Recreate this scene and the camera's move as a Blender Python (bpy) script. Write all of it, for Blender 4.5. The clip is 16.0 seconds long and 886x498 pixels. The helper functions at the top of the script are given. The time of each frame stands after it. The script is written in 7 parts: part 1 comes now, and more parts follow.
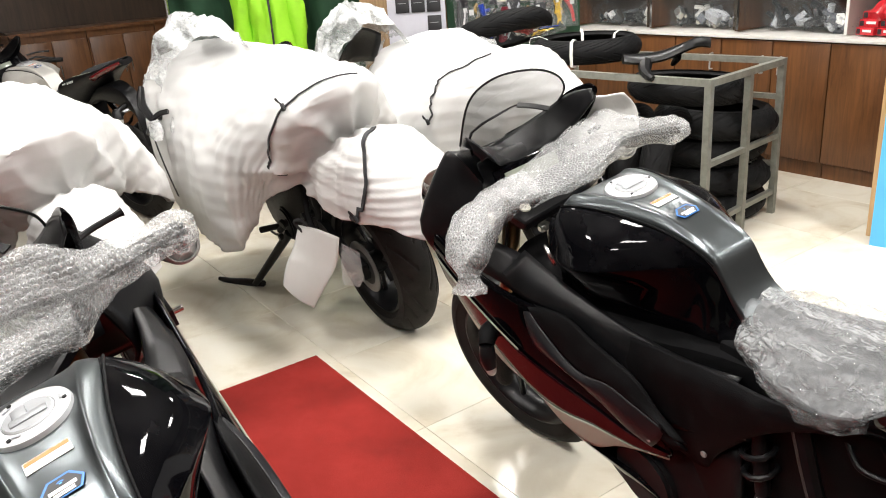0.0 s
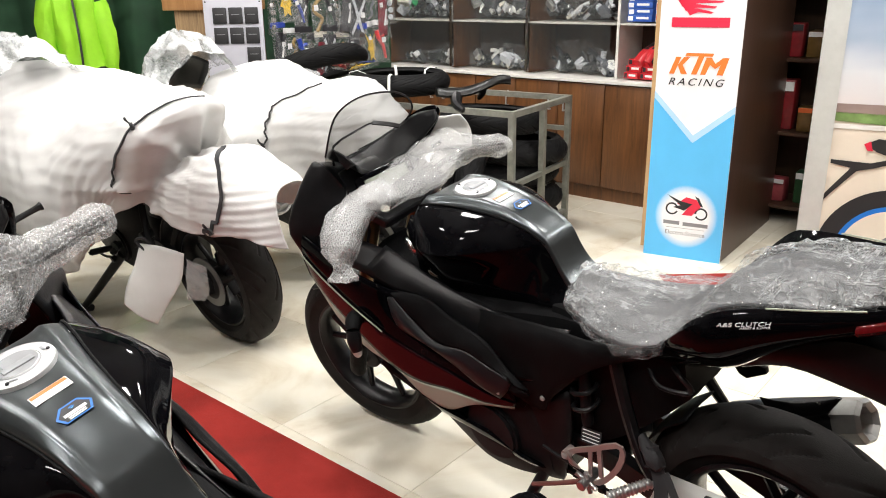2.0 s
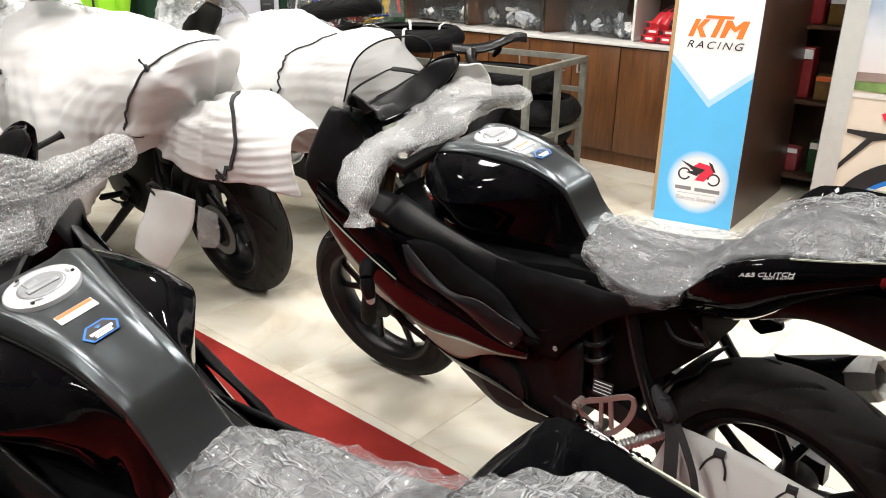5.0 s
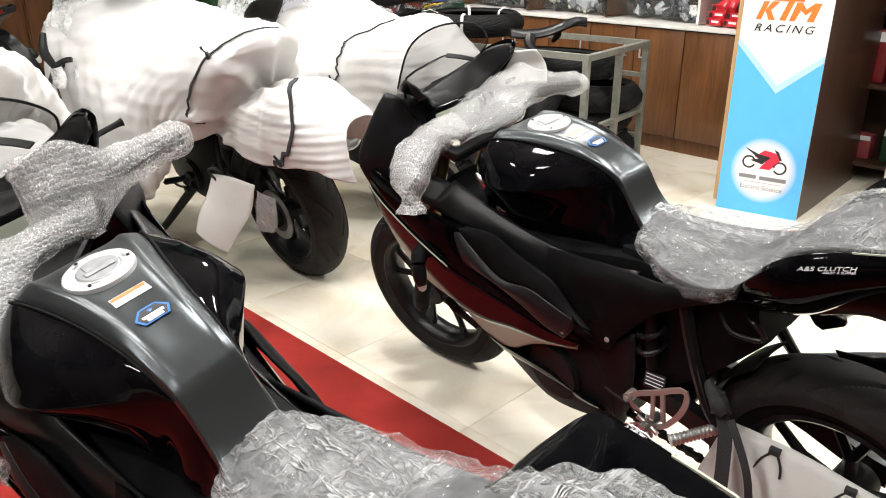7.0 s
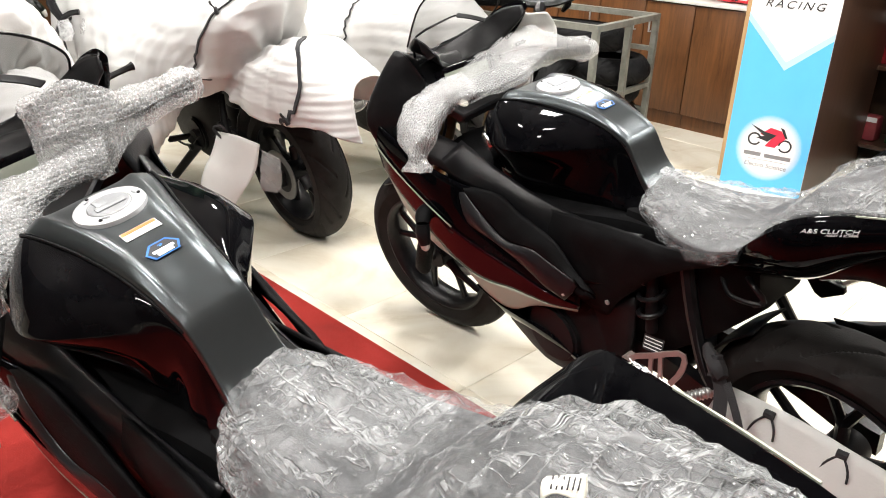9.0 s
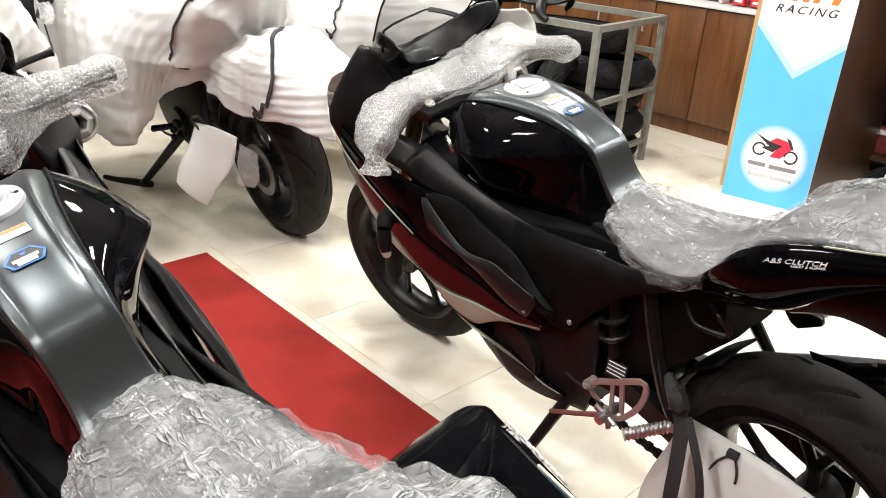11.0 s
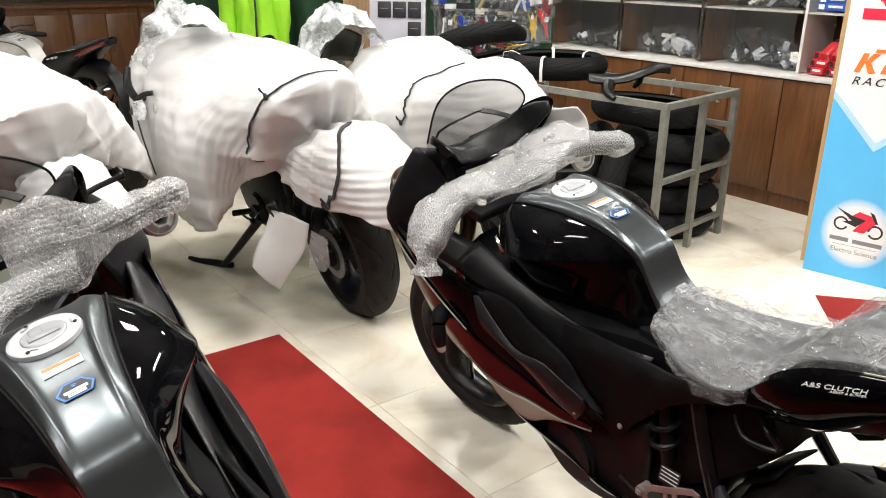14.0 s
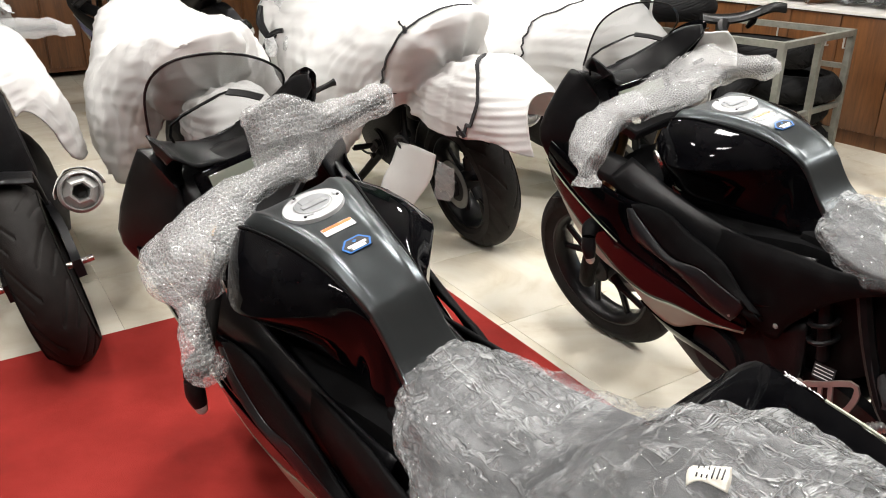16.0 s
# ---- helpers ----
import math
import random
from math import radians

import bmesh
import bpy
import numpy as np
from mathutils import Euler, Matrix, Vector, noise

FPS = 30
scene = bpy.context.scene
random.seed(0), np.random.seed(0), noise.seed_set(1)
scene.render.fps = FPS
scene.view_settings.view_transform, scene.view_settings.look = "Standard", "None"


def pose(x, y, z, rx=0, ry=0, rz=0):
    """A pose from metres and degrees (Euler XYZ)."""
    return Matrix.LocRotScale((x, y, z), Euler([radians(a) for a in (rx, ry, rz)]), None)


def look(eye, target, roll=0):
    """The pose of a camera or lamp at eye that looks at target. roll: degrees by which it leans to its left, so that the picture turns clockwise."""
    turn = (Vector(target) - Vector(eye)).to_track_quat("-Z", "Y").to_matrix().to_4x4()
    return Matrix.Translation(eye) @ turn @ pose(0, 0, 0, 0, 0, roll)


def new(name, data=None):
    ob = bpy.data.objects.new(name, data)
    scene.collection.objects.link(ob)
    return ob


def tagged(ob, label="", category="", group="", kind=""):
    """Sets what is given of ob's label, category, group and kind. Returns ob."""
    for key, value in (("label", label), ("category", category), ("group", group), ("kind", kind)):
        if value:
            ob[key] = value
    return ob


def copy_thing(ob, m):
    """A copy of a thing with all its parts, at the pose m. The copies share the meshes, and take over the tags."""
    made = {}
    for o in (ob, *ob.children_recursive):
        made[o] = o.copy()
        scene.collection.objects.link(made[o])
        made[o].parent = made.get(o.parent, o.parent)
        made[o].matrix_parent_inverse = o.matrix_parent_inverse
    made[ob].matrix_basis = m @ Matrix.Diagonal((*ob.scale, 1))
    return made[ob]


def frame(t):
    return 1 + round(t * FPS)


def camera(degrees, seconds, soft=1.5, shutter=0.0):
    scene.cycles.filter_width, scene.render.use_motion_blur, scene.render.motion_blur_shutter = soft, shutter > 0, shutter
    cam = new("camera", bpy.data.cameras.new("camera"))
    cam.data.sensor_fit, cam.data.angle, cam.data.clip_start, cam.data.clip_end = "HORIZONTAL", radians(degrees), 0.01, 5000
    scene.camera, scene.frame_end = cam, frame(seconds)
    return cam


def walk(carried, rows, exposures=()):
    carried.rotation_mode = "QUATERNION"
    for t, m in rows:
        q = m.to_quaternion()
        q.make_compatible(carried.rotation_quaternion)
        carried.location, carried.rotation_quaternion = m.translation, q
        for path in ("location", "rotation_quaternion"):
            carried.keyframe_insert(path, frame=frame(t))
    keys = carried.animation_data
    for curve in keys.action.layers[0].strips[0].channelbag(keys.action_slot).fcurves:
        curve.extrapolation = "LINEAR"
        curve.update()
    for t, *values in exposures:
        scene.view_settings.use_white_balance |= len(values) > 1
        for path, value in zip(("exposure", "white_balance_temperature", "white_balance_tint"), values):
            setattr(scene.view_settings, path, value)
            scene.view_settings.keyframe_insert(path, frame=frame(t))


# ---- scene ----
cam = camera(59.2, 16.0, soft=1.0)
PATH = [
    (0, (0.315, 0.132, 1.42), (-0.181, 1.936, 0.714), -4.4),
    (0.5, (0.189, 0.116, 1.387), (-0.16, 1.95, 0.671), -4.0),
    (1, (0.178, 0.018, 1.397), (-0.006, 1.883, 0.697), -2.4),
    (1.5, (0.181, -0.119, 1.411), (0.126, 1.763, 0.737), -1.2),
    (2, (0.194, -0.184, 1.429), (0.209, 1.71, 0.789), -0.8),
    (2.5, (0.191, -0.195, 1.433), (0.24, 1.706, 0.815), -0.6),
    (3, (0.195, -0.198, 1.432), (0.263, 1.705, 0.818), -0.4),
    (3.5, (0.2, -0.198, 1.43), (0.276, 1.702, 0.81), -0.2),
    (4, (0.195, -0.201, 1.419), (0.267, 1.687, 0.763), -0.0),
    (4.5, (0.176, -0.195, 1.387), (0.24, 1.678, 0.689), 0.6),
    (5, (0.16, -0.191, 1.386), (0.168, 1.674, 0.663), 1.0),
    (7.5, (0.181, -0.184, 1.389), (0.033, 1.66, 0.631), -0.1),
    (8, (0.164, -0.198, 1.388), (0.023, 1.653, 0.642), 0.1),
    (8.5, (0.155, -0.205, 1.396), (0.009, 1.641, 0.641), 0.7),
    (9, (0.171, -0.21, 1.357), (0.032, 1.61, 0.54), 1.9),
    (11.5, (0.369, -0.026, 1.341), (0.188, 1.785, 0.513), 3.6),
    (12, (0.432, 0.007, 1.339), (0.248, 1.838, 0.554), 1.9),
    (12.5, (0.431, 0.01, 1.4), (0.216, 1.865, 0.684), 0.4),
    (13, (0.402, -0.014, 1.447), (0.128, 1.844, 0.759), -0.2),
    (13.5, (0.387, -0.045, 1.453), (0.046, 1.803, 0.768), 0.1),
    (14, (0.373, -0.056, 1.442), (-0.037, 1.775, 0.748), 0.6),
    (14.5, (0.366, -0.057, 1.432), (-0.117, 1.751, 0.727), 0.5),
    (15, (0.332, -0.074, 1.417), (-0.216, 1.704, 0.683), 0.2),
    (15.5, (0.237, -0.188, 1.4), (-0.335, 1.568, 0.633), -0.1),
    (16, (0.178, -0.294, 1.382), (-0.372, 1.458, 0.59), -0.1),
]
walk(cam, [(t, look(eye, target, roll)) for t, eye, target, roll in PATH], [(0.0, 0.18), (0.6, 0.22), (1.5, 0.05), (2.0, 0.0), (4.0, -0.06), (5.0, 0.0), (7.5, 0.22), (8.6, 0.32), (9.2, 0.36), (11.5, 0.32), (13.0, 0.2), (14.4, -0.06), (16.0, 0.0)])

# ---- world and large lights ----
world = bpy.data.worlds.new("world")
scene.world = world
world.use_nodes = True
wn = world.node_tree.nodes["Background"]
wn.inputs[0].default_value = (0.9, 0.95, 1.0, 1)
wn.inputs[1].default_value = 0.02

# axes of the shop: U runs along the counters, V across towards them
GRID = radians(-40.5)
UX, UY = math.cos(GRID), math.sin(GRID)


def G(u, v, z=0.0):
    return Vector((u * UX - v * UY, u * UY + v * UX, z))


def grid_pose(u, v, z=0.0, turn=0.0):
    p = G(u, v, z)
    return pose(p.x, p.y, p.z, 0, 0, math.degrees(GRID) + turn)


CEIL = 3.0
LAMPS = [(-4.0, 3.6), (-2.3, 3.5), (-0.4, 3.4), (0.8, 3.0), (-3.6, 1.6), (-1.9, 1.6), (-0.4, 1.35), (-3.0, -0.2), (-1.2, -0.3), (0.8, -0.6), (-5.4, 2.4), (-1.2, -2.0)]
for lu, lv in LAMPS:
    ld = bpy.data.lights.new("ceiling_light_lamp", "AREA")
    ld.shape, ld.size, ld.energy, ld.color = "SQUARE", 0.30, 32, (1.0, 0.97, 0.93)
    lo = new("ceiling_light_lamp", ld)
    lo.matrix_world = grid_pose(lu, lv, CEIL - 0.02)

# ---- materials ----


def nodes(name):
    m = bpy.data.materials.new(name)
    m.use_nodes = True
    nt = m.node_tree
    return m, nt, nt.nodes["Principled BSDF"], nt.nodes["Material Output"]


def add(nt, kind, **vals):
    n = nt.nodes.new(kind)
    for k, v in vals.items():
        n.inputs[k].default_value = v
    return n


def ramp(nt, stops):
    n = nt.nodes.new("ShaderNodeValToRGB")
    e = n.color_ramp.elements
    while len(e) < len(stops):
        e.new(0.5)
    for s, (p, c) in zip(e, stops):
        s.position, s.color = p, (*c, 1)
    return n


def mat(name, color, rough=0.5, metal=0.0, vary=0.12, scale=14.0, bump=0.15, fine=160.0, coat=0.0, spec=0.5, stretch=(1, 1, 1), depth=0.002):
    """A plain surface with uneven tone and gloss at two scales and a fine relief."""
    m, nt, p, out = nodes(name)
    tc = add(nt, "ShaderNodeTexCoord")
    mp = add(nt, "ShaderNodeMapping", Scale=stretch)
    nt.links.new(tc.outputs["Object"], mp.inputs[0])
    big = add(nt, "ShaderNodeTexNoise", Scale=scale, Detail=6.0, Roughness=0.62)
    small = add(nt, "ShaderNodeTexNoise", Scale=fine, Detail=3.0)
    for n in (big, small):
        nt.links.new(mp.outputs[0], n.inputs["Vector"])
    c = Vector(color)
    r = ramp(nt, [(0.25, c * (1 - vary)), (0.5, c), (0.8, [min(1, x * (1 + vary) + 0.02 * vary) for x in c])])
    nt.links.new(big.outputs["Fac"], r.inputs[0])
    nt.links.new(r.outputs[0], p.inputs["Base Color"])
    rr = add(nt, "ShaderNodeMapRange")
    rr.inputs["To Min"].default_value, rr.inputs["To Max"].default_value = max(0.02, rough * 0.8), min(1, rough * 1.25)
    nt.links.new(big.outputs["Fac"], rr.inputs["Value"])
    nt.links.new(rr.outputs[0], p.inputs["Roughness"])
    p.inputs["Metallic"].default_value = metal
    p.inputs["Specular IOR Level"].default_value = spec
    p.inputs["Coat Weight"].default_value = coat
    p.inputs["Coat Roughness"].default_value = 0.03
    if bump:
        b = add(nt, "ShaderNodeBump", Strength=bump, Distance=depth)
        nt.links.new(small.outputs["Fac"], b.inputs["Height"])
        nt.links.new(b.outputs[0], p.inputs["Normal"])
    return m


def wood(name, dark, light, grain=(1.0, 1.0, 0.09), rough=0.35, scale=26.0):
    m, nt, p, out = nodes(name)
    tc = add(nt, "ShaderNodeTexCoord")
    mp = add(nt, "ShaderNodeMapping", Scale=grain)
    nt.links.new(tc.outputs["Object"], mp.inputs[0])
    n1 = add(nt, "ShaderNodeTexNoise", Scale=scale, Detail=8.0, Roughness=0.7, Distortion=0.6)
    n2 = add(nt, "ShaderNodeTexNoise", Scale=3.0, Detail=2.0)
    nt.links.new(mp.outputs[0], n1.inputs["Vector"])
    nt.links.new(tc.outputs["Object"], n2.inputs["Vector"])
    oi = add(nt, "ShaderNodeObjectInfo")
    mixv = add(nt, "ShaderNodeMath")
    mixv.operation = "MULTIPLY_ADD"
    mixv.inputs[1].default_value = 0.35
    nt.links.new(n2.outputs["Fac"], mixv.inputs[0])
    nt.links.new(n1.outputs["Fac"], mixv.inputs[2])
    r = ramp(nt, [(0.45, dark), (0.62, [(a + b) / 2 for a, b in zip(dark, light)]), (0.85, light)])
    nt.links.new(mixv.outputs[0], r.inputs[0])
    nt.links.new(r.outputs[0], p.inputs["Base Color"])
    p.inputs["Roughness"].default_value = rough
    b = add(nt, "ShaderNodeBump", Strength=0.12, Distance=0.001)
    nt.links.new(n1.outputs["Fac"], b.inputs["Height"])
    nt.links.new(b.outputs[0], p.inputs["Normal"])
    return m


def marble():
    m, nt, p, out = nodes("polished cream marble tile")
    tc = add(nt, "ShaderNodeTexCoord")
    oi = add(nt, "ShaderNodeObjectInfo")
    off = add(nt, "ShaderNodeVectorMath")
    off.operation = "SCALE"
    comb = add(nt, "ShaderNodeCombineXYZ")
    for i in range(3):
        nt.links.new(oi.outputs["Random"], comb.inputs[i])
    nt.links.new(comb.outputs[0], off.inputs[0])
    off.inputs["Scale"].default_value = 7.0
    ad = add(nt, "ShaderNodeVectorMath")
    nt.links.new(tc.outputs["Object"], ad.inputs[0])
    nt.links.new(off.outputs[0], ad.inputs[1])
    n1 = add(nt, "ShaderNodeTexNoise", Scale=2.6, Detail=7.0, Roughness=0.6, Distortion=1.4)
    n2 = add(nt, "ShaderNodeTexNoise", Scale=30.0, Detail=4.0)
    for n in (n1, n2):
        nt.links.new(ad.outputs[0], n.inputs["Vector"])
    r = ramp(nt, [(0.26, (0.58, 0.50, 0.37)), (0.40, (0.70, 0.645, 0.52)), (0.55, (0.77, 0.73, 0.615)), (0.75, (0.79, 0.765, 0.67))])
    nt.links.new(n1.outputs["Fac"], r.inputs[0])
    nt.links.new(r.outputs[0], p.inputs["Base Color"])
    rr = add(nt, "ShaderNodeMapRange")
    rr.inputs["To Min"].default_value, rr.inputs["To Max"].default_value = 0.09, 0.26
    nt.links.new(n2.outputs["Fac"], rr.inputs["Value"])
    nt.links.new(rr.outputs[0], p.inputs["Roughness"])
    return m


def clear(name, color, rough=0.03, see=0.7, bumps=(), strength=0.4, distance=0.004, spec=0.5, kind="NOISE", scale=60.0, white=0.55, thin=0.055, facet=0.75):
    """A see-through film: part of the light passes straight, the rest meets a glossy skin."""
    m, nt, p, out = nodes(name)
    p.inputs["Base Color"].default_value = (*color, 1)
    p.inputs["Roughness"].default_value = rough
    p.inputs["Specular IOR Level"].default_value = spec
    tr = add(nt, "ShaderNodeBsdfTransparent")
    mx = add(nt, "ShaderNodeMixShader")
    mx.inputs[0].default_value = 1 - see
    nt.links.new(tr.outputs[0], mx.inputs[1])
    nt.links.new(p.outputs[0], mx.inputs[2])
    nt.links.new(mx.outputs[0], out.inputs[0])
    if kind == "BUBBLE":
        # rows of air cells on the sheet: clear domes, whiter walls between them
        at = add(nt, "ShaderNodeAttribute")
        at.attribute_name = "sheet"
        wob = add(nt, "ShaderNodeTexNoise", Scale=45.0, Detail=2.0)
        nt.links.new(at.outputs["Vector"], wob.inputs["Vector"])
        va = add(nt, "ShaderNodeVectorMath")
        va.operation = "MULTIPLY_ADD"
        va.inputs[1].default_value = (0.006, 0.006, 0.0)
        nt.links.new(wob.outputs["Color"], va.inputs[0])
        nt.links.new(at.outputs["Vector"], va.inputs[2])
        v = add(nt, "ShaderNodeTexVoronoi", Scale=scale, Randomness=0.4)
        v.voronoi_dimensions = "2D"
        nt.links.new(va.outputs[0], v.inputs["Vector"])
        r = ramp(nt, [(0.0, (1, 1, 1)), (0.30, (0.85, 0.85, 0.85)), (0.46, (0.1, 0.1, 0.1)), (0.62, (0, 0, 0))])
        nt.links.new(v.outputs["Distance"], r.inputs[0])
        b = add(nt, "ShaderNodeBump", Strength=strength, Distance=distance)
        nt.links.new(r.outputs[0], b.inputs["Height"])
        soft = add(nt, "ShaderNodeBump", Strength=0.5, Distance=0.012)
        nt.links.new(wob.outputs["Fac"], soft.inputs["Height"])
        nt.links.new(soft.outputs[0], b.inputs["Normal"])
        nt.links.new(b.outputs[0], p.inputs["Normal"])
        wall = ramp(nt, [(0.0, (0.32, 0.32, 0.32)), (0.24, (0.26, 0.26, 0.26)), (0.36, (0.50, 0.50, 0.50)), (0.46, (0.34, 0.34, 0.34)), (0.65, (0.26, 0.26, 0.26))])
        nt.links.new(v.outputs["Distance"], wall.inputs[0])
        nt.links.new(wall.outputs[0], mx.inputs[0])
    elif kind == "CRINKLE":
        # creased film: clear between the creases, whitened along them, over small tilted facets
        tc = add(nt, "ShaderNodeTexCoord")
        wob = add(nt, "ShaderNodeTexNoise", Scale=scale * 0.45, Detail=4.0, Roughness=0.6)
        nt.links.new(tc.outputs["Object"], wob.inputs["Vector"])
        mp = add(nt, "ShaderNodeMapping", Scale=(1.0, 1.0, 1.0), Rotation=(0.0, 0.0, 0.0))
        nt.links.new(tc.outputs["Object"], mp.inputs[0])
        va = add(nt, "ShaderNodeVectorMath")
        va.operation = "MULTIPLY_ADD"
        va.inputs[1].default_value = (0.5 / scale, 0.5 / scale, 0.5 / scale)
        nt.links.new(wob.outputs["Color"], va.inputs[0])
        nt.links.new(mp.outputs[0], va.inputs[2])
        # the whitened lines are crease haze and also painted stand-ins for glints
        total = None
        for stretch, rot, sc, lo, hi, amt in (((0.16, 1.0, 1.0), (0.2, 0.15, 0.5), 2.6, 0.535, 0.66, 1.0), ((1.0, 0.22, 0.6), (0.1, 0.3, 0.25), 2.2, 0.56, 0.68, 0.8), ((0.5, 1.0, 1.0), (0.4, 0.2, -0.7), 5.5, 0.54, 0.66, 0.7)):
            m2 = add(nt, "ShaderNodeMapping", Scale=stretch, Rotation=rot)
            nt.links.new(va.outputs[0], m2.inputs[0])
            v = add(nt, "ShaderNodeTexNoise", Scale=sc * scale, Detail=4.0, Roughness=0.58, Distortion=0.35)
            nt.links.new(m2.outputs[0], v.inputs["Vector"])
            # a fold shows as a thin line where the wave crosses its middle
            ab = add(nt, "ShaderNodeMath")
            ab.operation = "PINGPONG"
            ab.inputs[1].default_value = 0.10
            nt.links.new(v.outputs["Fac"], ab.inputs[0])
            mr = add(nt, "ShaderNodeMapRange")
            mr.inputs["From Min"].default_value, mr.inputs["From Max"].default_value = thin, 0.10
            mr.inputs["To Min"].default_value, mr.inputs["To Max"].default_value = 0.0, amt
            nt.links.new(ab.outputs[0], mr.inputs["Value"])
            if total is None:
                total = mr.outputs[0]
            else:
                mxm = add(nt, "ShaderNodeMath")
                mxm.operation = "MAXIMUM"
                nt.links.new(total, mxm.inputs[0])
                nt.links.new(mr.outputs[0], mxm.inputs[1])
                total = mxm.outputs[0]
        # creases gather in some places and fade in others
        patch = add(nt, "ShaderNodeTexNoise", Scale=scale * 0.5, Detail=3.0)
        nt.links.new(mp.outputs[0], patch.inputs["Vector"])
        pr = add(nt, "ShaderNodeMapRange")
        pr.inputs["From Min"].default_value, pr.inputs["From Max"].default_value = 0.38, 0.64
        pr.inputs["To Min"].default_value, pr.inputs["To Max"].default_value = 0.30, 1.0
        nt.links.new(patch.outputs["Fac"], pr.inputs["Value"])
        ml = add(nt, "ShaderNodeMath")
        ml.operation = "MULTIPLY"
        nt.links.new(total, ml.inputs[0])
        nt.links.new(pr.outputs[0], ml.inputs[1])
        # broad milky folds, thinner and clearer between them
        ms = add(nt, "ShaderNodeMapping", Scale=(0.22, 1.0, 0.8), Rotation=(0.2, 0.1, 0.6))
        nt.links.new(va.outputs[0], ms.inputs[0])
        fold = add(nt, "ShaderNodeTexNoise", Scale=scale * 1.1, Detail=5.0, Roughness=0.62, Distortion=0.3)
        nt.links.new(ms.outputs[0], fold.inputs["Vector"])
        fr = add(nt, "ShaderNodeMapRange")
        fr.inputs["From Min"].default_value, fr.inputs["From Max"].default_value = 0.40, 0.64
        fr.inputs["To Min"].default_value, fr.inputs["To Max"].default_value = 0.35 * (1 - see), 2.2 * (1 - see)
        nt.links.new(fold.outputs["Fac"], fr.inputs["Value"])
        op = add(nt, "ShaderNodeMath")
        op.operation = "MULTIPLY_ADD"
        op.use_clamp = True
        nt.links.new(fr.outputs[0], op.inputs[2])
        op.inputs[1].default_value = white
        nt.links.new(ml.outputs[0], op.inputs[0])
        nt.links.new(op.outputs[0], mx.inputs[0])
        b = add(nt, "ShaderNodeBump", Strength=strength, Distance=distance)
        nt.links.new(total, b.inputs["Height"])
        geo = add(nt, "ShaderNodeNewGeometry")
        vc = add(nt, "ShaderNodeTexVoronoi", Scale=scale * 4.0)
        nt.links.new(va.outputs[0], vc.inputs["Vector"])
        sb = add(nt, "ShaderNodeVectorMath")
        sb.operation = "SUBTRACT"
        sb.inputs[1].default_value = (0.5, 0.5, 0.5)
        nt.links.new(vc.outputs["Color"], sb.inputs[0])
        ma = add(nt, "ShaderNodeVectorMath")
        ma.operation = "MULTIPLY_ADD"
        ma.inputs[1].default_value = (facet, facet, facet)
        nt.links.new(sb.outputs[0], ma.inputs[0])
        nt.links.new(geo.outputs["Normal"], ma.inputs[2])
        nz = add(nt, "ShaderNodeVectorMath")
        nz.operation = "NORMALIZE"
        nt.links.new(ma.outputs[0], nz.inputs[0])
        nt.links.new(nz.outputs[0], b.inputs["Normal"])
        nt.links.new(b.outputs[0], p.inputs["Normal"])
    return m


def foam():
    m, nt, p, out = nodes("white polyethylene foam sheet")
    tc = add(nt, "ShaderNodeTexCoord")
    n1 = add(nt, "ShaderNodeTexNoise", Scale=5.0, Detail=4.0)
    n2 = add(nt, "ShaderNodeTexNoise", Scale=220.0, Detail=2.0)
    w = add(nt, "ShaderNodeTexWave", Scale=5.0, Distortion=3.0)
    w.bands_direction = "Z"
    w.inputs["Detail Scale"].default_value = 0.6
    for n in (n1, n2, w):
        nt.links.new(tc.outputs["Object"], n.inputs["Vector"])
    r = ramp(nt, [(0.3, (0.515, 0.51, 0.50)), (0.7, (0.59, 0.59, 0.58))])
    nt.links.new(n1.outputs["Fac"], r.inputs[0])
    nt.links.new(r.outputs[0], p.inputs["Base Color"])
    p.inputs["Roughness"].default_value = 0.55
    p.inputs["Subsurface Weight"].default_value = 0.0
    b1 = add(nt, "ShaderNodeBump", Strength=0.15, Distance=0.02)
    b2 = add(nt, "ShaderNodeBump", Strength=0.2, Distance=0.001)
    nt.links.new(w.outputs["Fac"], b1.inputs["Height"])
    nt.links.new(n2.outputs["Fac"], b2.inputs["Height"])
    nt.links.new(b1.outputs[0], b2.inputs["Normal"])
    nt.links.new(b2.outputs[0], p.inputs["Normal"])
    return m


GLOSS = mat("gloss black paint", (0.0018, 0.0018, 0.0024), 0.035, 0, 0.3, 8, 0.0, spec=0.08)
MATTE = mat("matt dark grey metallic paint", (0.072, 0.082, 0.086), 0.29, 0.85, 0.12, 6, 0.06, 900)
VENT = mat("satin grey plastic", (0.010, 0.010, 0.0115), 0.34, 0, 0.2, 20, 0.2, 500, spec=0.30)
SATIN = mat("satin black plastic", (0.0055, 0.0055, 0.0062), 0.31, 0, 0.3, 20, 0.20, 500, spec=0.28)
ROUGH = mat("grained black plastic", (0.0032, 0.0032, 0.0036), 0.6, 0, 0.3, 20, 0.4, 700, spec=0.10)
DARKRED = mat("dark red decal gloss", (0.013, 0.0010, 0.0026), 0.16, 0, 0.2, 6, 0.0, spec=0.3)
SILVERGFX = mat("silver decal", (0.36, 0.385, 0.31), 0.4, 0.0, 0.1, 6, 0.0, spec=0.25)
RUBBER = mat("tyre rubber", (0.013, 0.0118, 0.011), 0.68, 0, 0.4, 14, 0.35, 420, spec=0.16)
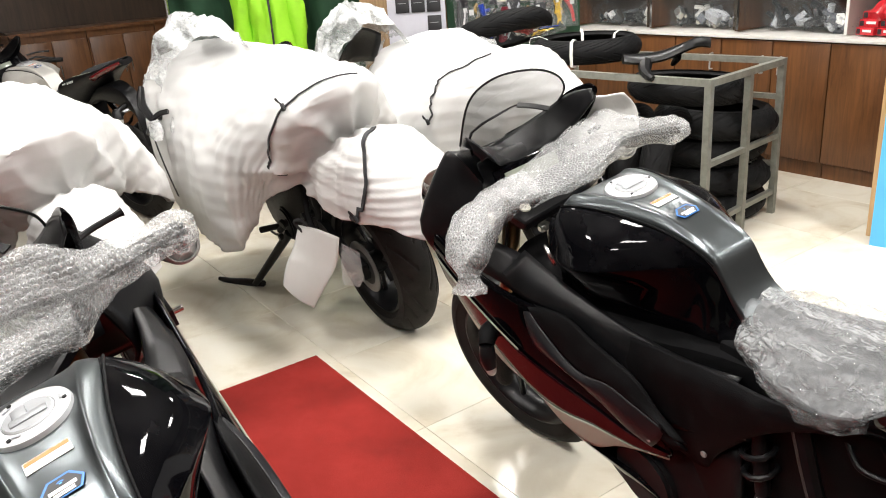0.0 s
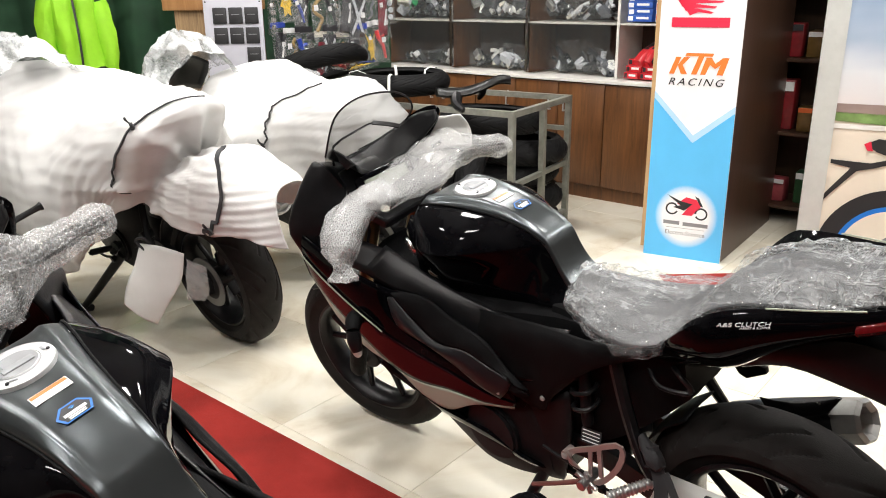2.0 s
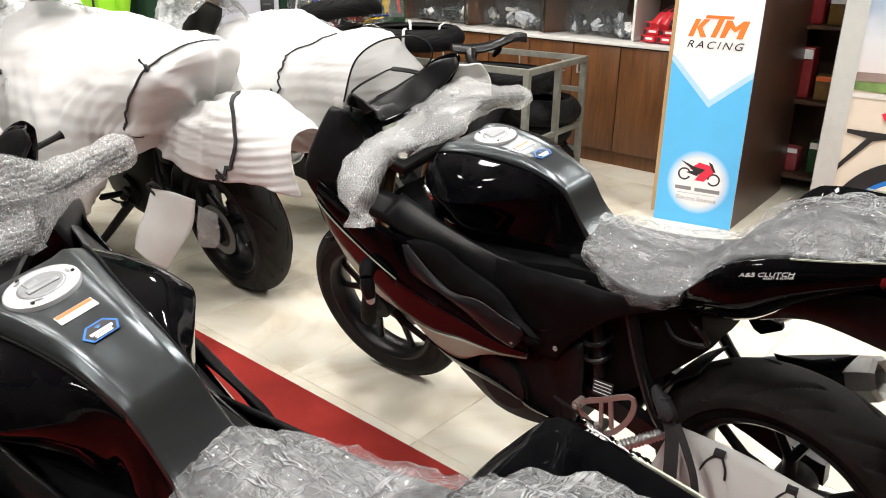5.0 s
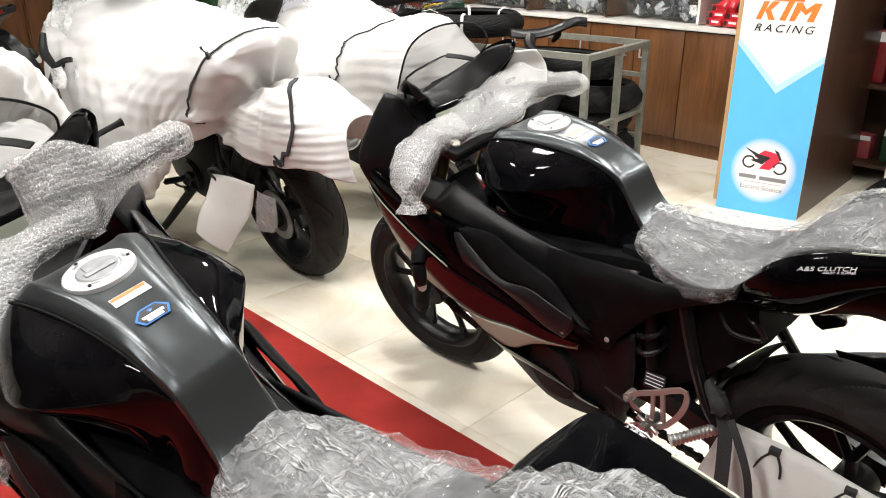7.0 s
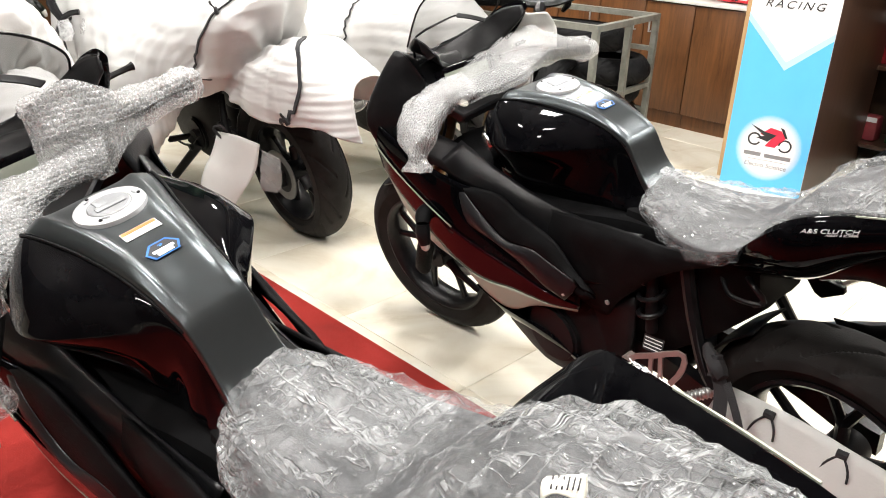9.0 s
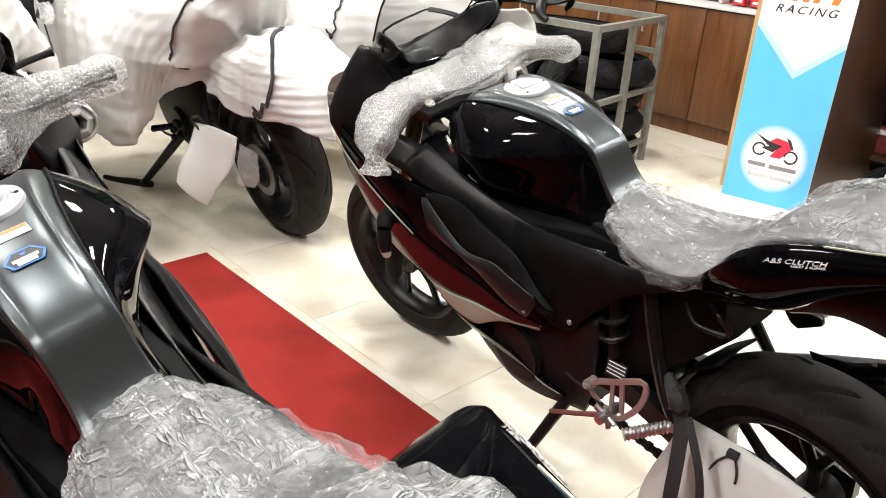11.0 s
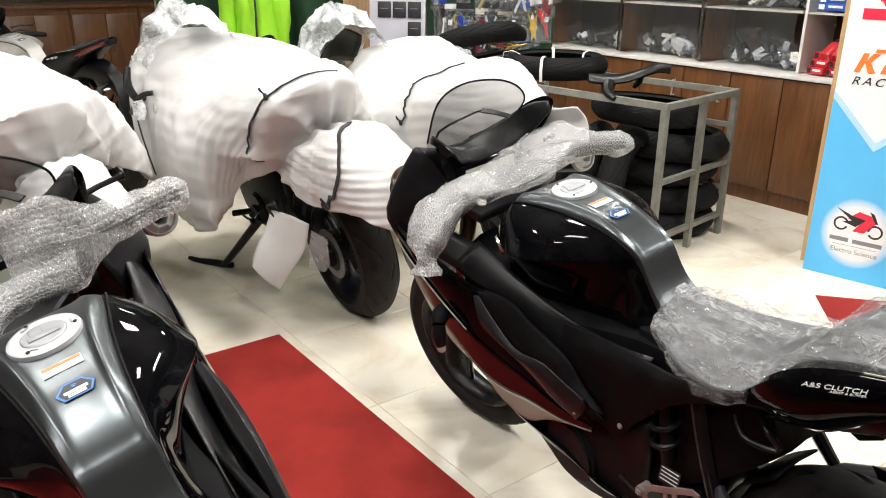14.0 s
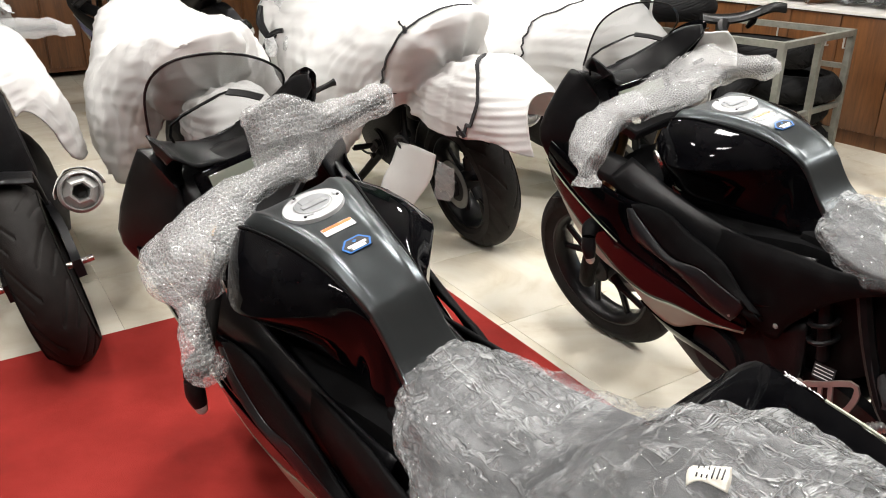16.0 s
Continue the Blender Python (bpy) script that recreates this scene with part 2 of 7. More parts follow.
RUBBERGREY = mat("dusty tyre rubber", (0.007, 0.007, 0.0075), 0.65, 0, 0.35, 9, 0.35, 420, spec=0.14)
ALU = mat("cast aluminium", (0.55, 0.55, 0.55), 0.32, 0.95, 0.15, 30, 0.15, 500)
PINKALU = mat("anodised pink-grey aluminium", (0.36, 0.29, 0.27), 0.4, 0.35, 0.12, 30, 0.1, 500)
STEEL = mat("brushed stainless steel", (0.60, 0.59, 0.57), 0.25, 1.0, 0.1, 30, 0.1, 700)
DARKMETAL = mat("dark engine metal", (0.010, 0.010, 0.011), 0.5, 0.15, 0.3, 25, 0.3, 300, spec=0.2)
GOLD = mat("bronze fork tube", (0.20, 0.13, 0.06), 0.3, 0.9, 0.15, 30, 0.05)
WHITEPLASTIC = mat("white plastic", (0.78, 0.78, 0.75), 0.4, 0, 0.05, 20, 0.1)
CREAM = mat("cream plastic cap", (0.72, 0.70, 0.62), 0.4, 0, 0.08, 40, 0.1)
PAPER = mat("white label paper", (0.80, 0.80, 0.80), 0.5, 0, 0.04, 40, 0.05)
ORANGE = mat("orange print", (0.80, 0.16, 0.03), 0.45, 0, 0.05, 40, 0.0)
BLUE = mat("blue print", (0.03, 0.16, 0.50), 0.35, 0, 0.05, 40, 0.0)
INK = mat("black print", (0.015, 0.015, 0.017), 0.5, 0, 0.05, 40, 0.0)
LCD = mat("grey display glass", (0.22, 0.24, 0.20), 0.08, 0, 0.1, 10, 0.0, coat=0.6)
SEATMAT = mat("black seat vinyl", (0.03, 0.031, 0.034), 0.5, 0, 0.2, 30, 0.3, 400)
REDLENS = mat("red lamp lens", (0.11, 0.004, 0.006), 0.12, 0, 0.2, 60, 0.0, coat=0.6)
LENS = mat("clear indicator lens", (0.55, 0.55, 0.52), 0.12, 0.2, 0.2, 120, 0.3, 90)
STRAP = mat("black woven strap", (0.016, 0.016, 0.018), 0.75, 0, 0.3, 60, 0.6, 350)
TIPMETAL = mat("grey cast exhaust end", (0.30, 0.30, 0.29), 0.38, 0.5, 0.15, 30, 0.15, 300)
CAPALU = mat("satin grey filler-cap aluminium", (0.46, 0.47, 0.48), 0.42, 0.45, 0.1, 40, 0.15, 600)
CAPDARK = mat("darker satin aluminium", (0.26, 0.27, 0.28), 0.42, 0.45, 0.1, 40, 0.15, 600)
ZINC = mat("zinc-plated bolt", (0.40, 0.40, 0.38), 0.5, 0.25, 0.15, 60, 0.1)
DISCSTEEL = mat("drilled disc steel", (0.20, 0.20, 0.20), 0.4, 0.8, 0.2, 40, 0.15, 500)
FOAM = foam()
FOAMFLAT = mat("white foam flap", (0.56, 0.56, 0.54), 0.55, 0, 0.06, 7, 0.2, 200)
SMOKE = clear("smoked windscreen acrylic", (0.02, 0.02, 0.022), 0.02, 0.46, spec=0.4)
GLASS = clear("clear glass", (0.3, 0.33, 0.33), 0.02, 0.955, spec=0.7)
FILM = clear("crinkled clear plastic film", (0.74, 0.76, 0.77), 0.06, 0.84, kind="CRINKLE", scale=9.5, strength=0.9, distance=0.009, spec=1.0, white=0.55, thin=0.072, facet=0.75)
BUBBLE = clear("clear bubble wrap", (0.80, 0.81, 0.81), 0.10, 0.55, kind="BUBBLE", scale=104.0, strength=0.8, distance=0.0025, spec=1.0)
FILMSOFT = clear("hazy packing film", (0.72, 0.73, 0.73), 0.20, 0.62, kind="CRINKLE", scale=7.0, strength=0.4, distance=0.008, spec=0.8, white=0.30)
HOODFILM = clear("grey hazy packing film", (0.62, 0.64, 0.64), 0.22, 0.50, kind="CRINKLE", scale=8.0, strength=0.5, distance=0.008, spec=0.8, white=0.40)
TILE = marble()
GROUT = mat("tile joint", (0.66, 0.61, 0.50), 0.7, 0, 0.15, 40, 0.3)
CARPET = mat("red needle-felt carpet", (0.275, 0.024, 0.019), 0.92, 0, 0.28, 3.5, 0.7, 420, spec=0.15, depth=0.004)
TEAK = wood("brown laminate", (0.056, 0.021, 0.0075), (0.165, 0.068, 0.023))
TEAKDARK = wood("dark brown laminate", (0.034, 0.016, 0.010), (0.070, 0.036, 0.022))
PLY = wood("pale plywood edge", (0.36, 0.22, 0.10), (0.55, 0.36, 0.18))
CORK = wood("ribbed bark-pattern wood", (0.10, 0.055, 0.026), (0.40, 0.26, 0.13), (1.0, 1.0, 0.05), 0.6, 60)
WHITELAM = mat("white laminate", (0.74, 0.72, 0.68), 0.35, 0, 0.06, 12, 0.08)
WALLWOOD = wood("dark brown wall panelling", (0.030, 0.018, 0.012), (0.075, 0.045, 0.028))
CEILPAINT = mat("off-white ceiling paint", (0.58, 0.58, 0.57), 0.85, 0, 0.03, 3, 0.1, 120)
GREENCLOTH = mat("dark green cloth", (0.008, 0.042, 0.016), 0.85, 0, 0.35, 5, 0.5, 260)
HIVIS = mat("fluorescent yellow-green fabric", (0.30, 0.66, 0.02), 0.7, 0, 0.12, 9, 0.4, 260)
OLDSTEEL = mat("worn galvanised steel", (0.27, 0.27, 0.235), 0.5, 0.55, 0.3, 22, 0.35, 150)
SILVERPAINT = mat("silver-grey paint", (0.56, 0.55, 0.52), 0.35, 0.25, 0.1, 10, 0.0, coat=0.4)
BLUEPAINT = mat("deep blue paint", (0.02, 0.04, 0.30), 0.15, 0.2, 0.1, 10, 0.0, coat=0.8)
BAGS = clear("clear polybag", (0.80, 0.82, 0.82), 0.08, 0.985, kind="CRINKLE", scale=6.0, strength=0.8, distance=0.008, spec=1.0, white=0.60, thin=0.093)
POUCH = clear("flat clear pouch", (0.6, 0.62, 0.62), 0.08, 0.97, kind="CRINKLE", scale=6.0, strength=0.5, distance=0.006, spec=1.0, white=0.5, thin=0.085)

# ---- building helpers ----


def cat(pts, n, closed=False):
    """Points on a smooth curve through pts, n to each stretch."""
    pts = [Vector(p) for p in pts]
    m, out = len(pts), []
    for i in range(m if closed else m - 1):
        if closed:
            a, b, c, d = (pts[(i + k) % m] for k in (-1, 0, 1, 2))
        else:
            a, b, c, d = pts[max(i - 1, 0)], pts[i], pts[i + 1], pts[min(i + 2, m - 1)]
        for k in range(n):
            t = k / n
            out.append(0.5 * (2 * b + (c - a) * t + (2 * a - 5 * b + 4 * c - d) * t * t + (3 * b - a - 3 * c + d) * t ** 3))
    if not closed:
        out.append(pts[-1].copy())
    return out


def skin(rows, nu=3, nv=3, ring=False, ends=False, loop=False, sheet=False):
    """A smooth sheet through rows of points: nu steps between rows, nv between points; ring closes each row, loop the rows."""
    fine = [cat(r, nv, ring) for r in rows]
    cols = [cat([r[j] for r in fine], nu, loop) for j in range(len(fine[0]))]
    bm = bmesh.new()
    lay = bm.verts.layers.float_vector.new("sheet") if sheet else None
    grid = [[bm.verts.new(c[i]) for c in cols] for i in range(len(cols[0]))]
    n, k = len(grid), len(grid[0])
    if sheet:
        v_ = 0.0
        for i in range(n):
            if i:
                v_ += sum((grid[i][j].co - grid[i - 1][j].co).length for j in range(k)) / k
            u_ = 0.0
            for j in range(k):
                u_ += (grid[i][j].co - grid[i][j - 1].co).length if j else 0.0
                grid[i][j][lay] = (u_, v_, 0.0)
    for i in range(n if loop else n - 1):
        for j in range(k if ring else k - 1):
            a, b = grid[i], grid[(i + 1) % n]
            bm.faces.new((a[j], a[(j + 1) % k], b[(j + 1) % k], b[j]))
    if ends and ring and not loop:
        bm.faces.new(grid[0][::-1]), bm.faces.new(grid[-1])
    bmesh.ops.recalc_face_normals(bm, faces=bm.faces)
    return bm


def mirrored(half):
    """A closed section from its half: (y, z) from the top middle round to the bottom middle."""
    back = [(-y, z) for y, z in half[::-1] if y > 1e-6]
    return half + back


def body(sections, nu=4, nv=2, ends=True):
    return skin([[(x, y, z) for y, z in mirrored(h)] for x, h in sections], nu, nv, ring=True, ends=ends)


def tube(pts, r, sides=10, n=4, smooth=True, ends=True, closed=False):
    """A round bar along pts; r is one radius or one for each point."""
    line = cat(pts, n, closed) if smooth else [Vector(p) for p in pts]
    if isinstance(r, (int, float)):
        rad = [r] * len(line)
    else:
        rad = [v.x for v in cat([(q, 0, 0) for q in r], n if smooth else 1, closed)]
    bm, rings, up = bmesh.new(), [], None
    for i, p in enumerate(line):
        a, b = line[max(i - 1, 0)], line[min(i + 1, len(line) - 1)]
        if closed:
            a, b = line[i - 1], line[(i + 1) % len(line)]
        d = (b - a).normalized()
        if up is None:
            up = d.orthogonal().normalized()
        up = (up - d * up.dot(d)).normalized()
        side = d.cross(up)
        rings.append([bm.verts.new(p + rad[i] * (up * math.cos(t) + side * math.sin(t))) for t in (k * math.tau / sides for k in range(sides))])
    m = len(rings)
    for i in range(m if closed else m - 1):
        for k in range(sides):
            a, b = rings[i], rings[(i + 1) % m]
            bm.faces.new((a[k], a[(k + 1) % sides], b[(k + 1) % sides], b[k]))
    if ends and not closed:
        bm.faces.new(rings[0][::-1]), bm.faces.new(rings[-1])
    bmesh.ops.recalc_face_normals(bm, faces=bm.faces)
    return bm


def ribbon(pts, w, th, up=(0, 0, 1), n=3, closed=False):
    """A flat strap along pts, w wide along up and th thick."""
    line = cat(pts, n, closed)
    bm, rings, U = bmesh.new(), [], Vector(up)
    for i, p in enumerate(line):
        a, b = line[max(i - 1, 0)], line[min(i + 1, len(line) - 1)]
        if closed:
            a, b = line[i - 1], line[(i + 1) % len(line)]
        d = (b - a).normalized()
        u = (U - d * U.dot(d)).normalized()
        s = d.cross(u)
        rings.append([bm.verts.new(p + u * w * a_ / 2 + s * th * b_ / 2) for a_, b_ in ((1, 1), (-1, 1), (-1, -1), (1, -1))])
    m = len(rings)
    for i in range(m if closed else m - 1):
        for k in range(4):
            a, b = rings[i], rings[(i + 1) % m]
            bm.faces.new((a[k], a[(k + 1) % 4], b[(k + 1) % 4], b[k]))
    if not closed:
        bm.faces.new(rings[0][::-1]), bm.faces.new(rings[-1])
    bmesh.ops.recalc_face_normals(bm, faces=bm.faces)
    return bm


def box(sx, sy, sz, m=None, bevel=0.0, seg=2):
    """A box with its base's middle at the origin, or as m places it."""
    bm = bmesh.new()
    bmesh.ops.create_cube(bm, size=1, matrix=Matrix.Translation((0, 0, sz / 2)) @ Matrix.Diagonal((sx, sy, sz, 1)))
    if bevel:
        bmesh.ops.bevel(bm, geom=bm.edges[:], offset=bevel, segments=seg, affect="EDGES", profile=0.5)
    if m is not None:
        bm.transform(m)
    return bm


def disc(r, h, m=None, sides=32, r2=None, bevel=0.0):
    bm = bmesh.new()
    bmesh.ops.create_cone(bm, cap_ends=True, segments=sides, radius1=r, radius2=r if r2 is None else r2, depth=h)
    if bevel:
        rim = [e for e in bm.edges if len(e.link_faces) == 2 and e.calc_face_angle() > 0.6]
        bmesh.ops.bevel(bm, geom=rim, offset=bevel, segments=2, affect="EDGES")
    if m is not None:
        bm.transform(m)
    return bm


def lathe(profile, m=None, sides=48, closed=False):
    """Turns (r, h) about z."""
    bm = bmesh.new()
    rings = [[bm.verts.new((r * math.cos(t), r * math.sin(t), h)) for t in (k * math.tau / sides for k in range(sides))] for r, h in profile]
    k = len(rings)
    for i in range(k if closed else k - 1):
        for j in range(sides):
            a, b = rings[i], rings[(i + 1) % k]
            bm.faces.new((a[j], a[(j + 1) % sides], b[(j + 1) % sides], b[j]))
    bmesh.ops.recalc_face_normals(bm, faces=bm.faces)
    if m is not None:
        bm.transform(m)
    return bm


def plate(outline, th, m=None, bevel=0.0):
    """A flat plate with that (x, y) outline, th thick along z."""
    bm = bmesh.new()
    f = bm.faces.new([bm.verts.new((x, y, 0)) for x, y in outline])
    r = bmesh.ops.extrude_face_region(bm, geom=[f])
    bmesh.ops.translate(bm, vec=(0, 0, th), verts=[v for v in r["geom"] if isinstance(v, bmesh.types.BMVert)])
    bmesh.ops.recalc_face_normals(bm, faces=bm.faces)
    if bevel:
        bmesh.ops.bevel(bm, geom=bm.edges[:], offset=bevel, segments=1, affect="EDGES")
    if m is not None:
        bm.transform(m)
    return bm


def ruffle(bm, amount, scale, seed=0.0, stretch=(1, 1, 1), sharp=False):
    """Pushes the points along their normals by noise."""
    bm.normal_update()
    for v in bm.verts:
        q = Vector((v.co.x * stretch[0], v.co.y * stretch[1], v.co.z * stretch[2])) * scale + Vector((seed, seed * 1.7, -seed))
        s = noise.noise(q) + 0.5 * noise.noise(q * 2.3)
        if sharp:
            s = 0.6 - 2 * abs(s)
        v.co += v.normal * (amount * s)
    return bm


def join(*bms):
    """One bmesh of several pieces that make up one part."""
    out = bms[0]
    for b in bms[1:]:
        me = bpy.data.meshes.new("tmp")
        b.to_mesh(me)
        out.from_mesh(me)
        b.free()
        bpy.data.meshes.remove(me)
    return out


def part(name, bm, material, parent=None, label="", angle=38, thick=0.0):
    me = bpy.data.meshes.new(name)
    bm.normal_update()
    bm.to_mesh(me)
    bm.free()
    me.materials.append(material)
    me.polygons.foreach_set("use_smooth", [True] * len(me.polygons))
    me.set_sharp_from_angle(angle=radians(angle))
    ob = new(name, me)
    ob.parent = parent
    if thick:
        s = ob.modifiers.new("thickness", "SOLIDIFY")
        s.thickness, s.offset = thick, -1
    if label:
        ob["label"] = label
    return ob


def thing(name, label, category, group="", kind=""):
    return tagged(new(name), label, category, group, kind)


def letters(text, size, m, material, parent, name="lettering", extrude=0.0006, shear=0.0, space=1.0, align="CENTER"):
    cu = bpy.data.curves.new(name, "FONT")
    cu.body, cu.size, cu.extrude, cu.shear, cu.space_character = text, size, extrude, shear, space
    cu.align_x, cu.align_y = align, "CENTER"
    tmp = bpy.data.objects.new(name, cu)
    me = bpy.data.meshes.new_from_object(tmp)
    bpy.data.objects.remove(tmp)
    me.transform(m)
    me.materials.clear()
    me.materials.append(material)
    ob = new(name, me)
    ob.parent = parent
    return ob


def facing(o, x, y):
    """The frame at o whose first two axes run along x and y."""
    X = Vector(x).normalized()
    Y = (Vector(y) - X * X.dot(Vector(y))).normalized()
    Z = X.cross(Y)
    return Matrix.Translation(o) @ Matrix((X, Y, Z)).transposed().to_4x4()

# ---- the room ----


def slab(name, u0, u1, v0, v1, z0, z1, material, parent=None, label="", bevel=0.0):
    """A box along the shop's axes."""
    bm = box(u1 - u0, v1 - v0, z1 - z0, bevel=bevel)
    bm.transform(grid_pose((u0 + u1) / 2, (v0 + v1) / 2, z0))
    return part(name, bm, material, parent, label)


U0, U1, V0, V1 = -8.2, 1.45, -3.2, 5.25
# unseen south and east walls are added, dark so the black paint reflects less
for nm, a in (("wall_north", (U0, U1, V1, V1 + 0.15)), ("wall_south", (U0, U1, V0 - 0.15, V0)), ("wall_west", (U0 - 0.15, U0, V0, V1)), ("wall_east", (U1, U1 + 0.15, V0, V1))):
    tagged(slab(nm, *a, 0, CEIL, WALLWOOD), "dark brown panelled shop wall", "wall", kind="structure")
tagged(slab("ceiling", U0, U1, V0, V1, CEIL, CEIL + 0.12, CEILPAINT), "off-white painted ceiling with square recessed downlights", "ceiling", kind="structure")

floor = tagged(slab("floor", U0, U1, V0, V1, -0.12, -0.004, GROUT), "polished cream marble floor tiles with thin joints", "floor", kind="structure")
tagged(slab("carpet", -2.37, 1.40, -2.2, 1.385, 0.0, 0.005, CARPET), "worn red felt carpet runner on the tiles", "carpet", kind="structure")
c2 = part("carpet", box(1.1, 0.60, 0.005, pose(1.885, 3.265, 0)), CARPET)
tagged(c2, "small red felt carpet piece on cream tiles", "carpet", kind="structure")


def ceiling_light(u, v):
    t = thing("ceiling_light", "square white recessed ceiling downlight", "ceiling light", "ceiling lights")
    m, nt, p, out = nodes("lit diffuser")
    p.inputs["Emission Color"].default_value = (1, 0.98, 0.95, 1)
    p.inputs["Emission Strength"].default_value = 30.0
    rim = [box(.36, .03, .02, pose(0, sy * .165, -.008), .004) for sy in (-1, 1)] + [box(.03, .30, .02, pose(sx * .165, 0, -.008), .004) for sx in (-1, 1)]
    part("frame", join(*rim), WHITEPLASTIC, t)
    part("diffuser", box(.30, .30, .008, pose(0, 0, -.004)), m, t)
    t.matrix_world = grid_pose(u, v, CEIL)
    return t


base_light = ceiling_light(*LAMPS[0])
for lu, lv in LAMPS[1:]:
    copy_thing(base_light, grid_pose(lu, lv, CEIL))


def wall_cabinet(u_right, widths, depth=0.45, v=4.68, height=0.80, handles="RL"):
    """Low cabinets with flush doors under one pale ledge."""
    u = u_right
    for i, w in enumerate(widths):
        c = thing("cabinet", "brown wood-grain laminate base cabinet with a steel bar handle", "cabinet", "base cabinets")
        part("body", box(w - 0.004, depth - 0.03, height - 0.08, pose(-w / 2, depth / 2 + 0.012, 0.08)), TEAK, c)
        part("plinth", box(w - 0.004, depth - 0.04, 0.08, pose(-w / 2, depth / 2 + 0.012, 0)), TEAK, c)
        d = part("door", box(w - 0.006, 0.018, height - 0.11, pose(-w / 2, 0.009, 0.1), 0.002), TEAK, c)
        hx = -0.06 if handles[i % len(handles)] == "R" else -w + 0.06
        hb = tube([(hx, 0, 0.60), (hx, -0.028, 0.60), (hx, -0.028, 0.70), (hx, 0, 0.70)], 0.006, 8, 1, smooth=False)
        part("handle", hb, CAPALU, d, "brushed steel bar handle")
        c.matrix_world = grid_pose(u, v)
        u -= w
    return u


UR = -1.80
uend = wall_cabinet(UR, [0.46, 0.36, 0.36, 0.36, 0.36, 0.36, 0.36], handles="RLR")
ledge = thing("counter_ledge", "long white laminate ledge on the brown cabinets", "worktop")
part("top", box(UR - uend, 0.48, 0.022, pose((uend - UR) / 2, 0.225, 0.80), 0.003), WHITELAM, ledge)
ledge.matrix_world = grid_pose(UR, 4.68)

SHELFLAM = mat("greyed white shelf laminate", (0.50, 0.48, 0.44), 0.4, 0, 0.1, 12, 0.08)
DIVS = [-1.80, -2.23, -2.93, -3.62, -4.36]
shelf = thing("display_shelf", "brown display shelving with white boards, sliding glass and bagged parts", "shelf")
back = slab("back_panel", DIVS[-1], DIVS[0], 5.10, 5.13, 0.83, 2.4, TEAKDARK, shelf)
for i, u in enumerate(DIVS):
    thick = 0.03 if i in (2, 4) else 0.018
    slab("upright", u - thick / 2, u + thick / 2, 4.76, 5.10, 0.83, 2.4, TEAK if i != 1 else WHITELAM, shelf)
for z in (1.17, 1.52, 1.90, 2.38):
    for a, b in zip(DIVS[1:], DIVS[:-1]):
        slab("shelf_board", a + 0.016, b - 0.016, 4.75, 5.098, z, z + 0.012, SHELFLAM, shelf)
for a, b in ((-2.93, -2.25), (-3.62, -2.95), (-4.36, -3.64)):
    slab("glass_pane", a + 0.03, b + (0.0 if b < -2.3 else -0.02), 4.73, 4.736, 0.86, 2.36, GLASS, shelf, "clear sliding glass pane")
    slab("frame_bar", a, a + 0.022, 4.722, 4.744, 0.84, 2.38, STEEL, shelf, "bare metal glass frame")

# printed column with a brown side, standing on the floor
B0, B1 = Vector((1.347, 3.926, 0)), Vector((1.702, 3.725, 0))
bx = (B1 - B0).normalized()
bw = (B1 - B0).length
by = Vector((-bx.y, bx.x, 0))
col = thing("display_column", "tall boxed column with a printed white and blue front and dark brown sides", "display column")
BANW = mat("white printed banner vinyl", (0.80, 0.80, 0.82), 0.4, 0, 0.03, 8, 0.03)
BANB = mat("sky blue printed banner vinyl", (0.10, 0.47, 0.83), 0.4, 0, 0.05, 6, 0.03)
BANP = mat("pale blue printed edge", (0.42, 0.66, 0.88), 0.4, 0, 0.04, 6, 0.03)
BANRED = mat("red print", (0.72, 0.02, 0.06), 0.4, 0, 0.05, 8, 0.0)
KO = mat("bright orange print", (0.88, 0.19, 0.03), 0.4, 0, 0.05, 8, 0.0)
GREYP = mat("grey print", (0.22, 0.22, 0.23), 0.5, 0, 0.05, 8, 0.0)
part("side_boards", plate([(.002, .012), (bw - .002, .012), (bw + .125, .97), (.125, .97)], 2.5), TEAKDARK, col, "dark brown laminate column sides")
part("edge_board", box(0.02, 0.03, 2.3, pose(-0.012, 0.02, 0.04)), PLY, col, "pale plywood edge strip")
part("banner", box(bw, 0.012, 2.5, pose(bw / 2, 0.004, 0)), BANW, col, "white vinyl banner front")


def flat(name, outline, material, z=0.0, label=""):
    """A thin print on the column's front; outline in (along, up)."""
    bm = plate(outline, 0.0012)
    bm.transform(Matrix(((1, 0, 0, 0), (0, 0, -1, -0.0025 - z), (0, 1, 0, 0), (0, 0, 0, 1))))
    return part(name, bm, material, col, label)


def round_outline(cx, cy, rx, ry, n=40, a0=0.0, a1=math.tau):
    return [(cx + rx * math.cos(a0 + (a1 - a0) * k / n), cy + ry * math.sin(a0 + (a1 - a0) * k / n)) for k in range(n)]


def arc_band(cx, cy, r, w, a0, a1, n=18, sx=1.0):
    pts = [(cx + sx * r * math.cos(a0 + (a1 - a0) * k / n), cy + r * math.sin(a0 + (a1 - a0) * k / n)) for k in range(n + 1)]
    return pts + [(cx + sx * (r - w) * math.cos(a1 + (a0 - a1) * k / n), cy + (r - w) * math.sin(a1 + (a0 - a1) * k / n)) for k in range(n + 1)]


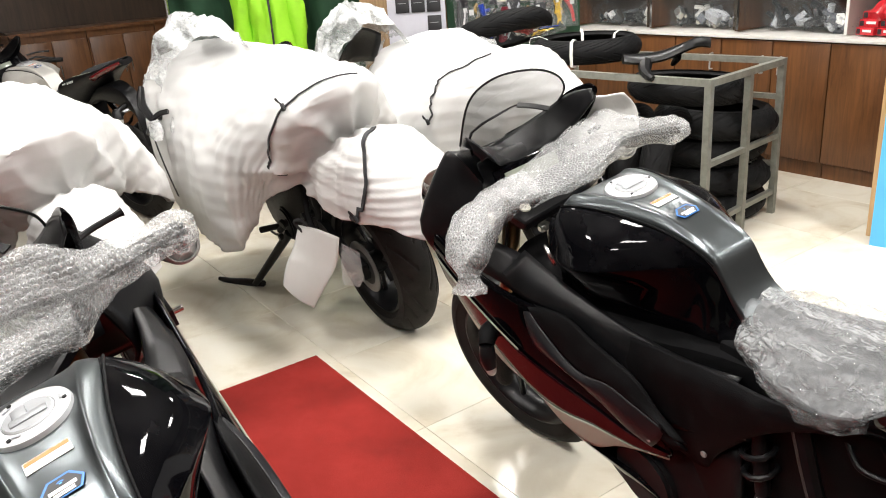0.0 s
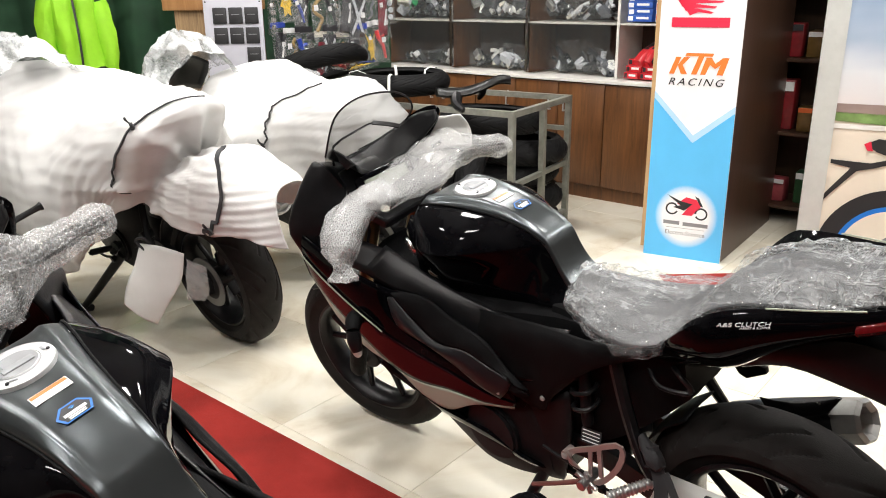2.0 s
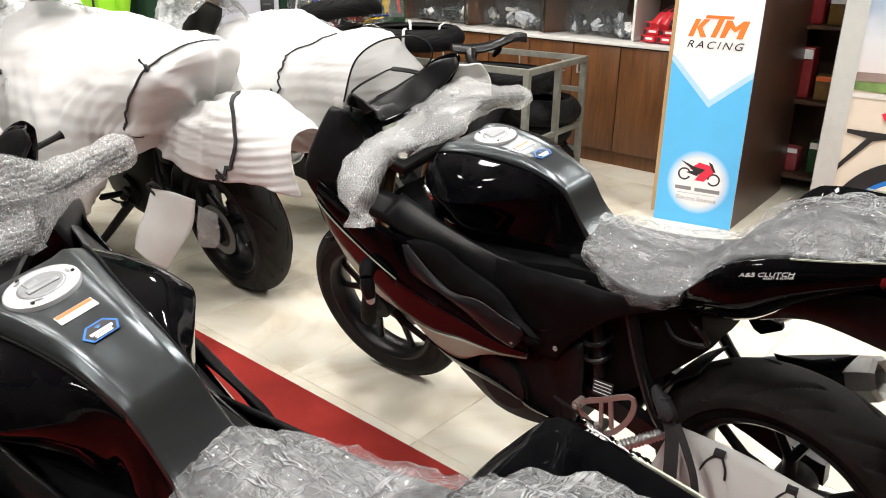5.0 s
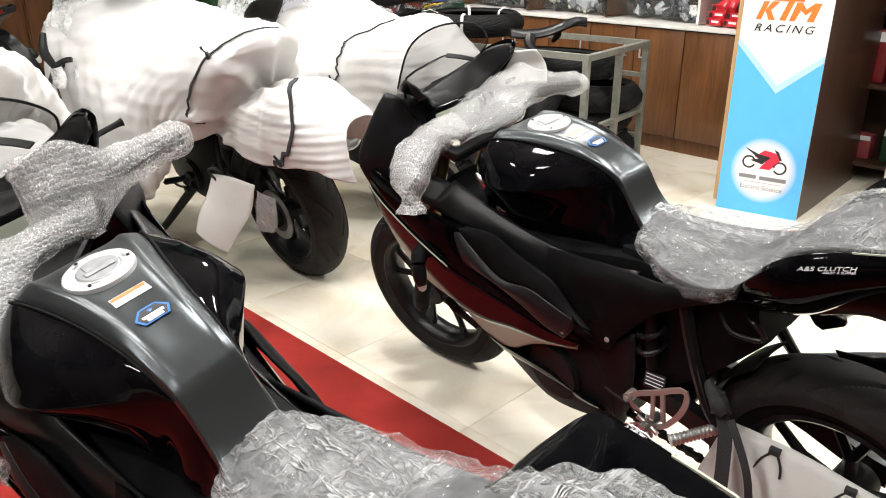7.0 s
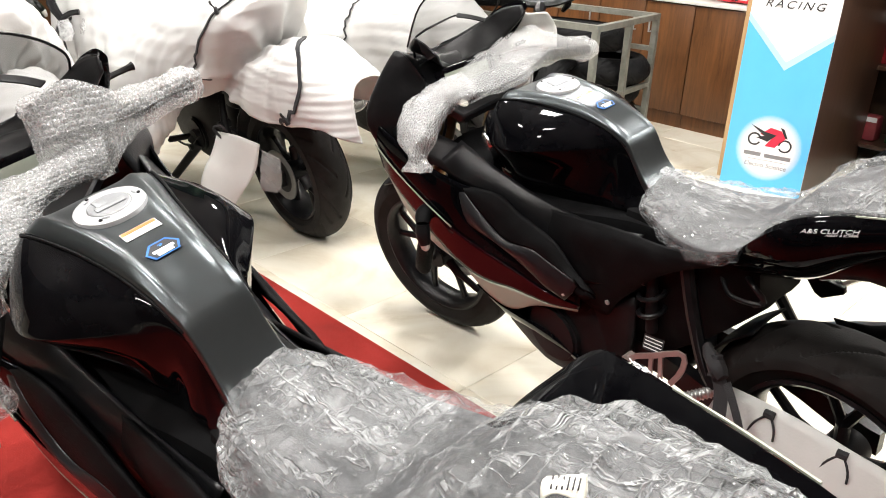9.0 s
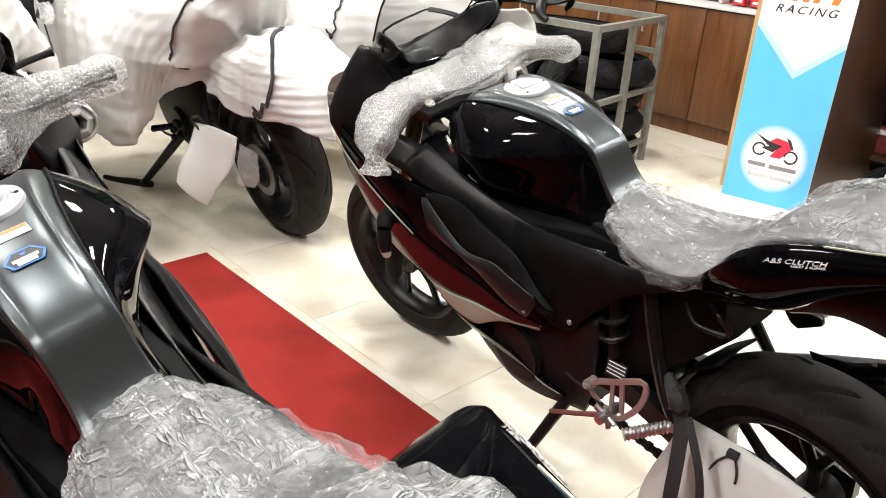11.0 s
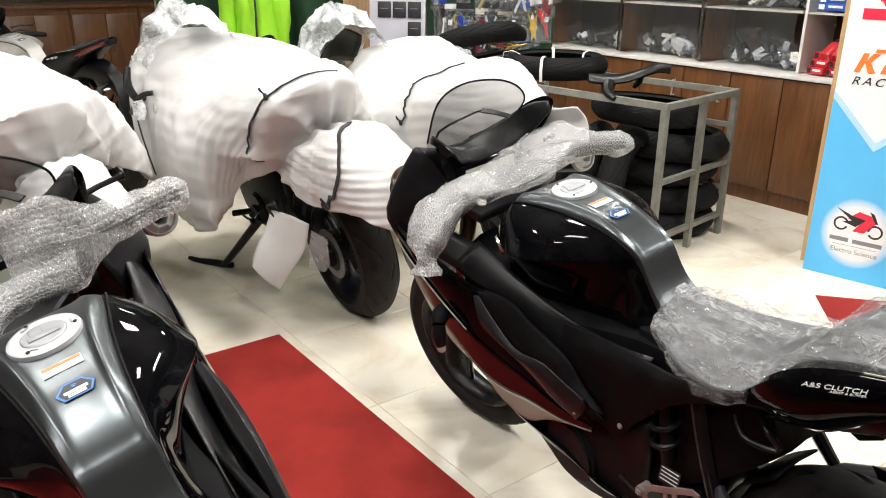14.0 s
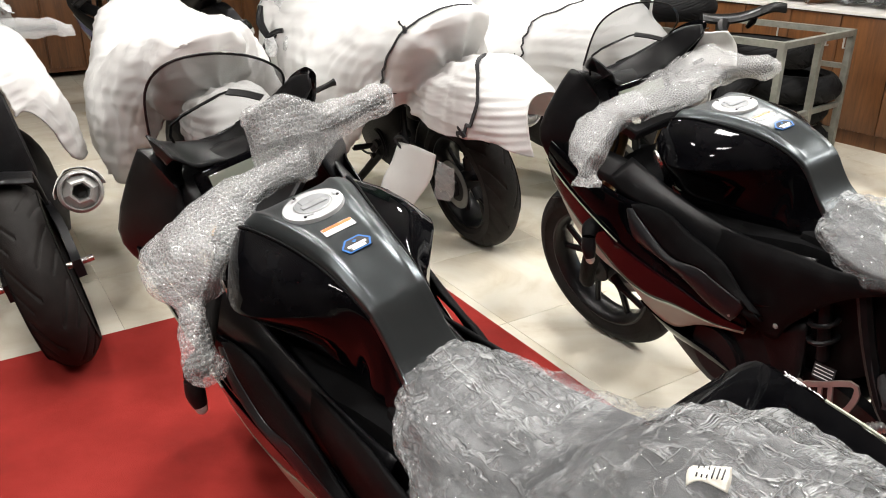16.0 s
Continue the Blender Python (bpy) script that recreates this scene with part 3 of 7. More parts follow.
APX, APZ = bw * 0.52, 0.655
flat("blue_field", [(0, 0), (bw, 0), (bw, 0.80), (APX, APZ - 0.02), (0, 0.86)], BANB, 0.001, "sky blue lower field")
flat("chevron_edge", [(0, 0.86), (APX, APZ - 0.02), (bw, 0.80), (bw, 0.835), (APX, APZ + 0.02), (0, 0.895)], BANP, 0.002)
for i in range(9):
    f = i / 8
    hue = [a + (b - a) * f ** .8 for a, b in zip((.14, .50, .84), (.80, .80, .82))]
    flat("halo", round_outline(bw * 0.52, 0.235, 0.165 - .045 * f, 0.175 - .045 * f), mat("halo print", hue, 0.4, 0, 0.03, 8, 0.0), 0.0014 + .0003 * i, "soft pale round halo")
cx, cy = bw * 0.52, 0.29
flat("wheel_print", arc_band(cx - 0.075, cy - 0.015, 0.034, 0.009, 0.5, 5.9), INK, 0.004)
flat("wheel_print", arc_band(cx + 0.078, cy - 0.03, 0.034, 0.009, -2.6, 3.2), INK, 0.004)
flat("body_print", [(cx - 0.05, cy + 0.015), (cx - 0.005, cy + 0.055), (cx + 0.05, cy + 0.045), (cx + 0.075, cy + 0.01), (cx + 0.03, cy - 0.045), (cx - 0.02, cy - 0.045), (cx + 0.005, cy - 0.005)], BANRED, 0.004, "red motorcycle emblem")
flat("swoosh_print", [(cx - 0.105, cy + 0.06), (cx - 0.03, cy + 0.03), (cx + 0.03, cy + 0.02), (cx - 0.01, cy - 0.02), (cx - 0.07, cy - 0.005), (cx - 0.03, cy + 0.008)], INK, 0.0055)
flat("screen_print", [(cx + 0.04, cy + 0.065), (cx + 0.062, cy + 0.055), (cx + 0.085, cy + 0.01), (cx + 0.072, cy + 0.012)], INK, 0.0055)
# unread shop name and its line below, as plain bars
for nm, x0, x1, z0, z1, mm in (("name_bar", -0.115, -0.03, 0.188, 0.208, GREYP), ("name_bar", -0.012, 0.118, 0.186, 0.206, GREYP), ("thin_line", -0.10, 0.10, 0.170, 0.172, GREYP)):
    flat(nm, [(cx + x0, z0), (cx + x1, z0), (cx + x1, z1), (cx + x0, z1)], mm, 0.004)
letters("Electro Science", 0.034, Matrix.Translation((cx + 0.002, -0.0075, 0.143)) @ pose(0, 0, 0, 90, 0, 0), GREYP, col, "banner_text")
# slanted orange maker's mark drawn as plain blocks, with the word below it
kz = 0.985
for pts in ([(0.06, 0.0), (0.085, 0.0), (0.115, 0.085), (0.09, 0.085)], [(0.10, 0.045), (0.13, 0.085), (0.16, 0.085), (0.125, 0.045), (0.15, 0.0), (0.12, 0.0)], [(0.17, 0.0), (0.197, 0.0), (0.229, 0.0905), (0.202, 0.0905)], [(0.135, 0.09), (0.27, 0.09), (0.275, 0.105), (0.14, 0.105)], [(0.215, 0.0), (0.24, 0.0), (0.26, 0.05), (0.285, 0.03), (0.31, 0.05), (0.295, 0.0), (0.325, 0.0), (0.35, 0.085), (0.32, 0.085), (0.285, 0.055), (0.265, 0.085), (0.24, 0.085)]):
    flat("maker_mark", [(x + 0.005, z + kz) for x, z in pts], KO, 0.002, "slanted orange maker's mark")
letters("RACING", 0.052, Matrix.Translation((bw / 2 - 0.005, -0.005, 0.945)) @ pose(0, 0, 0, 90, 0, 0) @ Matrix.Diagonal((1.14, 1, 1, 1)), INK, col, "banner_text", shear=0.3, space=1.35)
for i in range(5):
    # feathers spring from one curved leading edge and end in a slanted row of tips
    xa, za = 0.060 + 0.010 * i ** 1.35, 1.385 - 0.021 * i
    xb, zb = 0.315 - 0.004 * i - 0.010 * i * (i > 2), 1.392 - 0.026 * i
    flat("wing_mark", [(xa, za), (xa + 0.4 * (xb - xa), za + 0.004), (xb, zb), (xb - 0.012, zb - 0.008), (xa + 0.45 * (xb - xa), za - 0.013), (xa + 0.020, za - 0.030)], BANRED, 0.002, "red wing-shaped maker's mark")
flat("name_bar", [(0.06, 1.215), (0.34, 1.215), (0.34, 1.262), (0.06, 1.262)], BANRED, 0.002)
col.matrix_world = Matrix.Translation(B0) @ Matrix((bx, by, Vector((0, 0, 1)))).transposed().to_4x4()

# framed poster board beside the column
P0, PD = Vector((2.20, 3.95, 0)), Vector((math.cos(radians(-24)), math.sin(radians(-24)), 0))
board = thing("poster_board", "large printed poster of a motorcycle in a pale aluminium frame", "poster board")


def sky_print():
    """A printed sky: pale haze low down, grey-blue cloud above."""
    m, nt, p, out = nodes("hazy sky print")
    tc = add(nt, "ShaderNodeTexCoord")
    sp = add(nt, "ShaderNodeSeparateXYZ")
    nt.links.new(tc.outputs["Object"], sp.inputs[0])
    mp_ = add(nt, "ShaderNodeMapping", Scale=(0.6, 1.0, 1.8))
    nt.links.new(tc.outputs["Object"], mp_.inputs[0])
    n = add(nt, "ShaderNodeTexNoise", Scale=1.7, Detail=3.0, Roughness=0.5)
    nt.links.new(mp_.outputs[0], n.inputs["Vector"])
    ma = add(nt, "ShaderNodeMath")
    ma.operation = "MULTIPLY_ADD"
    ma.inputs[1].default_value = 0.7
    nt.links.new(n.outputs["Fac"], ma.inputs[0])
    nt.links.new(sp.outputs["Z"], ma.inputs[2])
    mr = add(nt, "ShaderNodeMapRange")
    mr.inputs["From Min"].default_value, mr.inputs["From Max"].default_value = 1.15, 2.2
    nt.links.new(ma.outputs[0], mr.inputs["Value"])
    r = ramp(nt, [(0.0, (0.70, 0.66, 0.66)), (0.18, (0.66, 0.68, 0.72)), (0.38, (0.36, 0.44, 0.56)), (0.6, (0.20, 0.30, 0.46)), (0.85, (0.34, 0.44, 0.58))])
    nt.links.new(mr.outputs[0], r.inputs[0])
    nt.links.new(r.outputs[0], p.inputs["Base Color"])
    p.inputs["Roughness"].default_value = 0.35
    return m


SKY = sky_print()
SAND = mat("sandy ground print", (0.76, 0.68, 0.57), 0.35, 0, 0.10, 2.5, 0.02)
RAIL = mat("brown rail print", (0.30, 0.22, 0.20), 0.4, 0, 0.2, 5, 0.02)
SHRUB = mat("green shrub print", (0.16, 0.26, 0.08), 0.4, 0, 0.6, 9, 0.02)
PALE = mat("pale aluminium frame", (0.62, 0.64, 0.62), 0.4, 0.3, 0.06, 20, 0.05)
RIMB = mat("blue rim print", (0.01, 0.17, 0.62), 0.35, 0, 0.1, 8, 0.0)
part("frame", join(box(0.11, 0.07, 2.4, pose(0.055, 0, 0)), box(1.9, 0.06, 0.08, pose(1.05, 0, 0)), box(1.9, 0.06, 0.08, pose(1.05, 0, 2.32)), box(0.11, 0.07, 2.4, pose(2.05, 0, 0))), PALE, board, "pale aluminium board frame")


def print_on(name, outline, material, z, label=""):
    bm = plate(outline, 0.0012)
    bm.transform(Matrix(((1, 0, 0, 0), (0, 0, -1, -0.012 - z), (0, 1, 0, 0), (0, 0, 0, 1))))
    return part(name, bm, material, board, label)


part("backing", box(1.9, 0.02, 2.3, pose(1.05, 0, 0.05)), SAND, board, "sandy poster ground")
print_on("sky", [(0.1, 0.82), (2.0, 0.80), (2.0, 2.33), (0.1, 2.33)], SKY, 0.0, "hazy blue poster sky")
print_on("rail", [(0.1, 0.77), (2.0, 0.74), (2.0, 0.80), (0.1, 0.82)], RAIL, 0.003)
print_on("shrubs", [(0.1, 0.73), (0.35, 0.715), (0.7, 0.72), (0.7, 0.765), (0.1, 0.775)], SHRUB, 0.003)
print_on("kerb", [(0.1, 0.69), (2.0, 0.66), (2.0, 0.69), (0.1, 0.715)], WHITELAM, 0.003)
print_on("tyre_print", round_outline(0.46, 0.02, 0.36, 0.36, 56), INK, 0.003, "black printed tyre")
print_on("rim_print", round_outline(0.46, 0.02, 0.27, 0.27, 56), RIMB, 0.0045, "blue printed rim")
print_on("rim_inner", round_outline(0.46, 0.02, 0.245, 0.245, 56), SAND, 0.006)
print_on("hub_print", round_outline(0.50, 0.03, 0.11, 0.11, 32), GREYP, 0.0075)
print_on("silencer_print", [(0.46, 0.22), (0.60, 0.15), (0.9, 0.06), (0.88, 0.055), (0.7, 0.06), (0.5, 0.13)], GREYP, 0.009)
print_on("plate_holder_print", [(0.120, 0.525), (0.310, 0.515), (0.410, 0.545), (0.430, 0.525), (0.330, 0.490), (0.250, 0.470), (0.140, 0.340), (0.090, 0.270), (0.075, 0.280), (0.120, 0.350), (0.220, 0.485), (0.120, 0.505)], INK, 0.0075)
print_on("tail_print", [(0.270, 0.615), (0.330, 0.645), (0.610, 0.615), (1.110, 0.535), (1.210, 0.405), (0.860, 0.335), (0.660, 0.465), (0.330, 0.575)], INK, 0.0075, "dark printed motorcycle tail")
print_on("tail_light_print", [(0.265, 0.615), (0.295, 0.630), (0.310, 0.580), (0.285, 0.580)], BANRED, 0.009)
print_on("tail_flash_print", [(0.430, 0.605), (0.730, 0.525), (0.770, 0.465), (0.610, 0.525)], GREYP, 0.009)
board.matrix_world = Matrix.Translation(P0) @ Matrix((PD, Vector((-PD.y, PD.x, 0)), Vector((0, 0, 1)))).transposed().to_4x4()

# dark rack of small goods in the gap between the column and the poster
rack = thing("goods_rack", "dark narrow rack of red goods behind the column", "rack")
for u in (-1.62, -0.62):
    slab("upright", u - 0.015, u + 0.015, 4.86, 5.20, 0, 2.2, TEAKDARK, rack)
for z in (0.10, 0.55, 0.98, 1.40, 1.85):
    slab("shelf_board", -1.60, -0.64, 4.86, 5.20, z, z + 0.02, TEAKDARK, rack)
rr_ = random.Random(21)
# wrapper colours cut to 0.45, which puts the gap's shade into them
GOODS = [mat("shade-darkened goods wrapper", [q_ * .45 for q_ in c_], 0.35, 0, 0.25, 25, 0.1) for c_ in ((0.45, 0.02, 0.03), (0.60, 0.10, 0.12), (0.20, 0.015, 0.02), (0.05, 0.16, 0.06), (0.35, 0.20, 0.05))]
for z in (0.12, 0.57, 1.00, 1.42):
    u = -1.57
    while u < -0.78:
        w_, h_ = rr_.uniform(.08, .16), rr_.uniform(.12, .32)
        g_ = thing("goods_packet", "small coloured goods packet standing on a dark rack", "packet", "goods on the rack")
        part("wrapper", ruffle(box(w_, .10, h_, None, .012, 2), .006, 14, u * 7), rr_.choice(GOODS), g_)
        part("header", box(w_ * .9, .006, h_ * .18, pose(0, -.056, h_ * .78)), rr_.choice([PAPER, ORANGE, INK]), g_)
        g_.matrix_world = grid_pose(u + w_ / 2, 4.98 + rr_.uniform(-.03, .03), z, rr_.uniform(-10, 10))
        u += w_ + rr_.uniform(.01, .05)

# steel trestle table with tyres
T0, T1 = Vector((0.589, 3.806, 0)), Vector((0.976, 4.397, 0))
tx = (T1 - T0).normalized()
ty = Vector((-tx.y, tx.x, 0))
TW = (T1 - T0).length
TL, TH = 1.55, 0.815
table = thing("steel_table", "worn grey welded steel table frame on square legs", "table")
s = 0.032


def bar(a, b, w=s):
    a, b = Vector(a), Vector(b)
    d = b - a
    up = (0, 0, 1) if abs(d.normalized().z) < 0.9 else (1, 0, 0)
    return ribbon([a, b], w, w, up, 1)


for y in (0, TL):
    for x in (0, TW * 0.52, TW):
        part("leg", bar((x, y, 0), (x, y, TH - s)), OLDSTEEL, table)
for x in (0, TW):
    part("top_rail", bar((x, -s / 2, TH - s / 2), (x, TL, TH - s / 2)), OLDSTEEL, table)
for y in (0, TL):
    part("end_rail", bar((0, y, TH - s / 2 - 0.002), (TW, y, TH - s / 2 - 0.002), s * 0.96), OLDSTEEL, table)
for z in (0.12, 0.42):
    part("brace", bar((0, 0.002, z), (TW, 0.002, z), 0.026), OLDSTEEL, table)
part("rung", bar((TW + 0.002, 0, 0.62), (TW + 0.002, 0.30, 0.62), 0.026), OLDSTEEL, table)
part("rung", bar((TW + 0.002, 0, 0.27), (TW + 0.002, 0.30, 0.27), 0.026), OLDSTEEL, table)
table.matrix_world = Matrix.Translation(T0) @ Matrix((tx, ty, Vector((0, 0, 1)))).transposed().to_4x4()


TYRES = {}


def tyre_mesh(R, w, rim, groove=0.006, blocks=14, steps=240, slant=1.5, material=None):
    """A tyre about the y axis: round tread with slanted grooves, side walls and bead; alike tyres share it."""
    key = (R, w, rim, groove, blocks, steps, slant, material.name)
    if key in TYRES:
        return TYRES[key]
    h, full = w / 2, []
    side = [(h * 1.0, R - 0.50 * w), (h * 0.98, (R + rim) / 2), (h * 0.86, rim + 0.018), (h * 0.72, rim), (h * 0.62, rim + 0.004)]
    inner = [(h * 0.80, rim + 0.03), (h * 0.85, (R + rim) / 2), (h * 0.6, R - 0.03), (0, R - 0.018)]
    tread = [(k / 20 * h * 0.98, R - 0.36 * w * (abs(k / 20) ** 2.3)) for k in range(-20, 21)]
    full = [(-y, r) for y, r in (side + inner[:-1])][::-1] + tread + side + inner
    n, verts = len(full), []
    for i in range(steps):
        t = i * math.tau / steps
        c, s_ = math.cos(t), math.sin(t)
        for y, r in full:
            a, rr = abs(y) / h, r
            if r > R - 0.40 * w and 0.12 < a < 0.97:
                ph = (t / math.tau * blocks + slant * a ** 1.3 + (0.5 if y > 0 else 0)) % 1.0
                d1 = abs(ph - 0.30) if a < 0.88 else 1.0
                d2 = abs(ph - 0.80) if a > 0.50 else 1.0
                cut_ = max(0.0, 1.6 - min(d1, d2) / 0.042)
                rr -= groove * min(1.0, cut_)
            verts.append((rr * c, y, rr * s_))
    faces = []
    for i in range(steps):
        a, b = i * n, ((i + 1) % steps) * n
        faces += [(a + j, b + j, b + (j + 1) % n, a + (j + 1) % n) for j in range(n)]
    me = bpy.data.meshes.new("tyre")
    me.from_pydata(verts, [], faces)
    me.materials.append(material)
    me.polygons.foreach_set("use_smooth", [True] * len(me.polygons))
    bm = bmesh.new()
    bm.from_mesh(me)
    bmesh.ops.recalc_face_normals(bm, faces=bm.faces)
    bm.to_mesh(me)
    bm.free()
    me.set_sharp_from_angle(angle=radians(42))
    TYRES[key] = me
    return me


def tyre_part(name, me, parent, label=""):
    ob = new(name, me)
    ob.parent = parent
    if label:
        ob["label"] = label
    return ob


def loose_tyre(m, R=0.31, w=0.13, label="black motorcycle tyre lying flat", blocks=18, taped=False, slant=2.2):
    t = thing("tyre", label, "tyre", "spare tyres")
    tyre_part("rubber", tyre_mesh(R, w, 0.215, 0.006, blocks, 240, slant, RUBBERGREY), t)
    if taped:
        for a in (20, 75, 160, 235):
            loop = [(R + 0.006, -w * 0.5, 0), (R + 0.006, w * 0.5, 0), (0.21, w * 0.42, 0), (0.21, -w * 0.42, 0)]
            bm = ribbon(loop, 0.016, 0.002, (0, 0, 1), 2, True)
            bm.transform(pose(0, 0, 0, 0, a, 0))
            part("tape", bm, WHITEPLASTIC, t, "white packing tape")
    t.matrix_world = m
    return t


loose_tyre(pose(-0.01, 4.62, TH + 0.066, 90, 0, 25), 0.30, 0.125, "black motorcycle tyre with white tape lying on the steel table", taped=True)
loose_tyre(pose(-0.52, 4.90, TH + 0.15, 72, 6, 60), 0.30, 0.125, "black motorcycle tyre leaning on the table end")
for i, (dx, dy, tilt) in enumerate(((0, 0, 0), (0.015, 0.01, 2), (-0.01, 0.02, -2), (0.03, -0.02, 3))):
    loose_tyre(pose(0.64 + dx, 4.46 + dy, 0.074 + i * 0.146, 90 + tilt, 0, 37 * i), 0.315, 0.148, "dusty black motorcycle tyre in a stack under the table", 20, slant=1.2)
loose_tyre(pose(0.52, 4.30, 0.70, 88, 4, 20), 0.30, 0.13, "black motorcycle tyre lying over the stack under the table", 22)
loose_tyre(pose(0.10, 4.34, 0.315, 0, 0, 82), 0.315, 0.15, "black motorcycle tyre standing upright by the stack", 18)
loose_tyre(pose(0.27, 4.25, 0.315, 0, 0, 76), 0.315, 0.15, "black motorcycle tyre standing upright by the stack")
loose_tyre(pose(0.44, 4.14, 0.315, 2, 0, 70), 0.315, 0.15, "black motorcycle tyre standing upright by the stack")

from mathutils.bvhtree import BVHTree

# ---- motorcycles ----


def wheel(parent, name, x, R, w, rim_mat, zc=None, spokes=5, disc_side=1):
    zc = R if zc is None else zc
    wh = new(name)
    wh.parent = parent
    wh.location = (x, 0, zc)
    tyre_part("tyre", tyre_mesh(R, w, 0.212, 0.006, 10, 480, 0.9, RUBBER), wh, "black road tyre with slanted grooves")
    prof = [(0.214, -w * 0.40), (0.206, -w * 0.42), (0.196, -w * 0.36), (0.186, -w * 0.1), (0.186, w * 0.1), (0.196, w * 0.36), (0.206, w * 0.42), (0.214, w * 0.40), (0.205, w * 0.2), (0.202, 0), (0.205, -w * 0.2)]
    part("rim", lathe(prof, pose(0, 0, 0, 90), 64, True), rim_mat, wh, "black cast rim")
    for k in range(spokes):
        a = k * 360 / spokes
        bm = skin([[(px, yy * w * 0.16, pz) for px, yy in ((0.016, 0), (0.0, 1), (-0.016, 0), (0.0, -1))] for pz in (0.03, 0.10)], 2, 2, True)
        for s_ in (-1, 1):
            arm = tube([(0, 0, 0.09), (s_ * 0.02, 0, 0.13), (s_ * 0.05, 0, 0.192)], [0.013, 0.011, 0.011], 8, 3)
            bm = join(bm, arm)
        bm.transform(pose(0, 0, 0, 0, a, 0))
        part("spoke", bm, rim_mat, wh)
    part("hub", disc(0.045, w * 0.8, pose(0, 0, 0, 90), 24, bevel=0.004), DARKMETAL, wh)
    rd = 0.135 if R < 0.305 else 0.11
    yd = disc_side * w * 0.52
    part("brake_disc", lathe([(rd, yd - .0022), (rd, yd + .0022), (rd - .034, yd + .0022), (rd - .034, yd - .0022)], pose(0, 0, 0, 90), 48, True), DISCSTEEL, wh, "steel brake disc ring")
    part("disc_carrier", lathe([(rd - .030, yd - .0015), (rd - .030, yd + .0015), (.045, yd + .0015), (.045, yd - .0015)], pose(0, 0, 0, 90), 32, True), DARKMETAL, wh, "dark disc carrier")
    part("axle", disc(0.012, w * 1.9, pose(0, 0, 0, 90), 12), STEEL, wh)
    return wh


def bolt(parent, p, r=0.008, out=(0, 1, 0)):
    n = Vector(out).normalized()
    bm = disc(r, 0.005, Matrix.Translation(p) @ n.to_track_quat("Z", "Y").to_matrix().to_4x4(), 6, bevel=0.001)
    return part("bolt", bm, ZINC, parent)


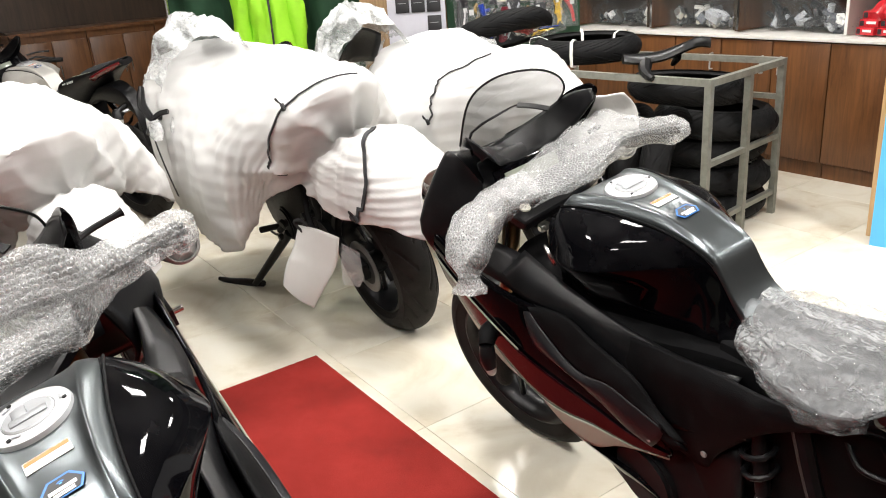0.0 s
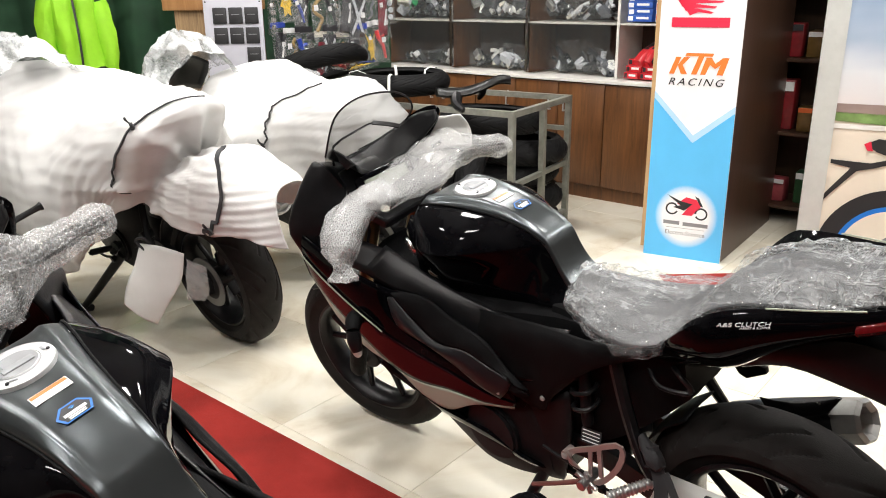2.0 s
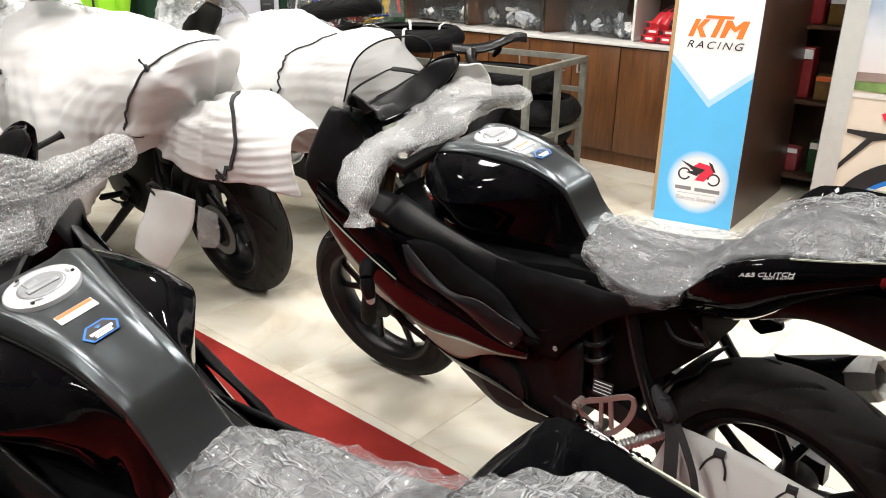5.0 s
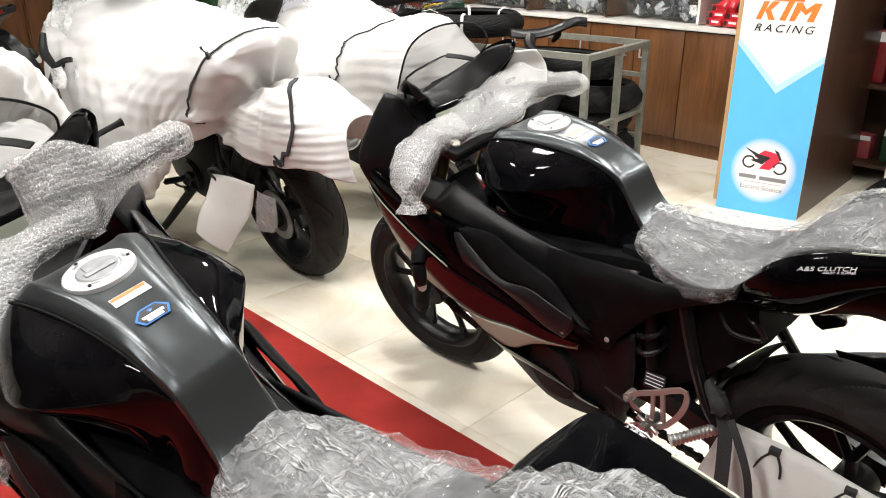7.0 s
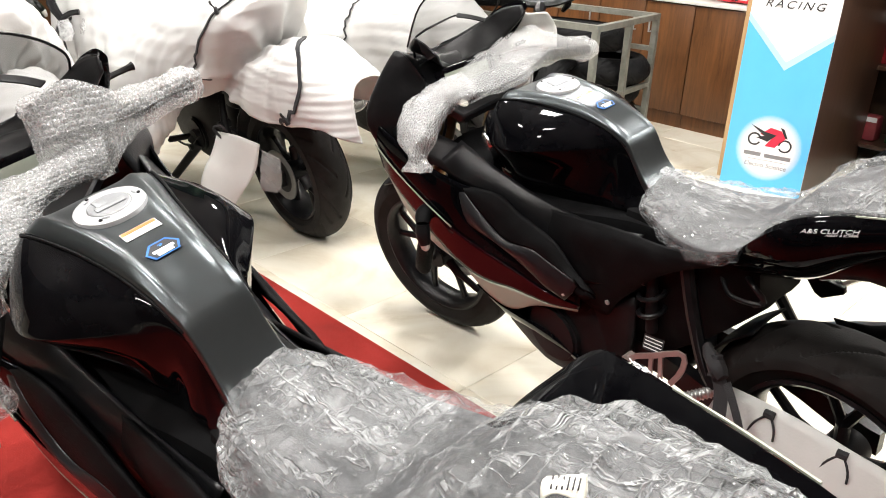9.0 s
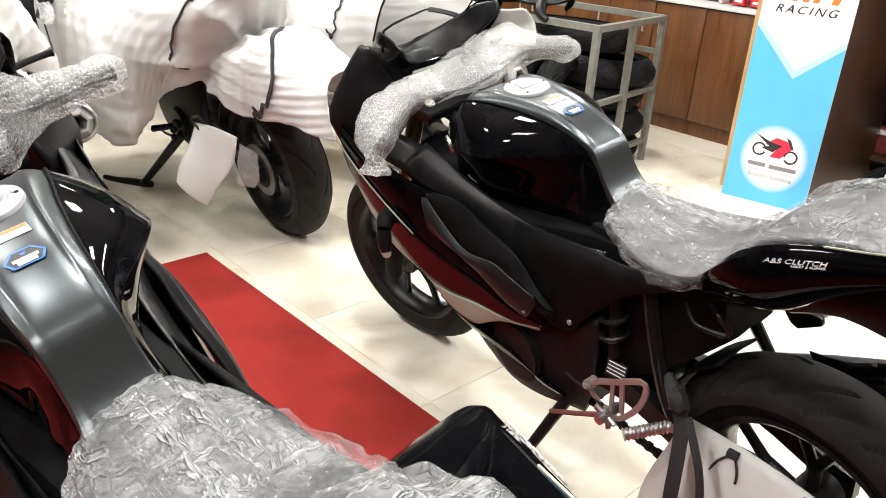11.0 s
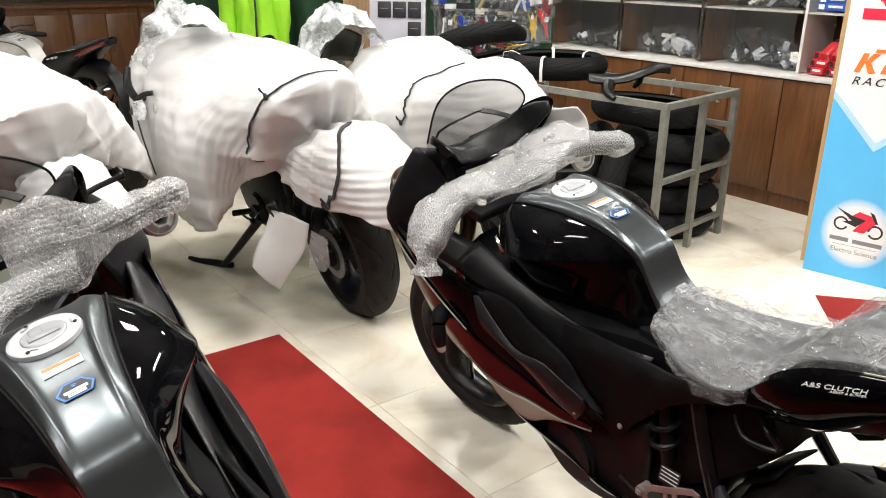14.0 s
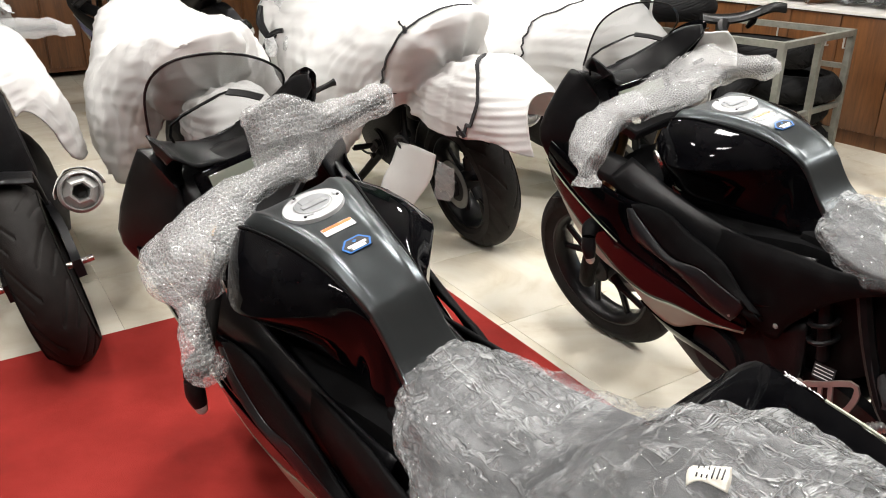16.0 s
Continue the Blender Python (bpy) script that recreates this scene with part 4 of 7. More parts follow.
def sport_bike(label, tank_mat=GLOSS, panel_mat=MATTE, side_mat=GLOSS, accent=DARKRED, wrapped=True, steer=0.0, wraps=(), scrap=False):
    k = thing("motorcycle", label, "motorcycle", "motorcycles on show")
    head = Vector((1.03, 0, .92))
    SM = Matrix.Translation(head) @ Matrix.Rotation(radians(steer), 4, Vector((-math.sin(radians(24)), 0, math.cos(radians(24))))) @ Matrix.Translation(-head)

    def turned(bm):
        bm.transform(SM)
        return bm

    # tank: broad gloss shoulders that run out to a point beside the narrow end of the cover
    tank = part("tank", body([
        (0.900, [(0, .925), (.07, .925), (.082, .925), (.100, .905), (.118, .880), (.118, .866), (.112, .81), (.108, .74), (0, .73)]),
        (0.885, [(0, .944), (.076, .944), (.092, .946), (.118, .922), (.138, .886), (.138, .872), (.110, .81), (.100, .735), (0, .73)]),
        (0.862, [(0, .955), (.082, .955), (.100, .961), (.132, .932), (.153, .887), (.152, .873), (.122, .81), (.104, .73), (0, .72)]),
        (0.80, [(0, .962), (.072, .962), (.089, .967), (.144, .936), (.174, .885), (.173, .870), (.130, .80), (.096, .72), (0, .71)]),
        (0.72, [(0, .958), (.059, .958), (.072, .963), (.134, .938), (.169, .893), (.168, .879), (.116, .81), (.085, .73), (0, .72)]),
        (0.64, [(0, .943), (.049, .943), (.060, .952), (.094, .937), (.121, .899), (.121, .886), (.090, .815), (.076, .74), (0, .73)]),
        (0.58, [(0, .922), (.042, .925), (.053, .935), (.066, .925), (.077, .901), (.077, .888), (.070, .815), (.070, .75), (0, .74)]),
        (0.54, [(0, .902), (.040, .905), (.048, .914), (.053, .910), (.056, .902), (.057, .888), (.068, .815), (.074, .76), (0, .75)]),
        (0.515, [(0, .878), (.038, .880), (.045, .888), (.048, .886), (.050, .880), (.052, .868), (.064, .81), (.070, .76), (0, .75)]),
        (0.49, [(0, .832), (.038, .832), (.044, .838), (.047, .836), (.050, .830), (.054, .82), (.062, .79), (.070, .76), (0, .75)]),
        (0.44, [(0, .796), (.045, .796), (.050, .796), (.054, .794), (.058, .792), (.062, .788), (.066, .781), (.072, .77), (0, .76)]),
    ], 6, 3), tank_mat, k, "gloss black fuel tank", 32)
    for sgn in (1, -1):
        rim_edge = [(.905, .086, .922), (.875, .100, .948), (.862, .1035, .961), (.80, .0925, .968), (.72, .0755, .964), (.64, .0625, .953), (.58, .0555, .937), (.54, .0505, .916), (.526, .0495, .906)]
        part("panel_gap", tube([(x, sgn * y, z) for x, y, z in rim_edge], .0022, 6, 4), ROUGH, tank, "dark gap beside the tank cover")
        part("front_trim", skin([[(x, sgn * y, z) for x, y, z in r_] for r_ in ([(.905, .108, .925), (.91, .128, .88), (.905, .112, .80), (.895, .104, .735)], [(.872, .118, .935), (.872, .152, .885), (.868, .124, .81), (.862, .108, .735)], [(.850, .134, .932), (.845, .163, .885), (.842, .130, .81), (.84, .106, .735)])], 3, 3), GLOSS, tank, "gloss trim at the tank's front corner", 60, 0.004)
    # centre cover: wide round the filler, narrow at the waist, flaring to the seat
    rows = []
    for x, hw, z in ((0.915, .072, .905), (0.905, .082, .925), (0.88, .093, .948), (0.86, .098, .960), (0.80, .088, .968), (0.74, .075, .968), (0.68, .065, .963), (0.63, .058, .955), (0.58, .053, .940), (0.55, .0505, .927), (0.532, .0485, .916), (0.523, .048, .907), (0.515, .0475, .895), (0.503, .047, .872), (0.490, .048, .850), (0.475, .050, .831), (0.455, .054, .814), (0.44, .056, .807)):
        lift = .10 + .90 * min(1.0, max(0.0, (x - .525) / .12))
        rows.append([(x, y * hw, z + (.0065 + (dz - .0065) * lift if dz > 0 else dz)) for y, dz in ((1.04, -.012), (1.02, -.003), (.97, .003), (.90, .0075), (.80, .0120), (.74, .0138), (.69, .0132), (.62, .0112), (.50, .0100), (.3, .0100), (0, .0105), (-.3, .0100), (-.50, .0100), (-.62, .0112), (-.69, .0132), (-.74, .0138), (-.80, .0120), (-.90, .0075), (-.97, .003), (-1.02, -.003), (-1.04, -.012))])
    cover = part("tank_cover", skin(rows, 4, 2), panel_mat, tank, "matt dark grey tank cover", 50, 0.003)
    # filler cap with its ring
    cm = facing((0.772, 0, 0.9815), (1, 0, 0.03), (0, 1, 0))
    cap = part("filler_cap", lathe([(0, .006), (.029, .006), (.0305, .0045), (.0312, .002), (.032, .004), (.043, .0048), (.050, .003), (.0525, -.004), (.0525, -.012)], cm, 56), CAPALU, tank, "brushed aluminium filler cap", 25)
    part("cap_disc", disc(0.0290, 0.0012, cm @ pose(0, 0, 0.0055), 40), CAPDARK, cap, "darker brushed centre of the cap")
    part("key_flap", box(0.014, 0.044, 0.004, cm @ pose(-0.006, 0, 0.004), 0.0015), CAPDARK, cap)
    part("key_flap", box(0.030, 0.018, 0.0035, cm @ pose(0.008, 0.008, 0.004), 0.0015), CAPDARK, cap)
    for a in range(20, 360, 120):
        part("cap_bolt", disc(0.0028, 0.0016, cm @ pose(0.043 * math.cos(radians(a)), 0.043 * math.sin(radians(a)), 0.0055), 8), DARKMETAL, cap)
    for a in (30, 150, 270):
        part("print_bar", box(0.003, 0.011, 0.0006, cm @ pose(0, 0, 0, 0, 0, a) @ pose(0.038, 0, 0.0052)), CAPDARK, cap)
    # stickers
    sm = facing((0.683, 0, 0.9738), (1, 0, 0.10), (0, 1, 0))
    st = part("warning_label", box(0.022, 0.052, 0.0008, sm), PAPER, cover, "white warning label with an orange band")
    part("orange_band", box(0.007, 0.050, 0.0006, sm @ pose(0.0065, 0, 0.0006)), ORANGE, st)
    hm = facing((0.625, 0, 0.9652), (1, 0, 0.26), (0, 1, 0)) @ Matrix.Diagonal((.68, .68, 1, 1))
    hexa = [(.026, -.018), (.026, .018), (.004, .036), (-.017, .026), (-.017, -.026), (.004, -.036)]
    hx = part("blue_badge", plate(hexa, 0.0008, hm), BLUE, cover, "dark hexagonal sticker with a bright blue rim")
    part("badge_field", plate([(a * .84, b * .86) for a, b in hexa], 0.0006, hm @ pose(0, 0, 0.0006)), INK, hx)
    part("print_bar", box(0.007, 0.044, 0.0004, hm @ pose(0.000, 0, 0.0012)), PAPER, hx)
    for dx in (-.007, -.0115):
        part("print_bar", box(0.0025, 0.034, 0.0004, hm @ pose(dx, 0, 0.0012)), PAPER, hx)
    for r_ in (.004, .008):
        part("wave_bar", plate(arc_band(0.008, 0, r_, .002, -0.8, 0.8, 8), 0.0004, hm @ pose(0, 0, 0.0012)), mat("bright blue print", (0.05, 0.35, 0.85), 0.4, 0, 0.05, 40, 0) if r_ == .004 else BLUE, hx)
    # round badge at the tank's front corner
    bmx = facing((0.866, 0.157, 0.868), (1, -0.42, 0), (0, 0.25, 1))
    part("round_badge", lathe([(0, .004), (.02, .004), (.024, .002), (.025, -.003)], bmx @ pose(0, 0, 0, 180, 0, 0), 28), STEEL, tank, "round metal badge")
    # seat
    def seat_rows(grow=0.0):
        out = []
        for x, hw, zt, zb in ((0.47, .050, .832, .80), (0.43, .085, .826, .775), (0.36, .115, .815, .765), (0.28, .135, .818, .770), (0.20, .135, .838, .80), (0.15, .115, .872, .84), (0.12, .100, .914, .885), (0.07, .104, .950, .915), (0.0, .110, .978, .945), (-0.09, .104, .994, .955), (-0.155, .082, 1.006, .972), (-0.19, .048, 1.008, .985)):
            hw, zt = hw + grow, zt + grow
            out.append([(x, y, z) for y, z in mirrored([(0, zt), (hw * .6, zt - .006), (hw * .92, zt - .028), (hw, (zt + zb) / 2 - .01), (hw * .9, zb - grow), (0, zb - .01)])])
        return out
    seat = part("seat", skin(seat_rows(), 3, 2, True, True), SEATMAT, k, "black vinyl seat")
    if wrapped:
        bm = skin(seat_rows(0.012), 9, 9, True, True)
        ruffle(bm, 0.008, 6, 3.0 + steer, (.7, 2.2, 1.2), True)
        ruffle(bm, 0.007, 9, 5.0 + steer, (1.9, .45, 1), True)
        ruffle(bm, 0.0035, 26, 7.0 + steer, (.7, 1.8, 1), True)
        part("plastic_wrap", bm, FILM, seat, "crinkled clear plastic film over the seat", 30)
    # tail
    tail_bm = body([
        (0.36, [(0, .76), (.07, .76), (.085, .757), (.09, .75), (.08, .738), (0, .735)]),
        (0.28, [(0, .785), (.08, .785), (.10, .780), (.105, .768), (.09, .745), (0, .745)]),
        (0.20, [(0, .80), (.09, .81), (.125, .808), (.132, .79), (.105, .758), (0, .755)]),
        (0.155, [(0, .82), (.10, .83), (.166, .858), (.168, .838), (.112, .765), (0, .765)]),
        (0.092, [(0, .84), (.11, .865), (.187, .930), (.192, .875), (.115, .785), (0, .78)]),
        (0.045, [(0, .87), (.10, .885), (.172, .955), (.186, .890), (.113, .806), (0, .80)]),
        (-0.02, [(0, .90), (.09, .91), (.152, .970), (.165, .915), (.106, .856), (0, .84)]),
        (-0.13, [(0, .94), (.08, .95), (.124, .984), (.132, .950), (.085, .918), (0, .91)]),
        (-0.25, [(0, 1.005), (.06, 1.008), (.080, 1.006), (.084, .985), (.062, .968), (0, .96)]),
        (-0.36, [(0, 1.03), (.022, 1.032), (.034, 1.028), (.034, 1.012), (.022, 1.0), (0, .998)]),
    ], 4, 3)
    tail_tree = BVHTree.FromBMesh(tail_bm)
    part("tail_cover", tail_bm, side_mat, k, "gloss black tail cover", 45)
    for sgn in (1, -1):
        lamp = skin([[(x, sgn * y, z) for y, z in prof] for x, prof in ((-0.15, [(.127, .966), (.130, .952), (.106, .932)]), (-0.25, [(.0865, 1.000), (.088, .984), (.074, .970)]), (-0.35, [(.042, 1.026), (.042, 1.014), (.030, 1.002)]))], 3, 2)
        part("tail_lamp", lamp, REDLENS, k, "dark red tail lamp lens", thick=0.004)
        outw = Vector((0, sgn * .7, .7))
        hits = []
        for x_, y_, z_ in ((.070, .178, .915), (.010, .165, .932), (-.055, .150, .950), (.010, .158, .950), (.010, .172, .912)):
            h_ = tail_tree.ray_cast(Vector((x_, sgn * y_, z_)) + outw * .2, -outw)
            hits.append(h_[0] if h_[0] is not None else Vector((x_, sgn * y_, z_)))
        dm = facing(max((hits[0] + hits[2]) / 2, hits[1], key=lambda q: q.dot(outw)), (hits[2] - hits[0]) * sgn, hits[3] - hits[4])
        letters("A&S CLUTCH", 0.0100, dm @ pose(0.0, 0, 0.004) @ Matrix.Diagonal((1.45, 1, 1, 1)), PAPER, k, "tail_lettering", shear=0.3)
        letters("ASSIST & SLIPPER", 0.0048, dm @ pose(0.018, -0.0062, 0.004) @ Matrix.Diagonal((1.35, 1, 1, 1)), PAPER, k, "tail_lettering", shear=0.3)
        part("tail_flash", ribbon([(-0.02, sgn * .154, .971), (-.08, sgn * .140, .979), (-.16, sgn * .117, .990)], 0.0025, 0.002), SILVERGFX, k)
    part("tail_top", skin([[(x, y * w, z + dz) for y, dz in ((1, -.004), (.6, .004), (0, .007), (-.6, .004), (-1, -.004))] for x, z, w in ((-.10, .978, .092), (-.17, .990, .088), (-.25, 1.012, .074), (-.36, 1.036, .032))], 3, 2), ROUGH if side_mat == GLOSS else side_mat, k, "grained black tail top", thick=0.004)
    ph = part("plate_holder", body([(x, [(0, zt), (w * .7, zt), (w, zt - .012), (w * .95, zb + .01), (w * .6, zb), (0, zb)]) for x, w, zt, zb in ((.06, .075, .83, .765), (-.02, .070, .86, .795), (-.12, .060, .885, .785), (-.20, .050, .875, .765), (-.27, .042, .835, .735), (-.325, .048, .765, .690), (-.35, .060, .68, .60), (-.362, .066, .60, .53))], 3, 2), SATIN, k, "black plastic plate holder", 40)
    for sgn in (1, -1):
        part("indicator_stalk", tube([(-0.25, sgn * .03, .77), (-0.248, sgn * .075, .765), (-0.246, sgn * .10, .752)], [.018, .014, .016], 10, 3), SATIN, ph)
        im = Matrix.Translation((-0.246, sgn * .112, .728)) @ Vector((-.25, sgn * .30, -1)).to_track_quat("Z", "Y").to_matrix().to_4x4() @ Matrix.Diagonal((1, .72, 1, 1))
        il = part("indicator", lathe([(0, -.045), (.018, -.042), (.028, -.020), (.031, .010), (.029, .020)], im, 20), SATIN, ph, "black indicator body")
        part("indicator_lens", lathe([(.029, .018), (.027, .034), (.018, .052), (.006, .060), (0, .061)], im, 20), LENS, il, "clear indicator lens")
    # frame covers and engine
    for sgn in (1, -1):
        fr = skin([[(x, sgn * y, z) for x, y, z in row] for row in (
            [(.87, .122, .715), (.74, .128, .725), (.60, .130, .742), (.47, .130, .755), (.34, .138, .765), (.20, .140, .80)],
            [(.84, .143, .69), (.72, .148, .68), (.60, .150, .70), (.47, .150, .72), (.36, .150, .73), (.24, .142, .76)],
            [(.78, .145, .66), (.69, .150, .63), (.60, .150, .61), (.50, .148, .60), (.44, .146, .63), (.30, .138, .73)],
            [(.70, .135, .60), (.64, .140, .56), (.58, .140, .52), (.51, .138, .51), (.47, .135, .57), (.34, .130, .71)])], 4, 4)
        infill = skin([[(x, sgn * y, z) for x, y, z in row] for row in (
            [(1.02, .165, .78), (.92, .140, .745), (.80, .124, .72), (.66, .120, .70), (.52, .116, .66)],
            [(1.02, .180, .70), (.92, .166, .66), (.80, .152, .62), (.66, .138, .58), (.54, .126, .55)],
            [(1.02, .190, .60), (.92, .184, .55), (.80, .172, .52), (.68, .154, .50), (.57, .136, .49)])], 3, 3)
        deck = skin([[(x, sgn * y, z) for x, y, z in row] for row in (
            [(.99, .140, .835), (.91, .136, .805), (.82, .130, .775), (.74, .124, .752), (.64, .118, .735), (.54, .112, .73), (.43, .108, .748)],
            [(1.00, .178, .81), (.925, .170, .785), (.84, .158, .76), (.75, .148, .732), (.65, .140, .70), (.55, .134, .68), (.44, .134, .71)],
            [(1.03, .206, .778), (.945, .196, .752), (.86, .174, .732), (.76, .163, .69), (.66, .156, .63), (.57, .150, .58), (.46, .148, .64)])], 3, 3)
        part("deck_panel", deck, SATIN, k, "satin black panel between tank and fairing", thick=0.004)
        part("inner_panel", infill, ROUGH, k, "black inner panel behind the fairing", thick=0.004)
        part("frame_cover", fr, ROUGH, k, "grained black frame cover", thick=0.008)
        bolt(k, (0.772, sgn * .144, .708), .006), bolt(k, (0.500, sgn * .146, .556), 0.007)
        pv = skin([[(x, sgn * y, z) for x, y, z in row] for row in (
            [(.60, .115, .56), (.52, .12, .55), (.44, .118, .58)], [(.60, .118, .46), (.53, .122, .44), (.45, .118, .46)], [(.58, .112, .36), (.54, .118, .34), (.48, .112, .34)], [(.60, .10, .28), (.56, .105, .26), (.50, .10, .27)])], 3, 3)
        part("pivot_plate", pv, DARKMETAL, k, "dark frame pivot plate", thick=0.016)
        bolt(k, (0.555, sgn * .125, .372), 0.010)
    part("engine", join(
        body([(0.90, [(0, .52), (.06, .52), (.11, .48), (.12, .38), (.10, .28), (0, .26)]), (0.75, [(0, .60), (.08, .60), (.12, .54), (.14, .40), (.12, .24), (0, .21)]), (0.62, [(0, .60), (.09, .60), (.13, .52), (.145, .40), (.12, .25), (0, .22)]), (0.52, [(0, .50), (.07, .50), (.11, .45), (.12, .36), (.10, .27), (0, .25)])], 3, 2),
        disc(0.085, 0.03, pose(0.68, 0.145, 0.38, 90), 32, bevel=0.008),
        disc(0.085, 0.03, pose(0.68, -0.145, 0.38, 90), 32, bevel=0.008), box(0.16, 0.16, 0.22, pose(0.86, 0, 0.50, 0, 20, 0), 0.012)), DARKMETAL, k, "dark metal engine block")
    part("airbox", body([(1.08, [(0, .80), (.08, .80), (.12, .76), (.12, .62), (.08, .55), (0, .54)]), (0.9, [(0, .76), (.10, .76), (.135, .72), (.14, .60), (.12, .50), (0, .48)]), (0.7, [(0, .74), (.10, .74), (.13, .70), (.135, .58), (.12, .48), (0, .46)]), (0.48, [(0, .76), (.08, .76), (.10, .74), (.10, .62), (.08, .54), (0, .52)]), (0.30, [(0, .77), (.08, .77), (.10, .76), (.10, .70), (.07, .66), (0, .65)])], 3, 2), ROUGH, k, "black airbox and frame core")
    part("radiator", box(0.04, 0.26, 0.20, pose(0.97, 0, 0.50, 0, -12, 0), 0.006), DARKMETAL, k)
    part("belly_pan", body([(.93, [(0, .38), (.11, .40), (.182, .435), (.184, .425), (.12, .33), (0, .24)]), (.86, [(0, .35), (.12, .36), (.176, .405), (.178, .392), (.12, .31), (0, .20)]), (.78, [(0, .33), (.11, .345), (.170, .395), (.172, .378), (.115, .30), (0, .18)]), (.68, [(0, .31), (.10, .32), (.160, .385), (.163, .355), (.108, .285), (0, .18)]), (.585, [(0, .29), (.09, .30), (.148, .345), (.151, .328), (.10, .275), (0, .20)]), (.54, [(0, .28), (.07, .29), (.128, .318), (.13, .310), (.08, .275), (0, .22)])], 4, 2), side_mat, k, "gloss black belly pan", 40)
    # fairing
    for sgn in (1, -1):
        def F(rows, nu=4, nv=4, off=0.0):
            return skin([[(x, sgn * (y + off), z) for x, y, z in r] for r in rows], nu, nv)
        top = [(1.24, .245, .87), (1.17, .235, .83), (1.07, .225, .785), (.96, .207, .755), (.86, .180, .735), (.76, .168, .69), (.66, .160, .62), (.57, .155, .57)]
        mid = [(1.248, .238, .79), (1.18, .234, .735), (1.07, .230, .675), (.96, .224, .625), (.86, .212, .592), (.76, .198, .565), (.66, .181, .532), (.57, .163, .522)]
        sil = [(1.252, .224, .715), (1.19, .222, .652), (1.08, .222, .582), (.965, .217, .516), (.87, .207, .492), (.77, .193, .498), (.66, .174, .492), (.575, .160, .508)]
        low = [(1.255, .212, .690), (1.19, .208, .592), (1.08, .211, .530), (.955, .208, .500), (.875, .200, .446), (.79, .188, .424), (.70, .175, .470), (.58, .157, .498)]
        side = part("side_fairing", F([top, [tuple((Vector(a_) + Vector(b_)) / 2 + Vector((0, .006, 0))) for a_, b_ in zip(top, mid)], mid, sil, low], 3, 4), side_mat, k, "gloss black side fairing", 60, 0.006)
        half = lambda a_, b_: [tuple((Vector(p) + Vector(q)) / 2) for p, q in zip(a_, b_)]
        part("red_stripe", F([mid, half(mid, sil), sil], 3, 4, 0.004), accent, side, "dark red stripe decal", thick=0.001)
        part("silver_stripe", F([sil, half(sil, low), low], 3, 4, 0.0045), SILVERGFX, side, "silver stripe widening to a wedge", thick=0.001)
        part("stripe_edge", tube([(x, sgn * (y + .006), z + .002) for x, y, z in mid[:4]], .0022, 6, 4), SILVERGFX, side, "thin silver line above the red stripe")
        # side vent: a grey outer blade round a recessed black insert
        out_ = [(.955, .200, .715), (.915, .214, .655), (.80, .212, .628), (.72, .204, .595), (.655, .194, .555), (.60, .184, .535)]
        ridge = [(.945, .206, .730), (.885, .222, .685), (.79, .220, .640), (.70, .208, .622), (.64, .198, .590), (.575, .186, .565)]
        in_ = [(.93, .200, .735), (.865, .208, .700), (.775, .206, .648), (.69, .196, .648), (.63, .188, .625), (.56, .180, .600)]
        part("side_vent", F([out_, ridge, in_], 4, 4), VENT, k, "satin grey blade along the side vent", 60, 0.006)
        up_in = [(.92, .190, .745), (.815, .180, .750), (.75, .174, .718), (.64, .170, .680), (.585, .166, .625), (.52, .164, .580)]
        part("vent_insert", F([in_, [tuple((Vector(a_) + Vector(b_)) / 2 + Vector((0, .006, 0))) for a_, b_ in zip(in_, up_in)], up_in], 3, 4), ROUGH, k, "black insert of the side vent", 60, 0.006)
        part("vent_slat", F([[(.70, .192, .650), (.62, .186, .598), (.545, .180, .560)], [(.66, .184, .668), (.59, .178, .612), (.515, .172, .572)]], 3, 3), ROUGH, k, "black slat at the vent's end", thick=0.006)
        bolt(k, (0.602, sgn * .186, .555), 0.007)
        inner = [[(1.22, .20, .90), (1.10, .18, .86), (.98, .14, .82), (.90, .12, .78)], [(1.18, .222, .83), (1.06, .218, .79), (.96, .19, .765), (.88, .15, .74)]]
        part("inner_panel", F(inner, 3, 3), SATIN, k, "satin black inner cowl panel", thick=0.006)
        if sgn < 0:
            continue
        # front indicator on the fairing's flank
        fi = part("front_indicator", tube([(1.065, sgn * .225, .640), (1.05, sgn * .250, .640), (1.035, sgn * .268, .625)], [.022, .024, .018], 12, 3), ROUGH, k, "black front indicator stalk")
        part("indicator_body", tube([(1.035, sgn * .268, .625), (1.03, sgn * .275, .597), (1.025, sgn * .277, .570)], [.018, .020, .015], 12, 3), SATIN, fi)
        part("indicator_lens", tube([(1.025, sgn * .277, .572), (1.022, sgn * .278, .558), (1.021, sgn * .2785, .552)], [.0145, .011, .005], 12, 3), LENS, fi, "clear indicator lens")
